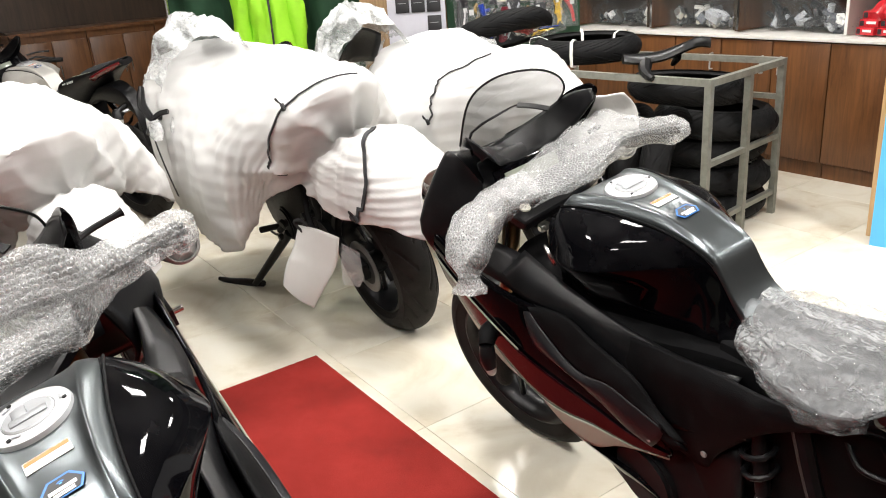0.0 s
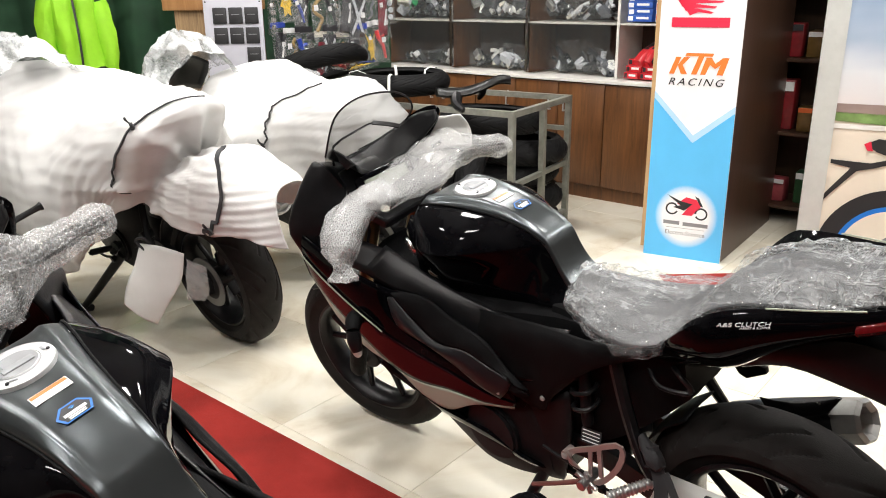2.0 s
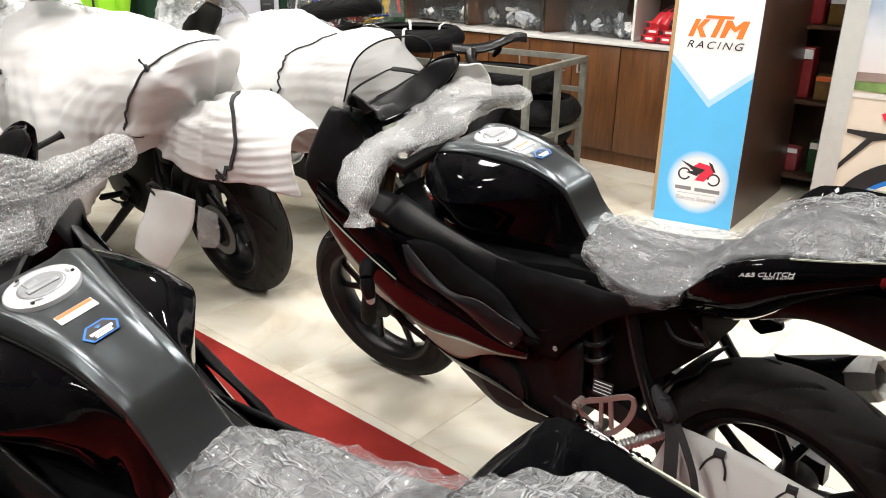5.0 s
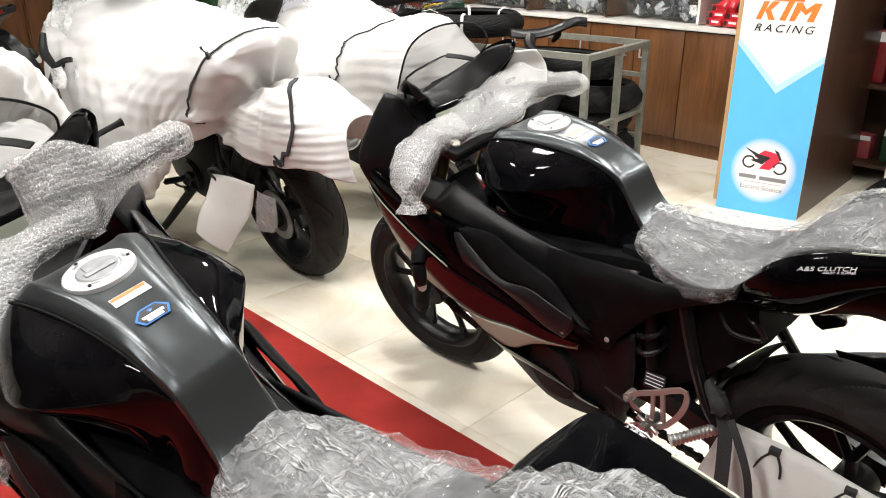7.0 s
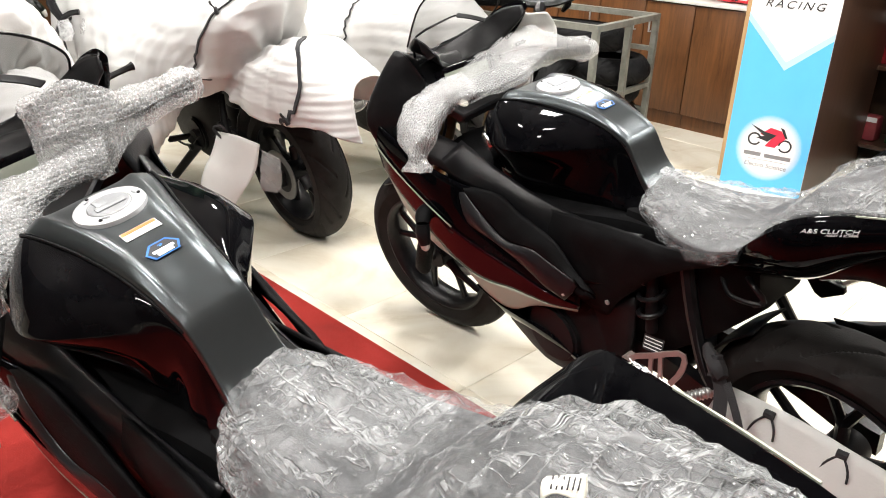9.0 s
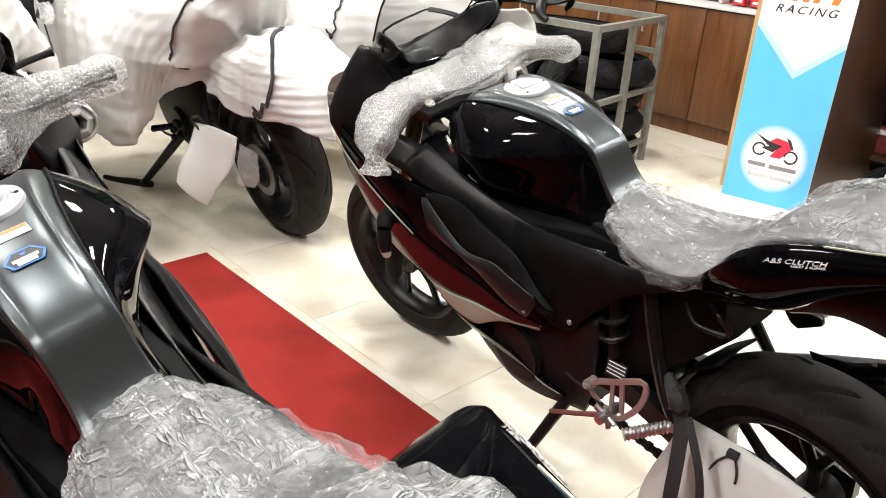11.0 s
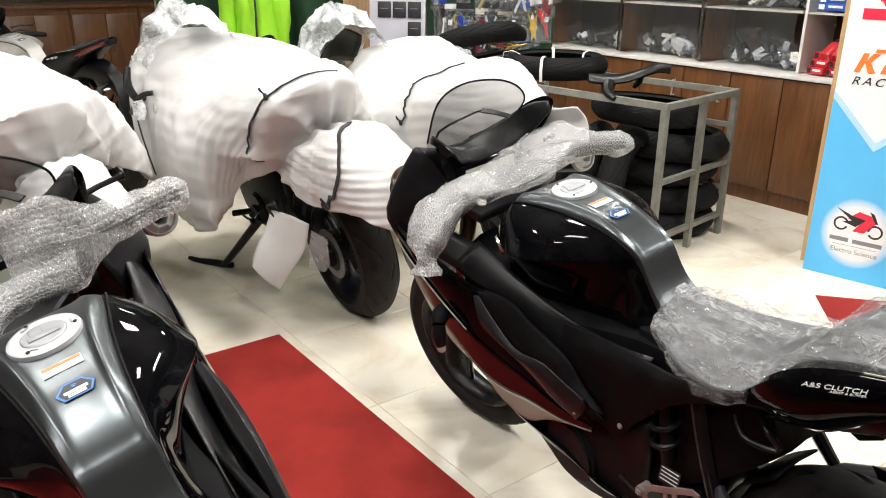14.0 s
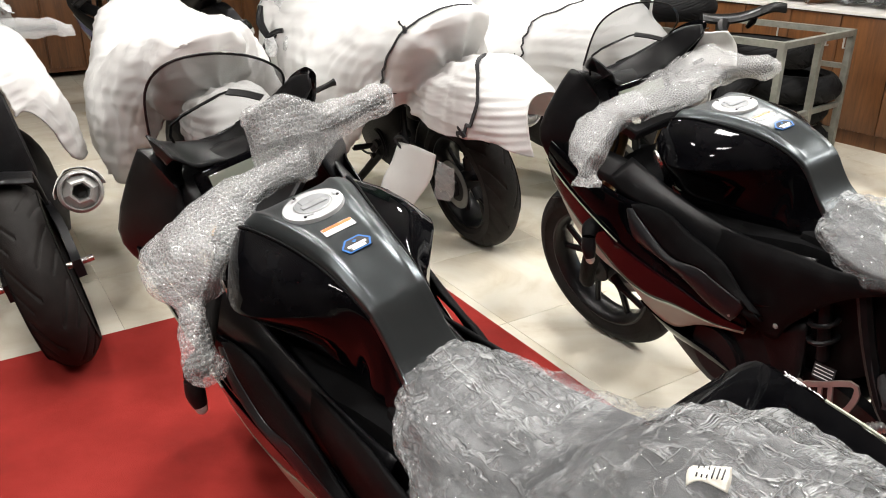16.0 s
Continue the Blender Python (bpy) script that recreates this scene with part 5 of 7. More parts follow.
    # nose cowl
    nose_half = [
        [(1.46, 0, .845), (1.44, .05, .835), (1.42, .085, .815), (1.40, .105, .785), (1.40, .095, .745), (1.41, .07, .715)],
        [(1.42, 0, .905), (1.39, .08, .895), (1.37, .13, .87), (1.35, .165, .83), (1.35, .16, .77), (1.36, .12, .715)],
        [(1.35, 0, .955), (1.31, .11, .95), (1.29, .165, .93), (1.28, .215, .88), (1.28, .215, .80), (1.30, .18, .735)],
        [(1.30, 0, .978), (1.255, .125, 1.0), (1.242, .178, .995), (1.250, .250, .893), (1.248, .240, .80), (1.25, .205, .745)],
        [(1.295, 0, .975), (1.205, .145, 1.035), (1.198, .174, 1.030), (1.238, .255, .890), (1.23, .243, .81), (1.23, .21, .755)],
        [(1.29, 0, .96), (1.165, .138, 1.015), (1.16, .160, 1.000), (1.185, .218, .885), (1.19, .21, .82), (1.20, .19, .77)],
        [(1.28, 0, .93), (1.135, .125, .965), (1.125, .135, .945), (1.10, .155, .875), (1.11, .160, .82), (1.13, .14, .78)],
    ]
    nose = skin([r[:0:-1] + [(x, -y, z) for x, y, z in r] for r in nose_half], 3, 3)
    cowl = part("front_cowl", nose, SATIN if side_mat == GLOSS else side_mat, k, "black front cowl", 60, 0.006)
    for sgn in (-1,):
        tip = skin([[(x, sgn * (y + dy), z) for dy, z in ((0, zt), (.006, zt), (.010, (zt + zb) / 2), (.006, zb), (-.004, zb), (-.004, (zt + zb) / 2))] for x, y, zt, zb in ((1.29, .05, .985, .92), (1.24, .105, 1.01, .93), (1.19, .135, 1.042, .95), (1.14, .150, 1.076, .985), (1.09, .158, 1.098, 1.025), (1.06, .161, 1.106, 1.060), (1.045, .160, 1.104, 1.085))], 4, 2, True, True)
        part("cowl_wing", tip, side_mat, cowl, "black upper wing of the cowl")
    base = [(1.185, .138, 1.035), (1.215, .118, 1.01), (1.26, .07, .99), (1.29, 0, .978), (1.26, -.07, .99), (1.215, -.118, 1.01), (1.185, -.138, 1.035)]
    rim_ = [(1.175, .140, 1.05), (1.125, .120, 1.155), (1.072, .074, 1.200), (1.04, 0, 1.197), (1.06, -.074, 1.160), (1.11, -.128, 1.105), (1.175, -.140, 1.05)]
    midr = [tuple((Vector(a) * 0.5 + Vector(b) * 0.5) + Vector((0.018, 0, 0.022)) * (1 - abs(i - 3) / 3.2)) for i, (a, b) in enumerate(zip(base, rim_))]
    ws = part("windscreen", skin([base, midr, rim_], 4, 4), SMOKE, k, "smoked clear windscreen with a dark rim", 60)
    part("screen_rim", tube(rim_, 0.0026, 6, 5), SATIN, ws, "thin black screen edge")
    part("device_bracket", join(ribbon([(1.22, .09, 1.0), (1.20, .09, 1.06), (1.18, .0, 1.085), (1.17, -.03, 1.09)], 0.005, 0.004, (0, 1, 0), 3), ribbon([(1.17, -.03, 1.09), (1.14, -.055, 1.082), (1.11, -.075, 1.072)], 0.016, 0.003, (1, 0, .4), 3)), SATIN, k, "black slotted bracket behind the screen")
    up_ = [(1.05, .158, 1.100), (1.12, .148, 1.085), (1.19, .122, 1.045), (1.245, .07, 1.008), (1.275, 0, .982)]
    lo_ = [(1.038, .150, 1.078), (1.065, .125, 1.040), (1.10, .09, 1.000), (1.14, .045, .978), (1.155, 0, .968)]
    full_ = lambda r: [(r[0][0] + .05, r[0][1] - .008, r[0][2] - .05)] + r[1:] + [(x, -y, z) for x, y, z in r[-2::-1]]
    part("screen_hood", skin([full_(up_), full_([tuple((Vector(a) + Vector(b)) / 2 + Vector((0, 0, .004))) for a, b in zip(up_, lo_)]), full_(lo_)], 3, 4), SATIN, k, "satin black hood at the foot of the screen", thick=0.004)
    # dashboard
    dash = part("dashboard", skin([[(1.24, .12, .955), (1.25, 0, .965), (1.24, -.12, .955)], [(1.19, .15, .975), (1.20, 0, .99), (1.19, -.15, .975)], [(1.13, .14, .945), (1.135, 0, .955), (1.13, -.14, .945)], [(1.10, .13, .88), (1.10, 0, .88), (1.10, -.13, .88)]], 3, 3), SATIN, k, "black dashboard hood", thick=0.01)
    dsp = facing((1.125, 0.0, .945), (0, -1, 0), (.30, 0, .95))
    part("display_frame", join(box(0.20, 0.09, 0.012, dsp @ pose(0, -0.012, 0), 0.006)), GLOSS, dash)
    part("display", box(0.15, 0.062, 0.003, dsp @ pose(0, -0.012, 0.0125), 0.002), LCD, dash, "grey liquid-crystal display")
    part("cable", tube([(1.12, .10, .90), (1.06, .13, .90), (1.05, .14, .86), (1.08, .14, .80)], 0.004, 8), SATIN, k)
    # steering and front end
    fx = 1.345
    tri = part("top_yoke", turned(plate([(-.04, -.140), (.03, -.145), (.05, -.06), (.05, .06), (.03, .145), (-.04, .140), (-.055, 0)], 0.03, pose(1.045, 0, 0.900, 0, -24, 0), 0.005)), SATIN, k, "black upper fork clamp")
    part("ignition_switch", turned(lathe([(0, .018), (.014, .018), (.022, .014), (.024, 0)], pose(1.02, -.01, 0.888, 0, -24, 0) @ Matrix.Diagonal((.8, .8, 1, 1)), 24)), STEEL, tri)
    for sgn in (1, -1):
        fk = part("fork_leg", turned(tube([(1.065, sgn * .105, .925), (1.20, sgn * .105, .62)], 0.0215, 16, 1)), GOLD, k, "bronze fork tube")
        part("fork_slider", turned(tube([(1.18, sgn * .105, .66), (1.325, sgn * .10, .335), (fx, sgn * .085, .28)], [.027, .027, .023], 14, 3)), ROUGH, fk)
        part("fork_cap", turned(lathe([(0, .022), (.012, .022), (.013, .018), (.022, .018), (.026, .014), (.027, .0), (.027, -.012)], pose(1.035, sgn * .105, .908 if sgn > 0 and scrap else .892, 0, -24, 0), 24)), CREAM, fk, "cream plastic fork cap")
        ends = [p_[0][-2] for p_ in wraps if p_[0][-1][1] * sgn > 0]
        steered = (lambda b_: b_) if ends else turned
        ex, ey, ez = ends[0][:3] if ends else (.965, sgn * .33, .89)
        root = SM @ Vector((1.05, sgn * .12, .915)) if ends else Vector((1.05, sgn * .12, .915))
        knee = root.lerp(Vector((ex, ey, ez)), .3) + Vector((0, 0, .02))
        bar_ = part("handlebar", steered(tube([root, knee, (ex, ey, ez)], 0.011, 10, 3)), SATIN, k)
        part("grip", steered(tube([knee.lerp(Vector((ex, ey, ez)), .25), (ex, ey, ez)], 0.016, 12, 1)), RUBBER, bar_)
        part("bar_end", steered(tube([(ex, ey, ez), Vector((ex, ey, ez)) + (Vector((ex, ey, ez)) - knee).normalized() * .012], [.013, .014], 10, 1)), ROUGH, bar_)
        if sgn < 0:
            part("brake_lever", turned(tube([(1.06, -.17, .975), (1.05, -.24, .972), (1.03, -.295, .960), (1.024, -.308, .957)], [.006, .006, .006, .009], 8, 3)), SATIN, bar_)
        if not wrapped:
            part("lever", turned(tube([(1.06, sgn * .16, .94), (1.05, sgn * .22, .945), (ex + .06, ey, ez + .01)], 0.006, 8, 3)), SATIN, bar_)
    fw = wheel(k, "front_wheel", fx, 0.298, 0.105, SATIN)
    fw.matrix_basis = SM @ Matrix.Translation((fx, 0, 0.298))
    part("front_mudguard", turned(skin([[(fx + 0.312 * math.cos(a), y, 0.30 + 0.312 * math.sin(a) - abs(y) * 0.5) for y in (-.060, -.035, 0, .035, .060)] for a in (radians(d) for d in (62, 80, 98, 116, 132))], 3, 3)), SATIN, k, "black front mudguard", thick=0.005)
    part("brake_caliper", turned(box(0.06, 0.05, 0.10, pose(1.27, -.095, .36, 0, -20, 0), 0.01)), DARKMETAL, k)
    if wrapped:
        def sleeve(pts, seed, lab):
            """Bubble wrap wound round a bar: rows of centre, radius across and radius upright."""
            c_ = [Vector(p_[:3]) for p_ in pts]
            ring = []
            for i_, p_ in enumerate(pts):
                d_ = (c_[min(i_ + 1, len(c_) - 1)] - c_[max(i_ - 1, 0)]).normalized()
                e_ = d_.cross(Vector((0, 0, 1))).normalized()
                f_ = e_.cross(d_)
                ring.append([tuple(c_[i_] + e_ * p_[3] * math.cos(t) + f_ * p_[4] * math.sin(t)) for t in (k_ * math.tau / 12 + .2 for k_ in range(12))])
            bm = skin(ring, 8, 4, True, True, sheet=True)
            ruffle(bm, 0.012, 8, seed, (1, 1, 1))
            ruffle(bm, 0.007, 11, seed + 9, (1.6, .7, 1), True)
            ruffle(bm, 0.002, 30, seed + 5, (1, 1, 1), True)
            return part("bubble_wrap", bm, BUBBLE, k, lab, 60)
        for pts_, seed_, lab_ in wraps:
            sleeve(pts_, seed_, lab_)
        if scrap:
            fl = skin([[(1.13, -.12, 1.03), (1.09, -.18, 1.068), (1.05, -.25, 1.055)], [(1.14, -.11, .995), (1.10, -.20, 1.02), (1.05, -.28, 1.01)], [(1.13, -.12, .96), (1.08, -.20, .97), (1.04, -.27, .955)]], 5, 5)
            part("foam_wrap", ruffle(fl, 0.016, 9, 2.0), FOAMFLAT, k, "white foam scrap at the lever", thick=0.004)
    # rear end
    wheel(k, "rear_wheel", 0.0, 0.315, 0.142, SATIN, disc_side=-1)
    for sgn in (1, -1):
        part("swingarm", skin([[(x, sgn * (y + dy), z + dz) for dy, dz in ((.014, .03), (.014, -.03), (-.014, -.03), (-.014, .03))] for x, y, z in ((.52, .075, .39), (.38, .082, .405), (.20, .10, .38), (.02, .105, .32), (-.04, .105, .31))], 3, 1, True, True), SATIN, k, "black swingarm beam")
    part("swingarm_bridge", box(0.12, 0.15, 0.07, pose(.40, 0, .37), 0.02), SATIN, k)
    dt = facing((0.392, 0.114, 0.472), (-1, 0, .1), (.15, -.45, 1))
    dl = part("tyre_pressure_label", box(0.056, 0.036, 0.001, dt), INK, k, "black label with white print")
    for r_ in range(4):
        part("print_bar", box(0.048, 0.0022, 0.0005, dt @ pose(0, -0.012 + r_ * 0.008, 0.001)), PAPER, dl)
    hg = skin([[(0.330 * math.cos(a) * 1.0, y, 0.315 + 0.330 * math.sin(a) - abs(y) * 0.12) for y in (-.062, -.035, 0, .035, .062)] for a in (radians(d) for d in (5, 22, 40, 56))], 3, 3)
    part("hugger", hg, ROUGH, k, "black inner mudguard", thick=0.005)
    part("inner_mudguard", body([(.50, [(0, .78), (.06, .78), (.085, .74), (.09, .56), (.08, .40), (0, .38)]), (.40, [(0, .79), (.07, .79), (.095, .75), (.09, .58), (.08, .43), (0, .41)]), (.31, [(0, .79), (.07, .79), (.10, .76), (.10, .62), (.085, .50), (0, .50)]), (.23, [(0, .80), (.08, .80), (.105, .77), (.10, .68), (.085, .58), (0, .58)]), (.165, [(0, .81), (.07, .81), (.09, .78), (.085, .72), (.07, .65), (0, .65)])], 3, 2), ROUGH, k, "black inner mudguard and battery box")
    part("wiring", join(tube([(.19, .09, .735), (.16, .11, .73), (.145, .10, .70), (.17, .09, .675)], .006, 8, 4), tube([(.24, .10, .72), (.21, .118, .70), (.18, .11, .69), (.15, .10, .69)], .005, 8, 4)), SATIN, k, "black wiring loops")
    coil = [(0.405 + 0.030 * math.cos(t), .105 + 0.030 * math.sin(t), .545 + 0.0072 * t) for t in [i * 0.55 for i in range(27)]]
    part("shock_spring", tube(coil, 0.006, 8, 1, False), SATIN, k, "dark coil spring")
    part("shock_body", tube([(.405, .105, .50), (.405, .105, .70)], 0.014, 10, 1), DARKMETAL, k)
    for sgn in (1, -1):
        part("peg_hanger", tube([(.31, sgn * .115, .72), (.28, sgn * .13, .62), (.235, sgn * .148, .52), (.205, sgn * .152, .475)], [.016, .015, .014, .012], 8, 3), SATIN, k, "black foot peg hanger")
    part("passenger_peg", tube([(.112, -.13, .640), (.095, -.17, .643), (.078, -.205, .646)], [.012, .011, .011], 8, 2), ALU, k, "ribbed aluminium passenger peg")
    part("peg_bracket", plate([(.24, .72), (.155, .605), (.138, .598), (.092, .628), (.095, .642), (.135, .648), (.18, .74)], 0.014, Matrix(((1, 0, 0, 0), (0, 0, -1, -.115), (0, 1, 0, 0), (0, 0, 0, 1))), 0.002), SATIN, k, "black passenger peg bracket")
    # left foot controls
    hp = [(.44, .425), (.36, .478), (.298, .518), (.282, .505), (.297, .455), (.335, .398), (.372, .372), (.405, .388)]
    heel = part("heel_plate", join(ribbon([(x, .148, z) for x, z in hp], 0.005, 0.013, (0, 1, 0), 2, True), ribbon([(.345, .148, .485), (.345, .148, .40)], 0.005, 0.011, (0, 1, 0), 1), ribbon([(.37, .148, .47), (.375, .148, .39)], 0.005, 0.010, (0, 1, 0), 1), tube([(.438, .13, .425), (.438, .158, .425)], 0.012, 10, 1)), PINKALU, k, "anodised heel guard with cut-outs")
    star = [tube([(.378, .16, .382), (.378 + .03 * math.cos(a_), .165, .382 + .03 * math.sin(a_))], .006, 8, 1) for a_ in (.5, 1.7, 3.4, 4.3, 5.2)]
    part("lever_pivot", join(tube([(.378, .12, .382), (.378, .185, .382)], .012, 10, 1), *star), ALU, k, "bare metal lever pivot")
    bolt(heel, (.438, .161, .425), .008)
    peg_a, peg_b = Vector((.205, .155, .472)), Vector((.26, .238, .462))
    part("foot_peg", tube([peg_a.lerp(peg_b, i / 24) for i in range(25)], [.0105 if i % 2 else .0140 for i in range(25)], 12, 1, False), ALU, k, "ribbed aluminium foot peg")
    part("gear_lever", tube([(.39, .165, .378), (.46, .168, .335), (.54, .172, .29)], [.007, .006, .006], 8, 2), mat("dull red-brown anodised metal", (.22, .09, .08), .45, .3, .2, 30, .1), k, "dull reddish gear lever")
    part("link_rod", tube([(.385, .15, .39), (.52, .14, .40)], 0.004, 8, 1), DARKMETAL, k)
    for z0, z1, lab in ((.385, .395, "upper chain run"), (.245, .30, "lower chain run")):
        links = [box(0.0122, 0.012 if i % 2 else 0.017, 0.012 if i % 2 else 0.014, pose(0.02 + i * 0.0125, .085, z0 + (z1 - z0) * i / 45), 0) for i in range(46)]
        part("chain", join(*links), DARKMETAL, k, "black drive chain, " + lab)
    part("rear_sprocket", disc(0.085, 0.006, pose(0, .085, .315, 90), 40), DARKMETAL, k)
    if wrapped:
        fl = skin([[(.20, .115, .47), (.09, .118, .478), (-.03, .118, .475), (-.15, .115, .46)], [(.24, .19, .33), (.10, .20, .33), (-.05, .20, .33), (-.22, .19, .32)], [(.25, .225, .20), (.10, .24, .18), (-.06, .24, .18), (-.26, .22, .19)]], 5, 5)
        fs = part("foam_flap", ruffle(fl, .010, 7, 2.0), FOAMFLAT, k, "white foam sheet tied to the swingarm", thick=0.004)
        for tx_, tz in ((.09, .465), (-.06, .462)):
            part("tie", join(tube([(tx_, .128, tz), (tx_ + .02, .145, tz - .02), (tx_ + .03, .155, tz - .045)], .0025, 6), tube([(tx_, .128, tz), (tx_ - .02, .145, tz - .02), (tx_ - .025, .155, tz - .04)], .0025, 6), tube([(tx_ - .01, .130, tz), (tx_ + .01, .132, tz)], .009, 8, 1)), STRAP, fs, "black tie")
        part("belt", join(ribbon([(.293, .13, .653), (.26, .148, .58), (.226, .16, .506)], .014, .003, (1, 0, 0), 4), ribbon([(.215, .15, .565), (.19, .165, .53), (.171, .18, .50), (.155, .21, .44), (.146, .235, .36), (.14, .25, .20), (.138, .252, .07)], .030, .003, (1, 0, 0), 4), ribbon([(.165, .172, .53), (.13, .195, .50), (.10, .215, .46), (.085, .228, .40), (.08, .236, .30)], .016, .003, (1, 0, 0), 4)), STRAP, k, "black hanging belt ends")
        part("belt_knot", ruffle(join(tube([(.235, .145, .575), (.20, .162, .55), (.175, .172, .535)], [.010, .020, .012], 10, 4), tube([(.205, .155, .57), (.195, .17, .53)], .014, 8, 2)), .004, 40, 3.0), STRAP, k, "knotted black belt")
    # exhaust on the right
    sd = Vector((-.90, 0, .42)).normalized()
    sm2 = Matrix.Translation((-.045, -.145, .548)) @ sd.to_track_quat("Z", "Y").to_matrix().to_4x4()
    part("silencer", lathe([(0, -.30), (.03, -.30), (.045, -.24), (.050, -.12), (.050, .0), (.048, .012)], sm2, 28), SATIN, k, "black exhaust silencer")
    part("silencer_tip", lathe([(.046, .0), (.050, .012), (.048, .060), (.040, .068), (.030, .058), (.024, .03), (0, .02)], sm2, 8), TIPMETAL, k, "faceted stainless exhaust tip", 20)
    part("heat_shield", skin([[(.10, -.10, .575), (.02, -.09, .60), (-.068, -.085, .655)], [(.07, -.085, .555), (.01, -.075, .58), (-.048, -.075, .615)]], 2, 2), ROUGH, k, "dark grey exhaust heat shield", thick=.005)
    part("shield_rivet", disc(.004, .004, Matrix.Translation((-.03, -.08, .628)) @ pose(0, 0, 0, 60, 0, 0), 10), STEEL, k)
    return k


def side_stand(parent, world_foot, m):
    """The stand on the left, from the pivot down to a foot on the floor."""
    foot = m.inverted() @ Vector(world_foot)
    a = Vector((.56, .10, .27))
    st = part("side_stand", tube([a, a.lerp(foot, .5) + Vector((0, .012, 0)), foot + Vector((0, 0, .02))], [.016, .014, .012], 10, 3), SATIN, parent, "black side stand")
    return st, foot


def bike_pose(x, y, heading, lean):
    return pose(x, y, 0, 0, 0, heading) @ pose(0, 0, 0, -lean, 0, 0)


WRAP_A = (
    ([(1.06, .05, .938, .045, .026), (1.055, .11, .942, .052, .034), (1.035, .172, .942, .054, .046), (1.005, .235, .925, .052, .056), (.972, .285, .890, .046, .048), (.956, .306, .858, .022, .026), (.950, .316, .828, .032, .028)], 1.0, "clear bubble wrap round the handlebar grip"),
    ([(1.055, .135, .936, .044, .026), (1.040, .06, .946, .082, .026), (1.035, -.02, .956, .096, .030), (1.045, -.10, .970, .096, .042), (1.045, -.175, .974, .076, .052), (1.03, -.235, .962, .044, .042), (1.015, -.29, .948, .031, .032), (1.008, -.345, .934, .028, .030), (1.004, -.372, .928, .024, .026)], 2.0, "clear bubble wrap over the fork clamp and brake lever"))
WRAP_B = (
    ([(1.05, -.010, 1.00, .012, .070), (1.05, -.028, 1.00, .026, .078), (1.052, -.070, .998, .034, .082), (1.058, -.112, .988, .036, .072), (1.066, -.148, .985, .034, .048), (1.075, -.188, .985, .028, .032), (1.09, -.25, .982, .027, .029), (1.104, -.305, .977, .029, .029), (1.108, -.325, .975, .022, .022)], 2.0, "clear bubble wrap standing over the fork clamp and brake lever"),
    ([(1.035, -.10, .945, .030, .030), (1.02, .0, .950, .046, .032), (1.005, .08, .940, .058, .040), (.975, .15, .920, .078, .060), (.940, .198, .897, .080, .070), (.908, .218, .874, .064, .056), (.888, .230, .852, .030, .030), (.868, .240, .830, .025, .026), (.850, .250, .800, .024, .026), (.838, .256, .765, .032, .030), (.834, .258, .745, .026, .024)], 1.0, "clear bubble wrap round the handlebar grip"))
MA = bike_pose(0.957, 1.2264, 133.5, 11)
MB = bike_pose(0.375, 0.456, 139.8, 14.5)
bike = sport_bike("black faired motorcycle with bubble-wrapped handlebars and film over its seat", steer=9.9, scrap=True, wraps=WRAP_A)
bike_b = sport_bike("black faired motorcycle with wrapped, turned handlebars and filmed seat", steer=33.2, wraps=WRAP_B)
for bk, mm, ft in ((bike, MA, (0.346, 1.513, 0.0)), (bike_b, MB, (-.20, .70, 0.0))):
    st, foot = side_stand(bk, ft, mm)
    bm = box(0.13, 0.07, 0.05, Matrix.Translation(foot) @ pose(0, 0, -0.0, 11, 0, 0), 0.008)
    part("stand_shoe", bm, SATIN, st, "square black stand shoe")
    bk.matrix_world = mm

tag = thing("paper_tag", "creased cream paper tag with black print lying on the filmed seat", "paper tag")
tb = skin([[(.050, .030, .004), (.018, .024, .016), (-.030, .028, .008)], [(.052, .002, .012), (.016, .0, .022), (-.032, .002, .010)], [(.048, -.024, .006), (.020, -.022, .014), (-.028, -.026, .018)]], 4, 4)
sheet_ = part("sheet", ruffle(tb, .003, 30, 4.0), CREAM, tag, thick=.0008)
for i in range(6):
    part("print_bar", ruffle(skin([[(.030 - .010 * i, .018, .0185 + .0008 * i), (.030 - .010 * i, -.014, .0200)], [(.033 - .010 * i, .018, .0180 + .0008 * i), (.033 - .010 * i, -.014, .0195)]], 2, 3), .001, 30, 4.0), INK, sheet_, thick=.0006)
tag.matrix_world = MB @ pose(-.030, .002, .997, 0, 0, 28) @ Matrix.Diagonal((.40, .40, .6, 1))

# ---- foam-wrapped motorcycles ----


def cover_sections(spec):
    """Rows of points over the back of a wrapped motorcycle: x, top, half width, hem on the left, hem on the right, lean of the row."""
    rows = []
    for x, top, hw, hl, hr, sh, *more in spec:
        ys = more[0] if more else 0.0
        left = [(hw * a, hl + (top - hl) * b) for a, b in ((1.04, 0), (1.06, .25), (1.0, .52), (.88, .76), (.62, .93), (.3, .99))]
        right = [(-hw * a, hr + (top - hr) * b) for a, b in ((.3, .99), (.62, .93), (.88, .76), (1.0, .52), (1.06, .25), (1.04, 0))]
        rows.append([(x + sh * (z - .72), y + ys, z) for y, z in left + [(0, top)] + right])
    return rows


def lay_on(tree, pts, lift=0.006):
    """Points brought to the nearest place on the sheet, a little proud of it."""
    out = []
    for p in cat(pts, 4):
        spot, n_, face_, far_ = tree.find_nearest(p)
        if n_.dot(p - Vector((p.x, 0, .74))) < 0:
            n_ = -n_
        out.append(spot + n_ * lift)
    return out


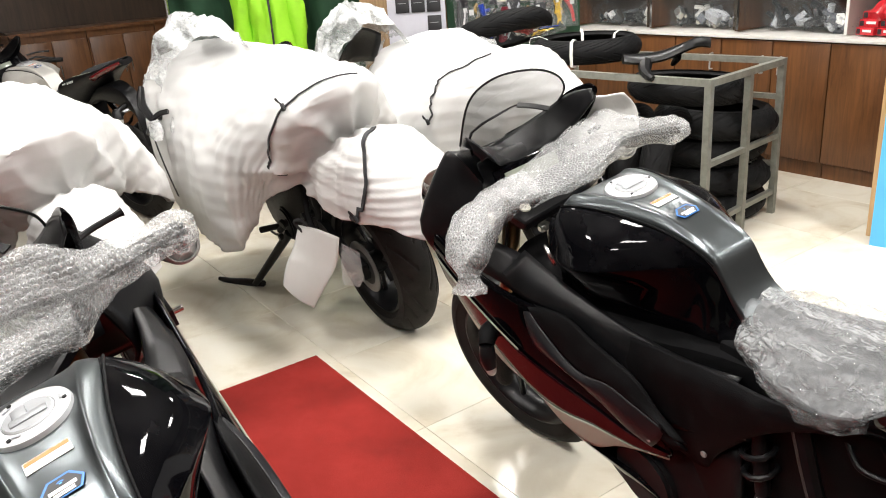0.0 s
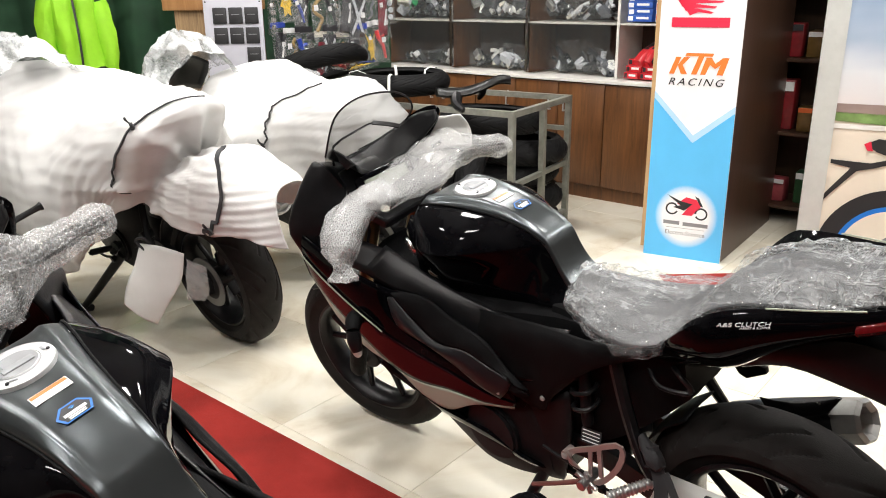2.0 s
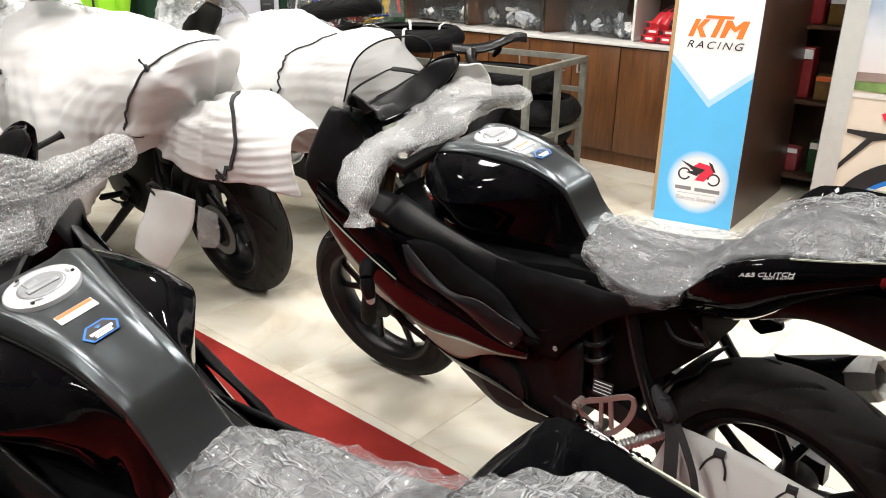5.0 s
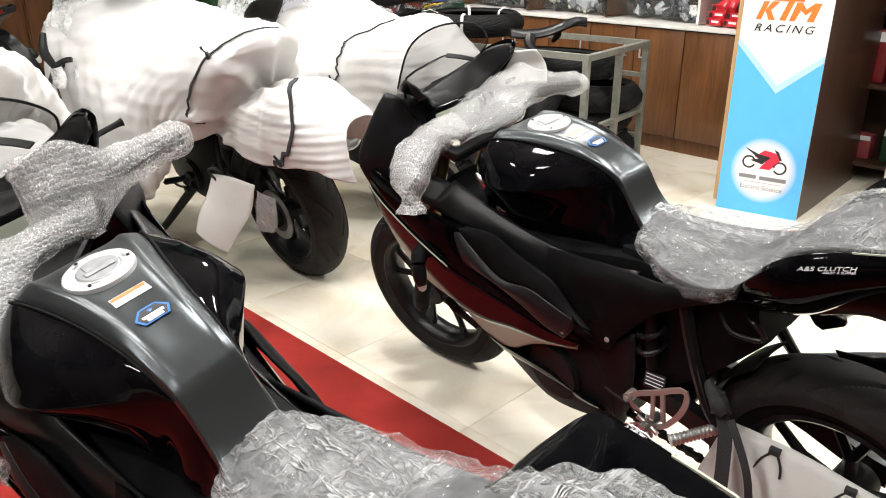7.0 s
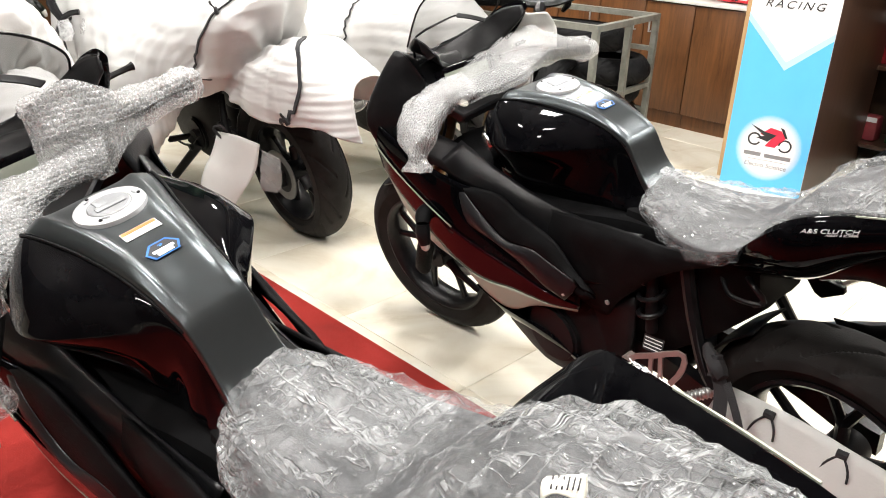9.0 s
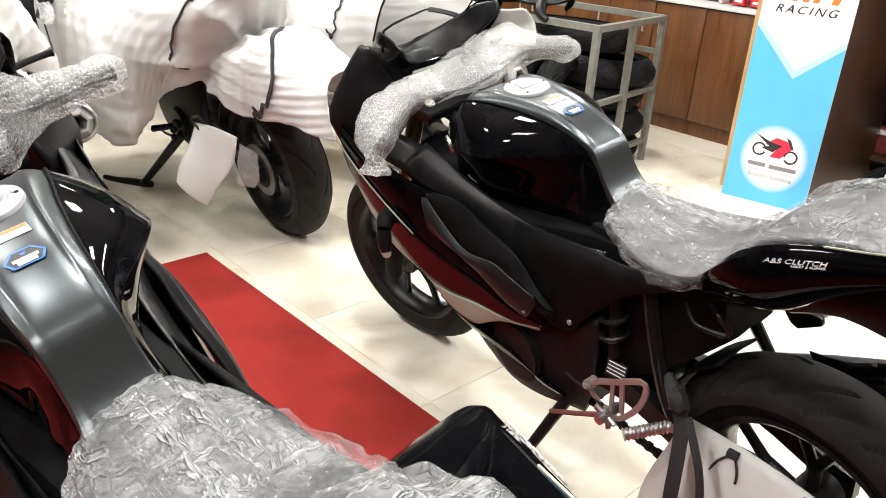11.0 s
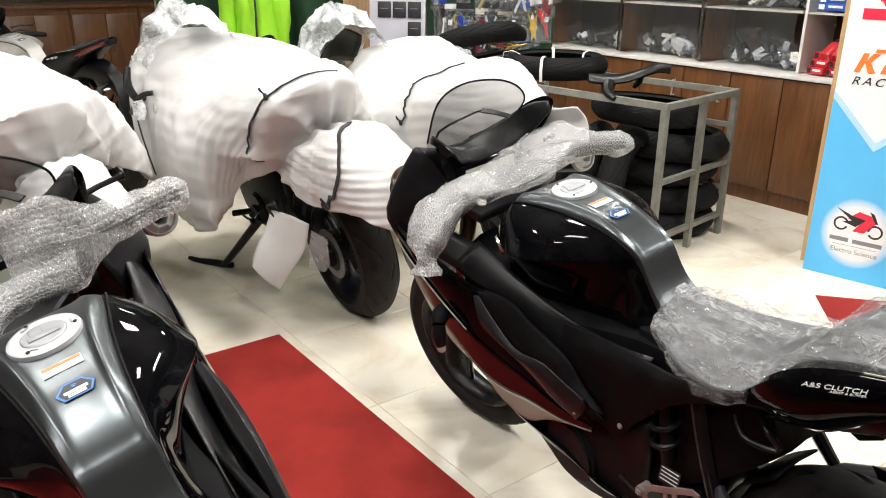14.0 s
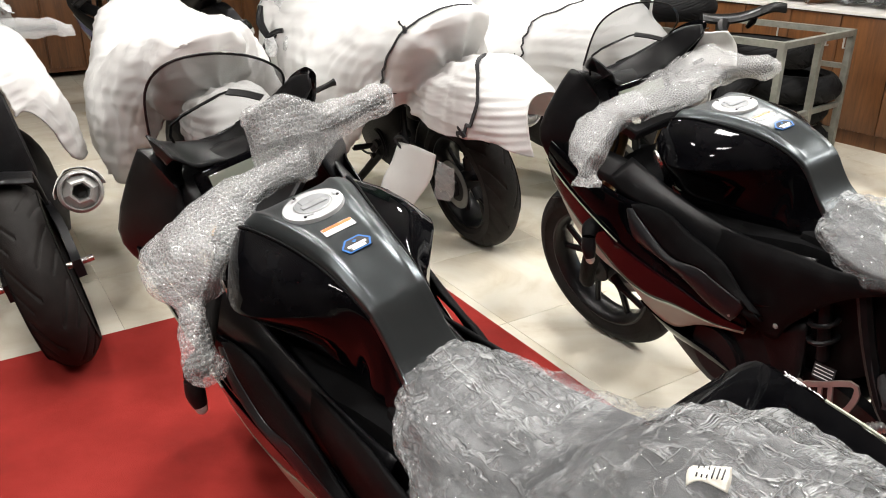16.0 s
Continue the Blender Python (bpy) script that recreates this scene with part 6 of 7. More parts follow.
SPEC = [(1.34, .98, .12, .60, .6, 0, .15), (1.26, 1.12, .22, .58, .6, 0, .18), (1.14, 1.18, .30, .52, .6, 0, .17), (1.02, 1.14, .35, .46, .55, 0, .11), (.90, 1.09, .41, .40, .52, 0, .04), (.78, 1.05, .44, .395, .5, 0), (.66, 1.03, .44, .395, .48, 0), (.52, 1.02, .42, .41, .52, 0), (.42, 1.05, .38, .43, .58, -.15, .02), (.35, 1.075, .32, .47, .62, -.45, .04), (.29, 1.09, .255, .54, .66, -.78, .06), (.25, 1.085, .222, .61, .69, -.95, .07), (.205, 1.075, .205, .66, .70, -1.08, .07), (.17, 1.0, .165, .69, .71, -1.2, .07), (.14, .88, .12, .70, .71, -1.25, .06), (.06, .87, .140, .665, .69, -.85, .05), (-.06, .90, .155, .645, .66, -.5, .05), (-.20, .925, .160, .650, .66, -.5, .05), (-.32, .93, .156, .668, .66, -.25, .05), (-.43, .90, .150, .685, .68, .1, .05), (-.51, .87, .142, .680, .69, .3, .04), (-.565, .85, .115, .655, .69, .3, .03), (-.61, .84, .085, .640, .69, .2, .02)]
LOOSE = [(1.30, .86, .12, .50, .6, 0), (1.22, .98, .20, .48, .6, 0), (1.10, 1.05, .30, .46, .6, 0), (.95, 1.06, .38, .46, .52, 0), (.80, 1.01, .42, .44, .5, 0), (.66, .96, .43, .43, .48, 0), (.52, .98, .37, .50, .52, 0), (.38, 1.02, .29, .60, .58, 0), (.25, 1.03, .235, .68, .62, 0), (.12, 1.02, .20, .74, .68, 0)]
SPEC2 = LOOSE + [(.04, .98, .18, .70, .68, 0), (-.04, .93, .15, .68, .68, 0), (-.11, .86, .11, .70, .70, 0), (-.15, .79, .05, .72, .72, 0)]
SPEC3 = [(x, t - .02, w * .62, a + .1, b, 0) for x, t, w, a, b, sh in LOOSE[:7]] + [(.40, .97, .15, .74, .74, 0), (.34, .93, .10, .78, .76, 0)]
SPEC4 = [(r_[0] + .06, r_[1] - (.11 if r_[0] > .6 else .03), r_[2] * .85, r_[3] + .03, *r_[4:6], .03) for r_ in SPEC]


def wrapped_bike(label, m, seed, spec=SPEC, stand_foot=None, straps=(), front="film", flap=True, hood=(0, 0, 0)):
    k = thing("wrapped_motorcycle", label, "motorcycle", "foam-wrapped motorcycles")
    bm = skin(cover_sections(spec), 7, 6)
    bm.normal_update()
    for v in bm.verts:
        x, y, z = v.co
        side = min(1.0, abs(y) / 0.2)
        rip = 0.0034 * math.sin(z * 215 + 5 * noise.noise(Vector((x * 3, y * 3, seed))) + x * 9) * side
        fold = 0.016 * noise.noise(Vector((x * 6 + seed, y * 5, z * 2.2))) + 0.012 * (0.35 - abs(noise.noise(Vector((x * 9 + z * 3 + seed, y * 6, z * 4 - x * 4)))) * 1.6)
        near = math.exp(-((x + (z - .72) * 1.4 - .20) / .15) ** 2) if spec in (SPEC, SPEC4) else 0.0
        pull = 0.034 * (0.45 - abs(math.sin(math.atan2(z - .8, y) * 5 + seed + 2.2 * noise.noise(Vector((x * 5, y * 4, z * 4)))))) * near * (1.0 if spec is SPEC else .45)
        v.co += v.normal * (rip * .95 + fold * (0.5 + .5 * side) * (1.0 if spec is SPEC else 1.7) + pull)
    tree = BVHTree.FromBMesh(bm)
    part("foam_cover", bm, FOAM, k, "white foam sheet wrapped over the body", 70, 0.004)
    for pts, wide, at in straps:
        off = lay_on(tree, pts)
        st_ = part("strap", ribbon(off, wide, 0.004, (1, 0, 0), 2), STRAP, k, "thin black tie strap")
        kp = off[int(len(off) * at)]
        part("strap_knot", ruffle(join(tube([kp, kp + Vector((.01, .012, .02)), kp + Vector((.0, .02, .035))], .004, 6), tube([kp, kp + Vector((-.02, .012, .012)), kp + Vector((-.03, .012, .0))], .004, 6), tube([kp + Vector((0, .004, -.012)), kp + Vector((0, .006, .012))], .007, 8, 1)), 0.002, 60), STRAP, st_)
    wheel(k, "rear_wheel", 0.06, 0.315, 0.165, SATIN, disc_side=-1)
    for sgn in (1, -1):
        part("swingarm", skin([[(x, sgn * (y + dy), z + dz) for dy, dz in ((.014, .03), (.014, -.03), (-.014, -.03), (-.014, .03))] for x, y, z in ((.52, .075, .39), (.38, .082, .405), (.24, .10, .38), (.08, .105, .32), (.02, .105, .31))], 3, 1, True, True), SATIN, k, "black swingarm beam")
    part("chassis", join(body([(0.9, [(0, .62), (.08, .60), (.13, .5), (.14, .40), (.11, .27), (0, .24)]), (0.62, [(0, .66), (.09, .64), (.13, .52), (.145, .40), (.12, .25), (0, .22)]), (0.46, [(0, .62), (.07, .6), (.11, .45), (.11, .36), (.10, .29), (0, .27)]), (0.40, [(0, .60), (.06, .58), (.08, .5), (.08, .45), (.06, .40), (0, .38)])], 3, 2), disc(0.08, 0.03, pose(0.66, 0.145, 0.38, 90), 28, bevel=0.008), tube([(.42, .06, .45), (.40, .06, .75)], 0.03, 10, 1), box(0.10, 0.20, 0.30, pose(0.35, 0, 0.55), 0.02)), DARKMETAL, k, "dark engine and frame under the sheet")
    part("inner_mudguard", skin([[(0.06 + 0.35 * math.cos(a), y, 0.315 + 0.35 * math.sin(a) - abs(y) * 0.3) for y in (-.09, -.05, 0, .05, .09)] for a in (radians(d) for d in (10, 40, 70, 100))], 3, 3), SATIN, k, "black rear mudguard", thick=0.006)
    part("peg_hanger", join(tube([(.36, .12, .62), (.33, .15, .52), (.30, .16, .45)], .014, 8), tube([(.30, .15, .45), (.27, .24, .45)], .012, 8, 1), tube([(.34, .15, .47), (.44, .17, .42)], .008, 8, 1), disc(.02, .05, pose(.34, .15, .5, 90), 12)), DARKMETAL, k, "dark metal foot peg and hanger")
    tipm = Matrix.Translation((-.13, -.20, .60)) @ Vector((-.96, -.02, .25)).to_track_quat("Z", "Y").to_matrix().to_4x4()
    sil = part("silencer", lathe([(0, -.30), (.05, -.28), (.062, -.15), (.064, .0), (.062, .01)], tipm, 28), SATIN, k, "black exhaust silencer")
    part("silencer_tip", join(lathe([(.062, .0), (.064, .012), (.061, .028), (.055, .034), (.052, .030), (.050, .012)], tipm, 32), lathe([(.057, .020), (.034, .042), (.027, .042), (.023, .0), (.022, -.03), (0, -.03)], tipm, 6)), TIPMETAL, sil, "bare metal exhaust end with a dark bore", 20)
    part("bore", disc(.018, .004, tipm @ pose(0, 0, -.02), 20), INK, sil)
    wrap = lathe([(.068, -.14), (.070, -.06), (.074, -.01)], tipm, 24)
    bmesh.ops.delete(wrap, geom=[v for v in wrap.verts if v.co.z < .575], context="VERTS")
    part("foam_collar", ruffle(wrap, .006, 20, seed), FOAMFLAT, sil, "white foam collar on the silencer", thick=0.003)
    if flap:
        fl = skin([[(.22, .24, .53), (.12, .20, .52), (.03, .16, .49)], [(.23, .30, .43), (.13, .26, .42), (.04, .20, .39)], [(.235, .35, .36), (.14, .325, .31), (.07, .265, .31)], [(.225, .375, .32), (.17, .355, .265), (.115, .320, .225)]], 5, 5)
        part("foam_flap", ruffle(fl, .010, 6, seed), FOAMFLAT, k, "white foam flap hanging by the wheel", thick=0.002)
        part("bubble_flap", ruffle(skin([[(.02, .165, .47), (-.08, .14, .45)], [(.03, .19, .37), (-.06, .15, .35)], [(.04, .20, .30), (-.02, .16, .29)]], 6, 6, sheet=True), .008, 16, seed), BUBBLE, k, "scrap of bubble wrap by the wheel")
        part("flap_tie", tube([(.20, .235, .50), (.22, .25, .545), (.18, .235, .56), (.17, .22, .53)], .006, 6), STRAP, k)
    if front == "film":
        full = skin([[(1.34, 0, .80), (1.30, .14, .80), (1.24, .21, .78)][::-1] + [(1.34, 0, .8)] + [(1.30, -.14, .8), (1.24, -.21, .78)], [(1.24, .22, .95), (1.27, .13, 1.0), (1.31, .05, 1.02), (1.32, 0, 1.02), (1.27, -.13, 1.0), (1.24, -.22, .95)], [(1.10, .22, 1.02), (1.13, .14, 1.14), (1.16, .05, 1.19), (1.16, 0, 1.20), (1.13, -.14, 1.14), (1.10, -.22, 1.02)], [(.99, .20, 1.03), (.99, .13, 1.18), (1.0, .05, 1.24), (1.0, 0, 1.245), (.99, -.13, 1.18), (.99, -.20, 1.03)], [(.90, .24, 1.0), (.88, .14, 1.10), (.88, .05, 1.14), (.88, 0, 1.15), (.88, -.14, 1.10), (.90, -.24, 1.0)]], 8, 7, sheet=True)
        full.transform(Matrix.Translation(hood))
        part("wrap_hood", ruffle(ruffle(full, .035, 6, seed, (1, 1, .5), True), .010, 20, seed, (1, 1, .5), True), HOODFILM, k, "grey hazy film draped over the front cowl")
        inside = None if hood[1] < .2 else skin([[(1.22, .12, .92), (1.24, 0, .95), (1.22, -.12, .92)], [(1.10, .12, 1.02), (1.13, 0, 1.08), (1.10, -.12, 1.02)], [(1.03, .10, 1.08), (1.04, 0, 1.14), (1.03, -.10, 1.08)]], 3, 3)
        if inside is not None:
            inside.transform(Matrix.Translation(Vector(hood) * .9))
            part("inner_screen", inside, SATIN, k, "dark screen seen through the film", thick=.004)
        for sgn in (1, -1):
            part("handlebar", tube([(1.03, sgn * .10, .93), (.99, sgn * .22, .94), (.93, sgn * .36, .92)], .013, 8, 3), SATIN, k)
            part("wrapped_grip", ruffle(skin([[(x + r_ * math.cos(t), sgn * y, z + r_ * math.sin(t)) for t in (q_ * math.tau / 8 for q_ in range(8))] for x, y, z, r_ in ((1.0, .18, .95, .045), (.96, .28, .935, .04), (.93, .36, .92, .032), (.92, .41, .90, .022))], 6, 4, True, True, sheet=True), .012, 22, seed), BUBBLE, k, "clear bubble wrap round the grip")
        part("front_indicator", join(tube([(1.0, .38, .95), (.96, .46, .94), (.93, .50, .90)], [.012, .016, .022], 8, 3), tube([(.96, .46, .94), (.97, .48, 1.02), (.99, .45, 1.09)], [.014, .020, .012], 8, 3), tube([(.96, .47, .95), (.93, .43, .97), (.91, .40, .97)], .012, 8, 3)), SATIN, k, "black stalk and lever left outside the sheet")
        part("indicator_wrap", ruffle(tube([(.93, .47, .95), (.92, .475, .91), (.92, .48, .87)], [.024, .030, .020], 12, 4), .006, 30, seed), FILMSOFT, k, "film-wrapped indicator")
        part("strap", ribbon([(.94, .49, .90), (.94, .495, .80), (.94, .495, .70), (.95, .49, .60)], .022, .003, (1, 0, 0), 4), STRAP, k, "black strap hanging down the side")
    if stand_foot is not None:
        foot = m.inverted() @ Vector(stand_foot)
        a = Vector((.64, .16, .34))
        ss = part("side_stand", tube([a, a.lerp(foot, .55) + Vector((0, .01, .0)), foot + Vector((0, 0, .015))], [.022, .019, .016], 10, 3), SATIN, k, "black side stand")
        part("stand_foot", tube([foot + Vector((-.03, -.03, .012)), foot + Vector((.06, .02, .014)), foot + Vector((.14, .07, .018)), foot + Vector((.20, .11, .035))], [.016, .020, .017, .010], 10, 3), SATIN, ss)
        part("foot_peg", join(tube([(.60, .13, .42), (.63, .17, .39), (.66, .19, .36)], .016, 8, 3), tube([(.65, .16, .38), (.74, .25, .37)], [.013, .015], 10, 1), disc(.022, .016, pose(.62, .18, .40, 80, 0, 10), 14), disc(.016, .02, pose(.66, .195, .33, 85), 12)), DARKMETAL, k, "dark metal foot peg and bracket")
        part("gear_lever", tube([(.64, .17, .34), (.74, .19, .32), (.82, .20, .335), (.82, .23, .335)], [.007, .006, .006, .010], 8, 3), SATIN, k)
    k.matrix_world = m
    return k


W1 = bike_pose(-0.60, 2.87, 137, 11)
wrapped_bike("motorcycle wrapped in white foam tied with black straps", W1, 0.0, stand_foot=(-1.47, 3.22, 0), hood=(0, .17, .06), straps=(
    ([(-.12, -.03, 1.08), (-.095, .10, 1.085), (-.07, .20, 1.055), (.01, .268, .97), (.115, .29, .86), (.16, .27, .80), (.13, .24, .76)], .009, .36),
    ([(-.26, .03, .92), (-.36, .12, .90), (-.44, .19, .83), (-.40, .19, .75), (-.31, .16, .69)], .016, .85)))
W2 = bike_pose(0.07, 3.42, 137, 11)
wrapped_bike("motorcycle wrapped in white foam sheet with film over its front", W2, 4.0, SPEC2, flap=False, hood=(.05, .26, .05), straps=(([(.30, .05, 1.02), (.36, .13, 1.02), (.46, .24, 1.02), (.45, .32, .98), (.43, .38, .91), (.43, .41, .84)], .008, .97),))
W4 = bike_pose(-1.25, 2.18, 137, 11)
wrapped_bike("motorcycle under a loose white foam sheet, steel exhaust end showing", W4, 8.0, SPEC4, flap=False, front="")
W3 = bike_pose(-1.65, 1.50, 137, 11)
wrapped_bike("foam-wrapped motorcycle with its bare rear tyre on the red carpet", W3, 12.0, SPEC3, flap=False, straps=())

# ---- the third row, standing against the far wall ----
far_a = sport_bike("silver and blue motorcycle standing unwrapped in the back row", SILVERPAINT, SILVERPAINT, SATIN, BLUEPAINT, wrapped=False)
far_a.matrix_world = bike_pose(-2.70, 4.25, 158, 11)
far_b = sport_bike("black motorcycle in the back row, tail to the shop", GLOSS, MATTE, SATIN, DARKRED, wrapped=False)
far_b.matrix_world = bike_pose(-1.80, 4.70, 137, 11)

# ---- far wall: green cloth, jackets, wooden stand, hanging packets ----
tagged(slab("wall_cloth", U0 + 0.01, -4.40, 5.20, 5.246, 0, CEIL - 0.01, GREENCLOTH), "dark green cloth hung along the wall", "wall cloth", kind="structure")


def jacket(m, label, material, width=0.46):
    t = thing("jacket", label, "jacket", "hanging work jackets")
    rows = []
    for z, w, d in ((0.0, .50, .07), (-.06, .52, .09), (-.25, .50, .11), (-.5, .54, .10), (-.78, .58, .09)):
        w *= width / .5
        rows.append([(x * w, y * d, z) for x, y in ((-.5, 0), (-.4, -.8), (-.15, -1), (0, -.85), (.15, -1), (.4, -.8), (.5, 0), (.3, .8), (0, 1), (-.3, .8))])
    bm = skin(rows, 6, 4, True, True)
    ruffle(bm, .03, 6, 3.0, (1.6, 1, .5))
    part("body", bm, material, t, "bright jacket body")
    for sx in (-1, 1):
        sl = tube([(sx * width * .48, 0, -.04), (sx * width * .62, -.02, -.3), (sx * width * .60, -.02, -.66)], [.07, .062, .05], 12, 5)
        part("sleeve", ruffle(sl, .02, 9, sx * 2.0), material, t, "hanging sleeve")
    part("zip", ribbon([(0, -.088, -.02), (.01, -.115, -.3), (.0, -.10, -.76)], .014, .006, (1, 0, 0), 4), INK, t, "dark front zip")
    part("collar", tube([(-.09, -.03, .0), (-.05, -.07, .03), (.05, -.07, .03), (.09, -.03, .0), (0, .05, .04)], .022, 10, 4, closed=True), material, t)
    t.matrix_world = m
    return t


jacket(pose(-2.15, 5.15, 1.40, 0, 0, 25), "fluorescent yellow-green hanging jacket against dark green cloth", HIVIS, .29)
curtain = thing("curtain", "dark green cloth hung from the ceiling behind the jackets", "curtain")
rows = []
for z in (2.98, 2.3, 1.6, 0.9, 0.35):
    rows.append([(-2.95 + 1.60 * i / 22, 5.16 + .36 * i / 22 + (.020 + .012 * (2.98 - z)) * math.sin(i * 1.55 + .4 * z) + .03, z) for i in range(23)])
part("cloth", skin(rows, 4, 3), GREENCLOTH, curtain, thick=0.003)
part("curtain_rod", tube([(-3.0, 5.19, 2.975), (-1.30, 5.57, 2.975)], .014, 8, 1), OLDSTEEL, curtain)
rail = thing("clothes_rail", "thin steel clothes rail on two posts", "clothes rail")
part("rail", tube([(-2.80, 4.98, 1.50), (-1.75, 5.16, 1.50), (-1.42, 5.34, 1.50)], .012, 8, 2), STEEL, rail)
for p in ((-2.80, 4.98), (-1.42, 5.34)):
    part("post", tube([(*p, 0), (*p, 1.50)], .014, 8, 1), STEEL, rail)

ORWOOD = wood("orange-brown wood", (0.26, 0.12, 0.04), (0.42, 0.22, 0.09))
stand = thing("wooden_stand", "bark-patterned wooden stand with an orange-brown top", "stand")
part("body", box(0.50, 0.40, 1.30, pose(-1.22, 5.27, 0)), CORK, stand, "bark-patterned side")
part("corner", box(0.10, 0.42, 1.30, pose(-0.99, 5.27, 0)), PLY, stand, "plain wood corner")
part("top", box(0.64, 0.46, 0.10, pose(-1.21, 5.26, 1.30), 0.004), ORWOOD, stand, "orange-brown wooden top")
part("tape", box(0.05, 0.465, 0.104, pose(-0.99, 5.258, 1.299)), WHITELAM, stand, "white tape strip")

sample = thing("sample_board", "white board holding rows of dark square samples", "sample board")
part("panel", box(0.37, 0.012, 0.54, pose(0, 0, 0), 0.002), mat("lavender-grey laminate", (.50, .50, .56), .4, 0, .06, 12, .05), sample)
for sx_ in (-.17, .17):
    for sz_ in (.03, .51):
        part("screw", disc(.005, .004, pose(sx_, -.007, sz_, 90), 10), DARKMETAL, sample)
for r_ in range(3):
    for c_ in range(3):
        if r_ == 2 and c_ < 2:
            continue
        sq = part("sample", box(0.086, 0.012, 0.10, pose(-0.085 + c_ * 0.100, -0.012, 0.375 - r_ * 0.122), 0.004), INK, sample, "dark square sample")
        part("print_bar", box(0.05, 0.002, 0.004, pose(-0.085 + c_ * 0.100, -0.019, 0.43 - r_ * 0.122)), GREYP, sq)
sample.matrix_world = pose(-1.075, 4.98, 0.84, -3, 0, 2)

panel = thing("hanging_panel", "dark green pegboard on posts for hanging packets", "display panel")
PA, PB = Vector((-0.90, 5.08, 0)), Vector((-0.10, 5.36, 0))
pm = facing(PA, PB - PA, (0, 0, 1))
PWID = (PB - PA).length
part("board", box(PWID, 1.3, 0.02, pm @ pose(PWID / 2, 1.45, -0.03)), GREENCLOTH, panel)
for x in (0.02, PWID - 0.02):
    part("post", bar(pm @ Vector((x, 0, -0.03)), pm @ Vector((x, 2.1, -0.03)), 0.03), OLDSTEEL, panel)

HUES = [(.62, .62, .62), (.02, .02, .024), (.70, .46, .03), (.02, .05, .32), (.05, .05, .055), (.16, .01, .02), (.45, .47, .50), (.30, .20, .07), (.12, .13, .15), (.55, .52, .44), (.55, .05, .05), (.03, .22, .06)]
PACK = [mat("packet print", h, 0.3, 0, 0.3, 30, 0.1, coat=0.4) for h in HUES]
PALEC, BLACKC, YELLOWC, BLUEC, DARKC, MAROONC, SILVERC, GOLDC, GREYC, BEIGEC, REDC, GREENC = PACK
rnd = random.Random(7)


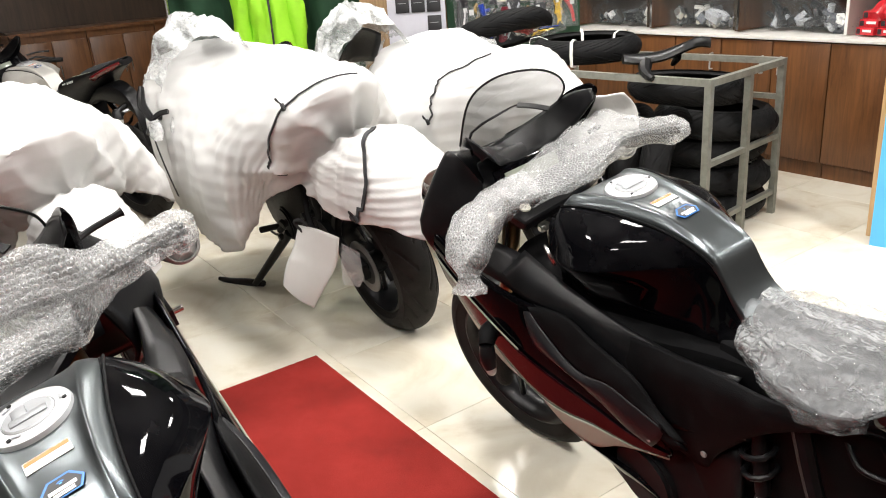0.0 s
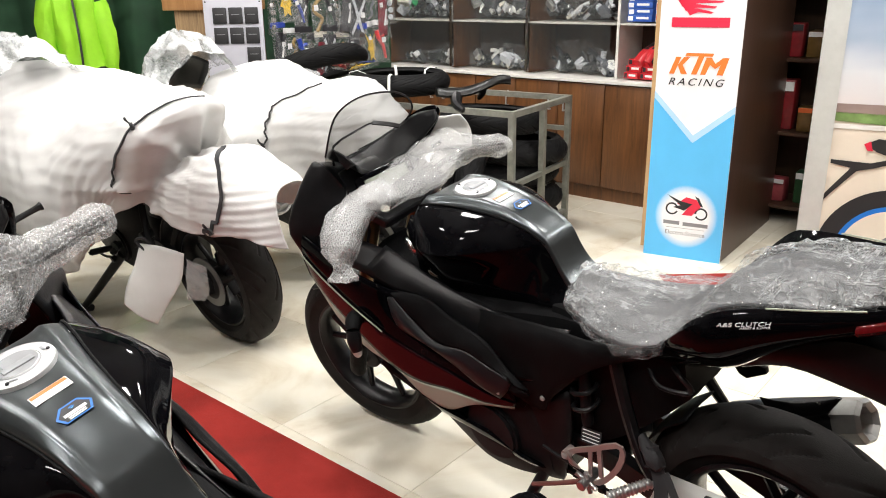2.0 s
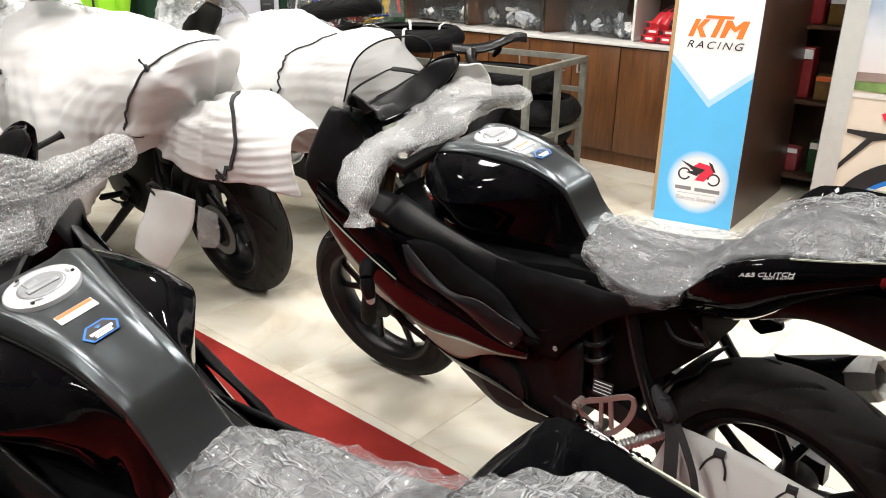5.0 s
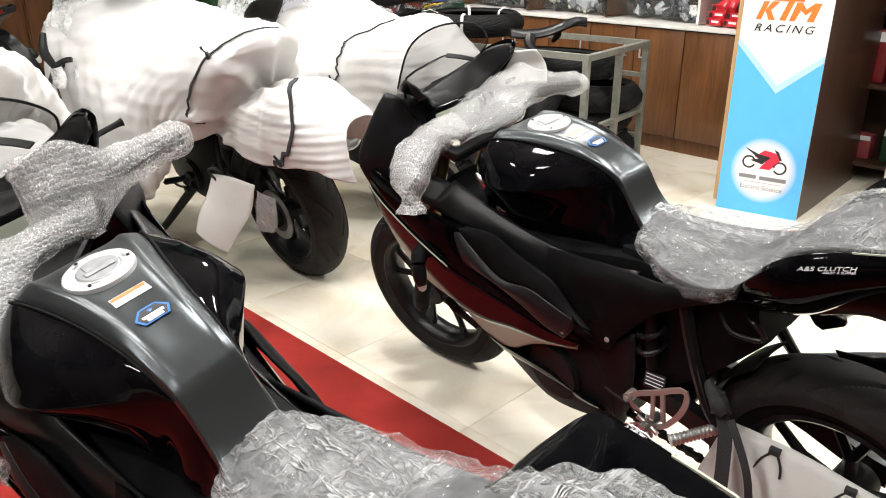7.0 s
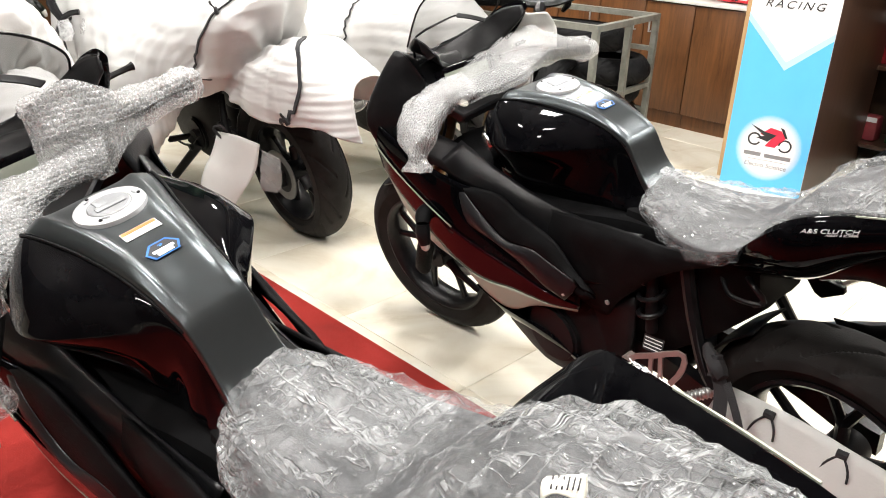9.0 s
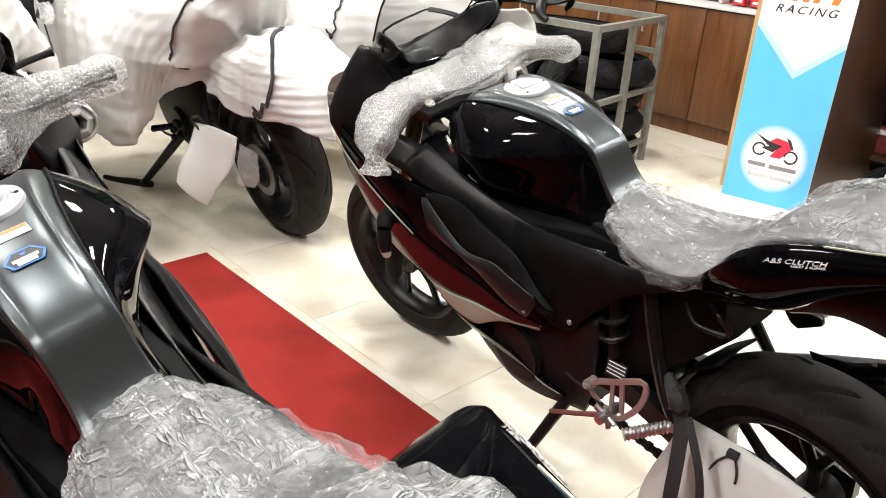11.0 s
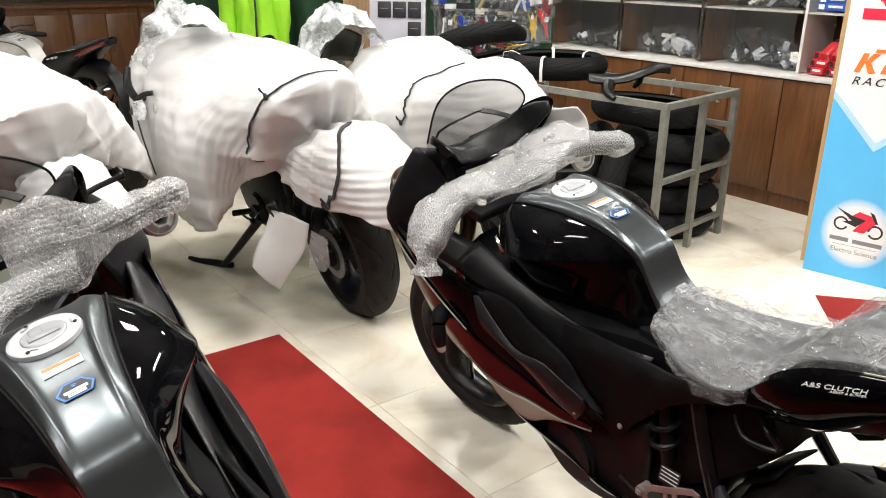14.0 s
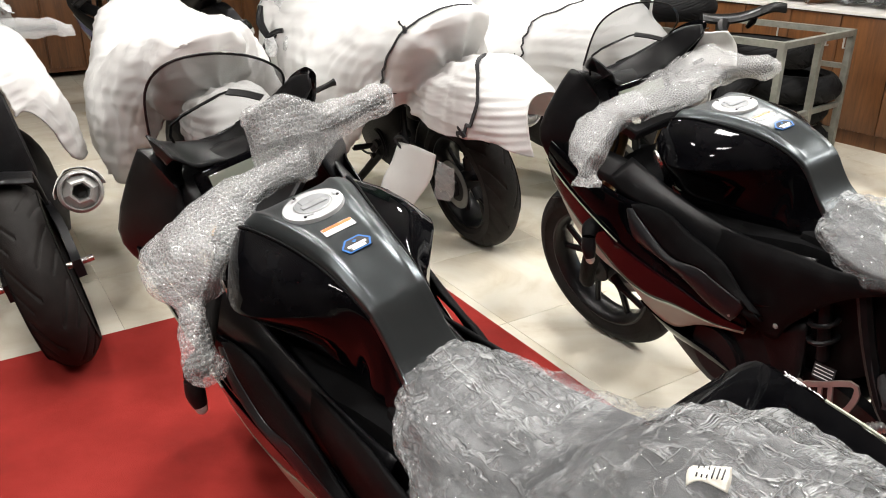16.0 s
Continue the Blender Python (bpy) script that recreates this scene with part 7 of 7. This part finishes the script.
def packet(m, w, h, d, sort, label):
    """A clear hanging pouch with its header card and a spare part inside."""
    t = thing("packet", label, "packet", "hanging packets")
    rows = [[(x * w, y * d * f, z) for x, y in ((-.5, 0), (-.25, -.5), (.25, -.5), (.5, 0), (.25, .5), (-.25, .5))] for z, f in ((0, .1), (-h * .14, .15), (-h * .4, .9), (-h * .75, 1.0), (-h, .15))]
    bm = skin(rows, 2, 1, True, True)
    ruffle(bm, .006, 30, rnd.random() * 20)
    part("pouch", bm, POUCH, t, "shiny clear pouch", 8)
    if sort == "lever":
        g, mm = join(tube([(-w * .28, 0, -h * .25), (-w * .1, 0, -h * .45), (w * .12, 0, -h * .62), (w * .25, 0, -h * .9)], [w * .16, w * .13, w * .11, w * .08], 8, 3), tube([(-w * .3, 0, -h * .42), (w * .2, 0, -h * .36)], w * .1, 8, 2)), rnd.choice([BLUEC, BLUEC, BLACKC, REDC])
    elif sort == "claw":
        star = [(0, -.28), (.12, -.42), (.44, -.26), (.24, -.5), (.36, -.62), (.18, -.66), (.2, -.86), (0, -.78), (-.2, -.86), (-.18, -.66), (-.36, -.62), (-.24, -.5), (-.44, -.26), (-.12, -.42)]
        g, mm = plate([(x * w, z * h) for x, z in star], .006, Matrix(((1, 0, 0, 0), (0, 0, -1, 0), (0, 1, 0, 0), (0, 0, 0, 1)))), YELLOWC
    elif sort == "strip":
        g = None
        for i in range(5):
            q = disc(w * .26, .012, pose(rnd.uniform(-.08, .08) * w, -.004, -h * (.25 + .15 * i), 90), 14, bevel=.003)
            g = join(g, q) if g else q
        mm = rnd.choice([STEEL, STEEL, SILVERC])
    elif sort == "case":
        g, mm = skin([[(x * w + lean_ * .15 * w, y * d * .6, z * h) for x, y in ((-.36, 0), (-.2, -.6), (.2, -.6), (.36, 0), (.2, .6), (-.2, .6))] for z, lean_ in ((-.22, 1), (-.4, .5), (-.7, -.3), (-.93, -1))], 2, 2, True, True), rnd.choice([BLACKC, MAROONC, MAROONC, DARKC])
        part("print_bar", box(w * .12, .001, h * .30, pose(0, -d * .52, -h * .75, 0, 14, 0)), PALEC, t)
    elif sort == "frame":
        v = [(-.4, -.3), (-.3, -.26), (.02, -.52), (.34, -.26), (.42, -.3), (.1, -.6), (.4, -.88), (.3, -.92), (0, -.68), (-.32, -.92), (-.4, -.88), (-.08, -.6)]
        g, mm = plate([(x * w, z * h) for x, z in v], .006, Matrix(((1, 0, 0, 0), (0, 0, -1, 0), (0, 1, 0, 0), (0, 0, 0, 1)))), SILVERC
        part("dark_card", box(w * .9, .002, h * .78, pose(0, d * .2, -h * .97)), BLACKC, t)
    else:
        g, mm = tube([(rnd.uniform(-.3, .3) * w, 0, -h * (.24 + .12 * i)) for i in range(6)], w * .10, 8, 3), rnd.choice([GOLDC, GREYC, BLACKC, SILVERC])
    part("content", g, mm, t)
    part("header_card", box(w * .96, .003, h * .12, pose(0, -d * .08, -h * .125)), rnd.choice([PALEC, PALEC, REDC, BLACKC, BEIGEC, BLUEC]), t)
    part("price_label", box(w * .24, .001, w * .3, pose(rnd.uniform(-.25, .25) * w, -d * .52, -h * rnd.uniform(.4, .6))), PALEC, t)
    t.matrix_world = m
    return t


WORDS = {"lever": "clear pouch with a coloured brake lever, hung on the panel", "claw": "clear pouch with a spiky yellow part, hung on the panel", "strip": "narrow clear pouch of round metal parts, hung on the panel", "case": "clear pouch with a dark moulded part and pale print", "frame": "clear pouch with a silver cross-shaped part on dark card", "hose": "clear pouch with a bent hose, hung on the panel"}
SORTS = ["lever", "strip", "case", "frame", "hose", "case", "strip", "claw", "lever", "case", "hose"]
for row, z in enumerate((2.05, 1.76, 1.46, 1.18)):
    x, n = 0.03, 3 * row
    while x < PWID - 0.06:
        sort = SORTS[n % len(SORTS)]
        w = rnd.uniform(.06, .075) if sort == "strip" else rnd.uniform(.085, .125)
        h = rnd.uniform(.27, .36)
        packet(pm @ Matrix.Translation((x + w / 2, z + rnd.uniform(-.04, .04), 0.012 + .016 * (n % 3))) @ Matrix(((1, 0, 0, 0), (0, 0, 1, 0), (0, -1, 0, 0), (0, 0, 0, 1))) @ pose(0, 0, 0, 0, rnd.uniform(-6, 6), rnd.uniform(-14, 14)), w, h, .03, sort, WORDS[sort])
        x += w * rnd.uniform(.62, .82)
        n += 1

# ---- goods on the shelves ----


def bagged(u, v, z, w, d, h, seed, color, label):
    t = thing("bagged_part", label, "bagged part", "bagged parts on shelves")
    r2 = random.Random(seed)
    bm = bmesh.new()
    bmesh.ops.create_icosphere(bm, subdivisions=3, radius=.5)
    bm.transform(Matrix.Diagonal((w, d, h, 1)) @ Matrix.Translation((0, 0, .5)))
    ruffle(bm, .06, 8, seed), ruffle(bm, .035, 19, seed + 3, (1, 1, 1), True)
    for vv in bm.verts:
        vv.co.z = max(vv.co.z, 0.002)
    part("bag", bm, BAGS, t, "crumpled clear bag", 4)
    for mm, many in ((color, 3), (r2.choice([DARKC, BLACKC, SATIN]), 3), (r2.choice([PALEC, SILVERC, WHITEPLASTIC, BEIGEC]), 3), (r2.choice([PALEC, ALU, YELLOWC, BEIGEC, GREYC]), 2)):
        g = None
        for i in range(many):
            a = Vector((r2.uniform(-.34, .34) * w, r2.uniform(-.22, .22) * d, r2.uniform(.10, .5) * h))
            b = Vector((r2.uniform(-.40, .40) * w, r2.uniform(-.22, .22) * d, r2.uniform(.10, .8) * h))
            if r2.random() < .5:
                q = tube([a, a.lerp(b, .5) + Vector((0, 0, .02)), b], r2.uniform(.05, .13) * h, 7, 2)
            else:
                q = box(r2.uniform(.2, .45) * w, r2.uniform(.1, .3) * d, r2.uniform(.1, .4) * h, Matrix.Translation(a) @ Euler((r2.uniform(-1, 1), r2.uniform(-1, 1), r2.uniform(-1, 1))).to_matrix().to_4x4(), .004, 1)
            g = join(g, q) if g else q
        part("content", g, mm, t)
    t.matrix_world = grid_pose(u, v, z, r2.uniform(-25, 25))


n = 0
for z, hh in ((0.832, .26), (1.192, .24), (1.542, .24)):
    for a, b in zip(DIVS[1:], DIVS[:-1]):
        if b > -2.0:
            continue
        u = a + .09
        while u < b - .07:
            w = rnd.uniform(.16, .30)
            n += 1
            bagged(min(u + w / 2, b - .1), rnd.uniform(4.84, 4.96), z, w, .16, hh * rnd.uniform(.45, .95), n * 1.3, rnd.choice([BLACKC, DARKC, SATIN, GREYC, SILVERC, OLDSTEEL, BLACKC]), "crumpled clear bag of metal and plastic spare parts")
            u += w * .78


def carton(u, v, z, w, d, h, material, label, turn=0.0, band=None):
    t = thing("carton", label, "carton", "small cartons")
    part("box", box(w, d, h, None, .002), material, t)
    part("print_bar", box(w * .5, .001, h * .35, pose(w * .12, -d / 2 - .0008, h * .4)), PAPER, t)
    if band is not None:
        part("label", box(w * .2, .001, h * .7, pose(-w * .36, -d / 2 - .0008, h * .15)), band, t)
    t.matrix_world = grid_pose(u, v, z, turn)


BOXBLUE = mat("blue carton", (0.02, 0.09, 0.42), 0.4, 0, 0.08, 20, 0.05)
BOXRED = mat("red carton", (0.55, 0.02, 0.03), 0.3, 0, 0.15, 20, 0.05, coat=0.4)
for i in range(6):
    carton(-2.10 + .004 * (i % 2), 4.86, 1.192 + i * .041, .17, .14, .04, BOXBLUE, "flat blue carton with white print, stacked", band=PAPER)
for i in range(4):
    for j in range(2):
        carton(-1.955 + j * .085, 4.85, 1.192 + i * .062, .078, .10, .058, PAPER, "small white carton with a red mark", band=BOXRED)
for i in range(3):
    for j in range(2):
        carton(-2.12 + j * .115, 4.83 + .02 * i, .832 + i * .042, .105, .12, .04, BOXRED, "small glossy red carton, stacked", turn=8 * (i - 1), band=INK)
for i, (du, tl) in enumerate(((0.0, 38), (.05, 44), (.095, 50))):
    t = thing("red_part", "glossy red moulded part in a clear tray", "spare part")
    bm = body([(-.13, [(0, .05), (.03, .05), (.045, .03), (.04, 0), (0, 0)]), (-.05, [(0, .075), (.03, .075), (.05, .04), (.045, 0), (0, 0)]), (.06, [(0, .07), (.03, .07), (.05, .04), (.045, 0), (0, 0)]), (.13, [(0, .04), (.02, .04), (.035, .02), (.03, 0), (0, 0)])], 3, 2)
    part("moulding", bm, BOXRED if i < 2 else SATIN, t)
    part("window", box(.08, .05, .004, pose(0, 0, .074), .001), INK, t)
    t.matrix_world = grid_pose(-2.03 + du, 4.90, .97 + .01 * i, 60) @ pose(0, 0, 0, 0, -tl + 10, 0)
bagged(-1.88, 4.86, .832, .18, .14, .16, 91.0, GREYC, "crumpled clear bag of dark spare parts")
bagged(-4.18, 4.90, 1.192, .24, .2, .22, 95.0, mat("green plastic", (.02, .30, .10), .3, 0, .2, 20, .1), "clear bag holding green plastic parts")

# black moulded part lying over the table's rail
mp = thing("moulded_part", "black plastic motorcycle tail bracket lying on the steel table", "spare part")
part("bracket", skin([[(x, y * w, z + dz) for y, dz in ((1, 0), (.5, .025), (-.5, .025), (-1, 0), (-.5, -.012), (.5, -.012))] for x, z, w in ((-.16, .04, .03), (-.10, .035, .05), (-.02, .04, .045), (.05, .06, .03), (.12, .085, .02), (.17, .08, .012))], 3, 2, True, True), SATIN, mp)
part("arm", tube([(-.08, -.03, .03), (-.09, -.08, .0), (-.07, -.12, -.02)], [.028, .022, .012], 8, 3), SATIN, mp)
part("arm", tube([(.05, .02, .055), (.06, .05, .03), (.05, .08, .0)], [.02, .016, .010], 8, 3), SATIN, mp)
mp.matrix_world = pose(0.40, 4.10, TH + 0.014, 0, 0, 12) @ Matrix.Diagonal((1.25, 1.25, 1.2, 1))

for i, (x, y) in enumerate(((-.40, 4.78), (-.30, 4.95), (-.24, 4.70))):
    packet(pose(x, y, TH + .17, 70, 0, 20 * i) @ pose(0, 0, .05), .12, .2, .04, ("lever", "case", "claw")[i], "glossy packet lying by the tyres")

# low wooden cabinets along the far left wall
for i in range(10):
    c = thing("cabinet", "brown wood-grain low cabinet against the far wall", "cabinet", "far cabinets")
    part("body", box(.60, .42, .95, pose(0, .22, .06)), TEAK, c)
    for sx in (-1, 1):
        d = part("door", box(.285, .018, .85, pose(sx * .146, .0, .10), .002), TEAK, c)
        part("handle", tube([(sx * .03, -.01, .62), (sx * .03, -.035, .62), (sx * .03, -.035, .74), (sx * .03, -.01, .74)], .006, 8, 1, False), STEEL, d, "steel bar handle")
    part("top", box(.604, .46, .03, pose(0, .21, 1.01)), TEAK, c)
    c.matrix_world = grid_pose(-7.55, 4.6 - .605 * i, 0, 90)

# ---- floor tiles ----
TILES = 0.60
iu0, iu1 = int((U0 + 1.085) // TILES), int((U1 + 1.085) // TILES)
iv0, iv1 = int((V0 - 1.43) // TILES), int((V1 - 1.43) // TILES)
ground_tile = box(TILES - 0.0018, TILES - 0.0018, 0.008, None, 0.0008, 1)
tile_me = bpy.data.meshes.new("tile")
ground_tile.to_mesh(tile_me)
ground_tile.free()
tile_me.materials.append(TILE)
for iu in range(iu0, iu1 + 1):
    for iv in range(iv0, iv1 + 1):
        u, v = -1.085 + (iu + .5) * TILES, 1.43 + (iv + .5) * TILES
        if not (U0 + .3 < u < U1 - .25 and V0 + .3 < v < V1 - .25):
            continue
        t = new("tile", tile_me)
        t.parent = floor
        t.matrix_world = grid_pose(u, v, -0.0085)
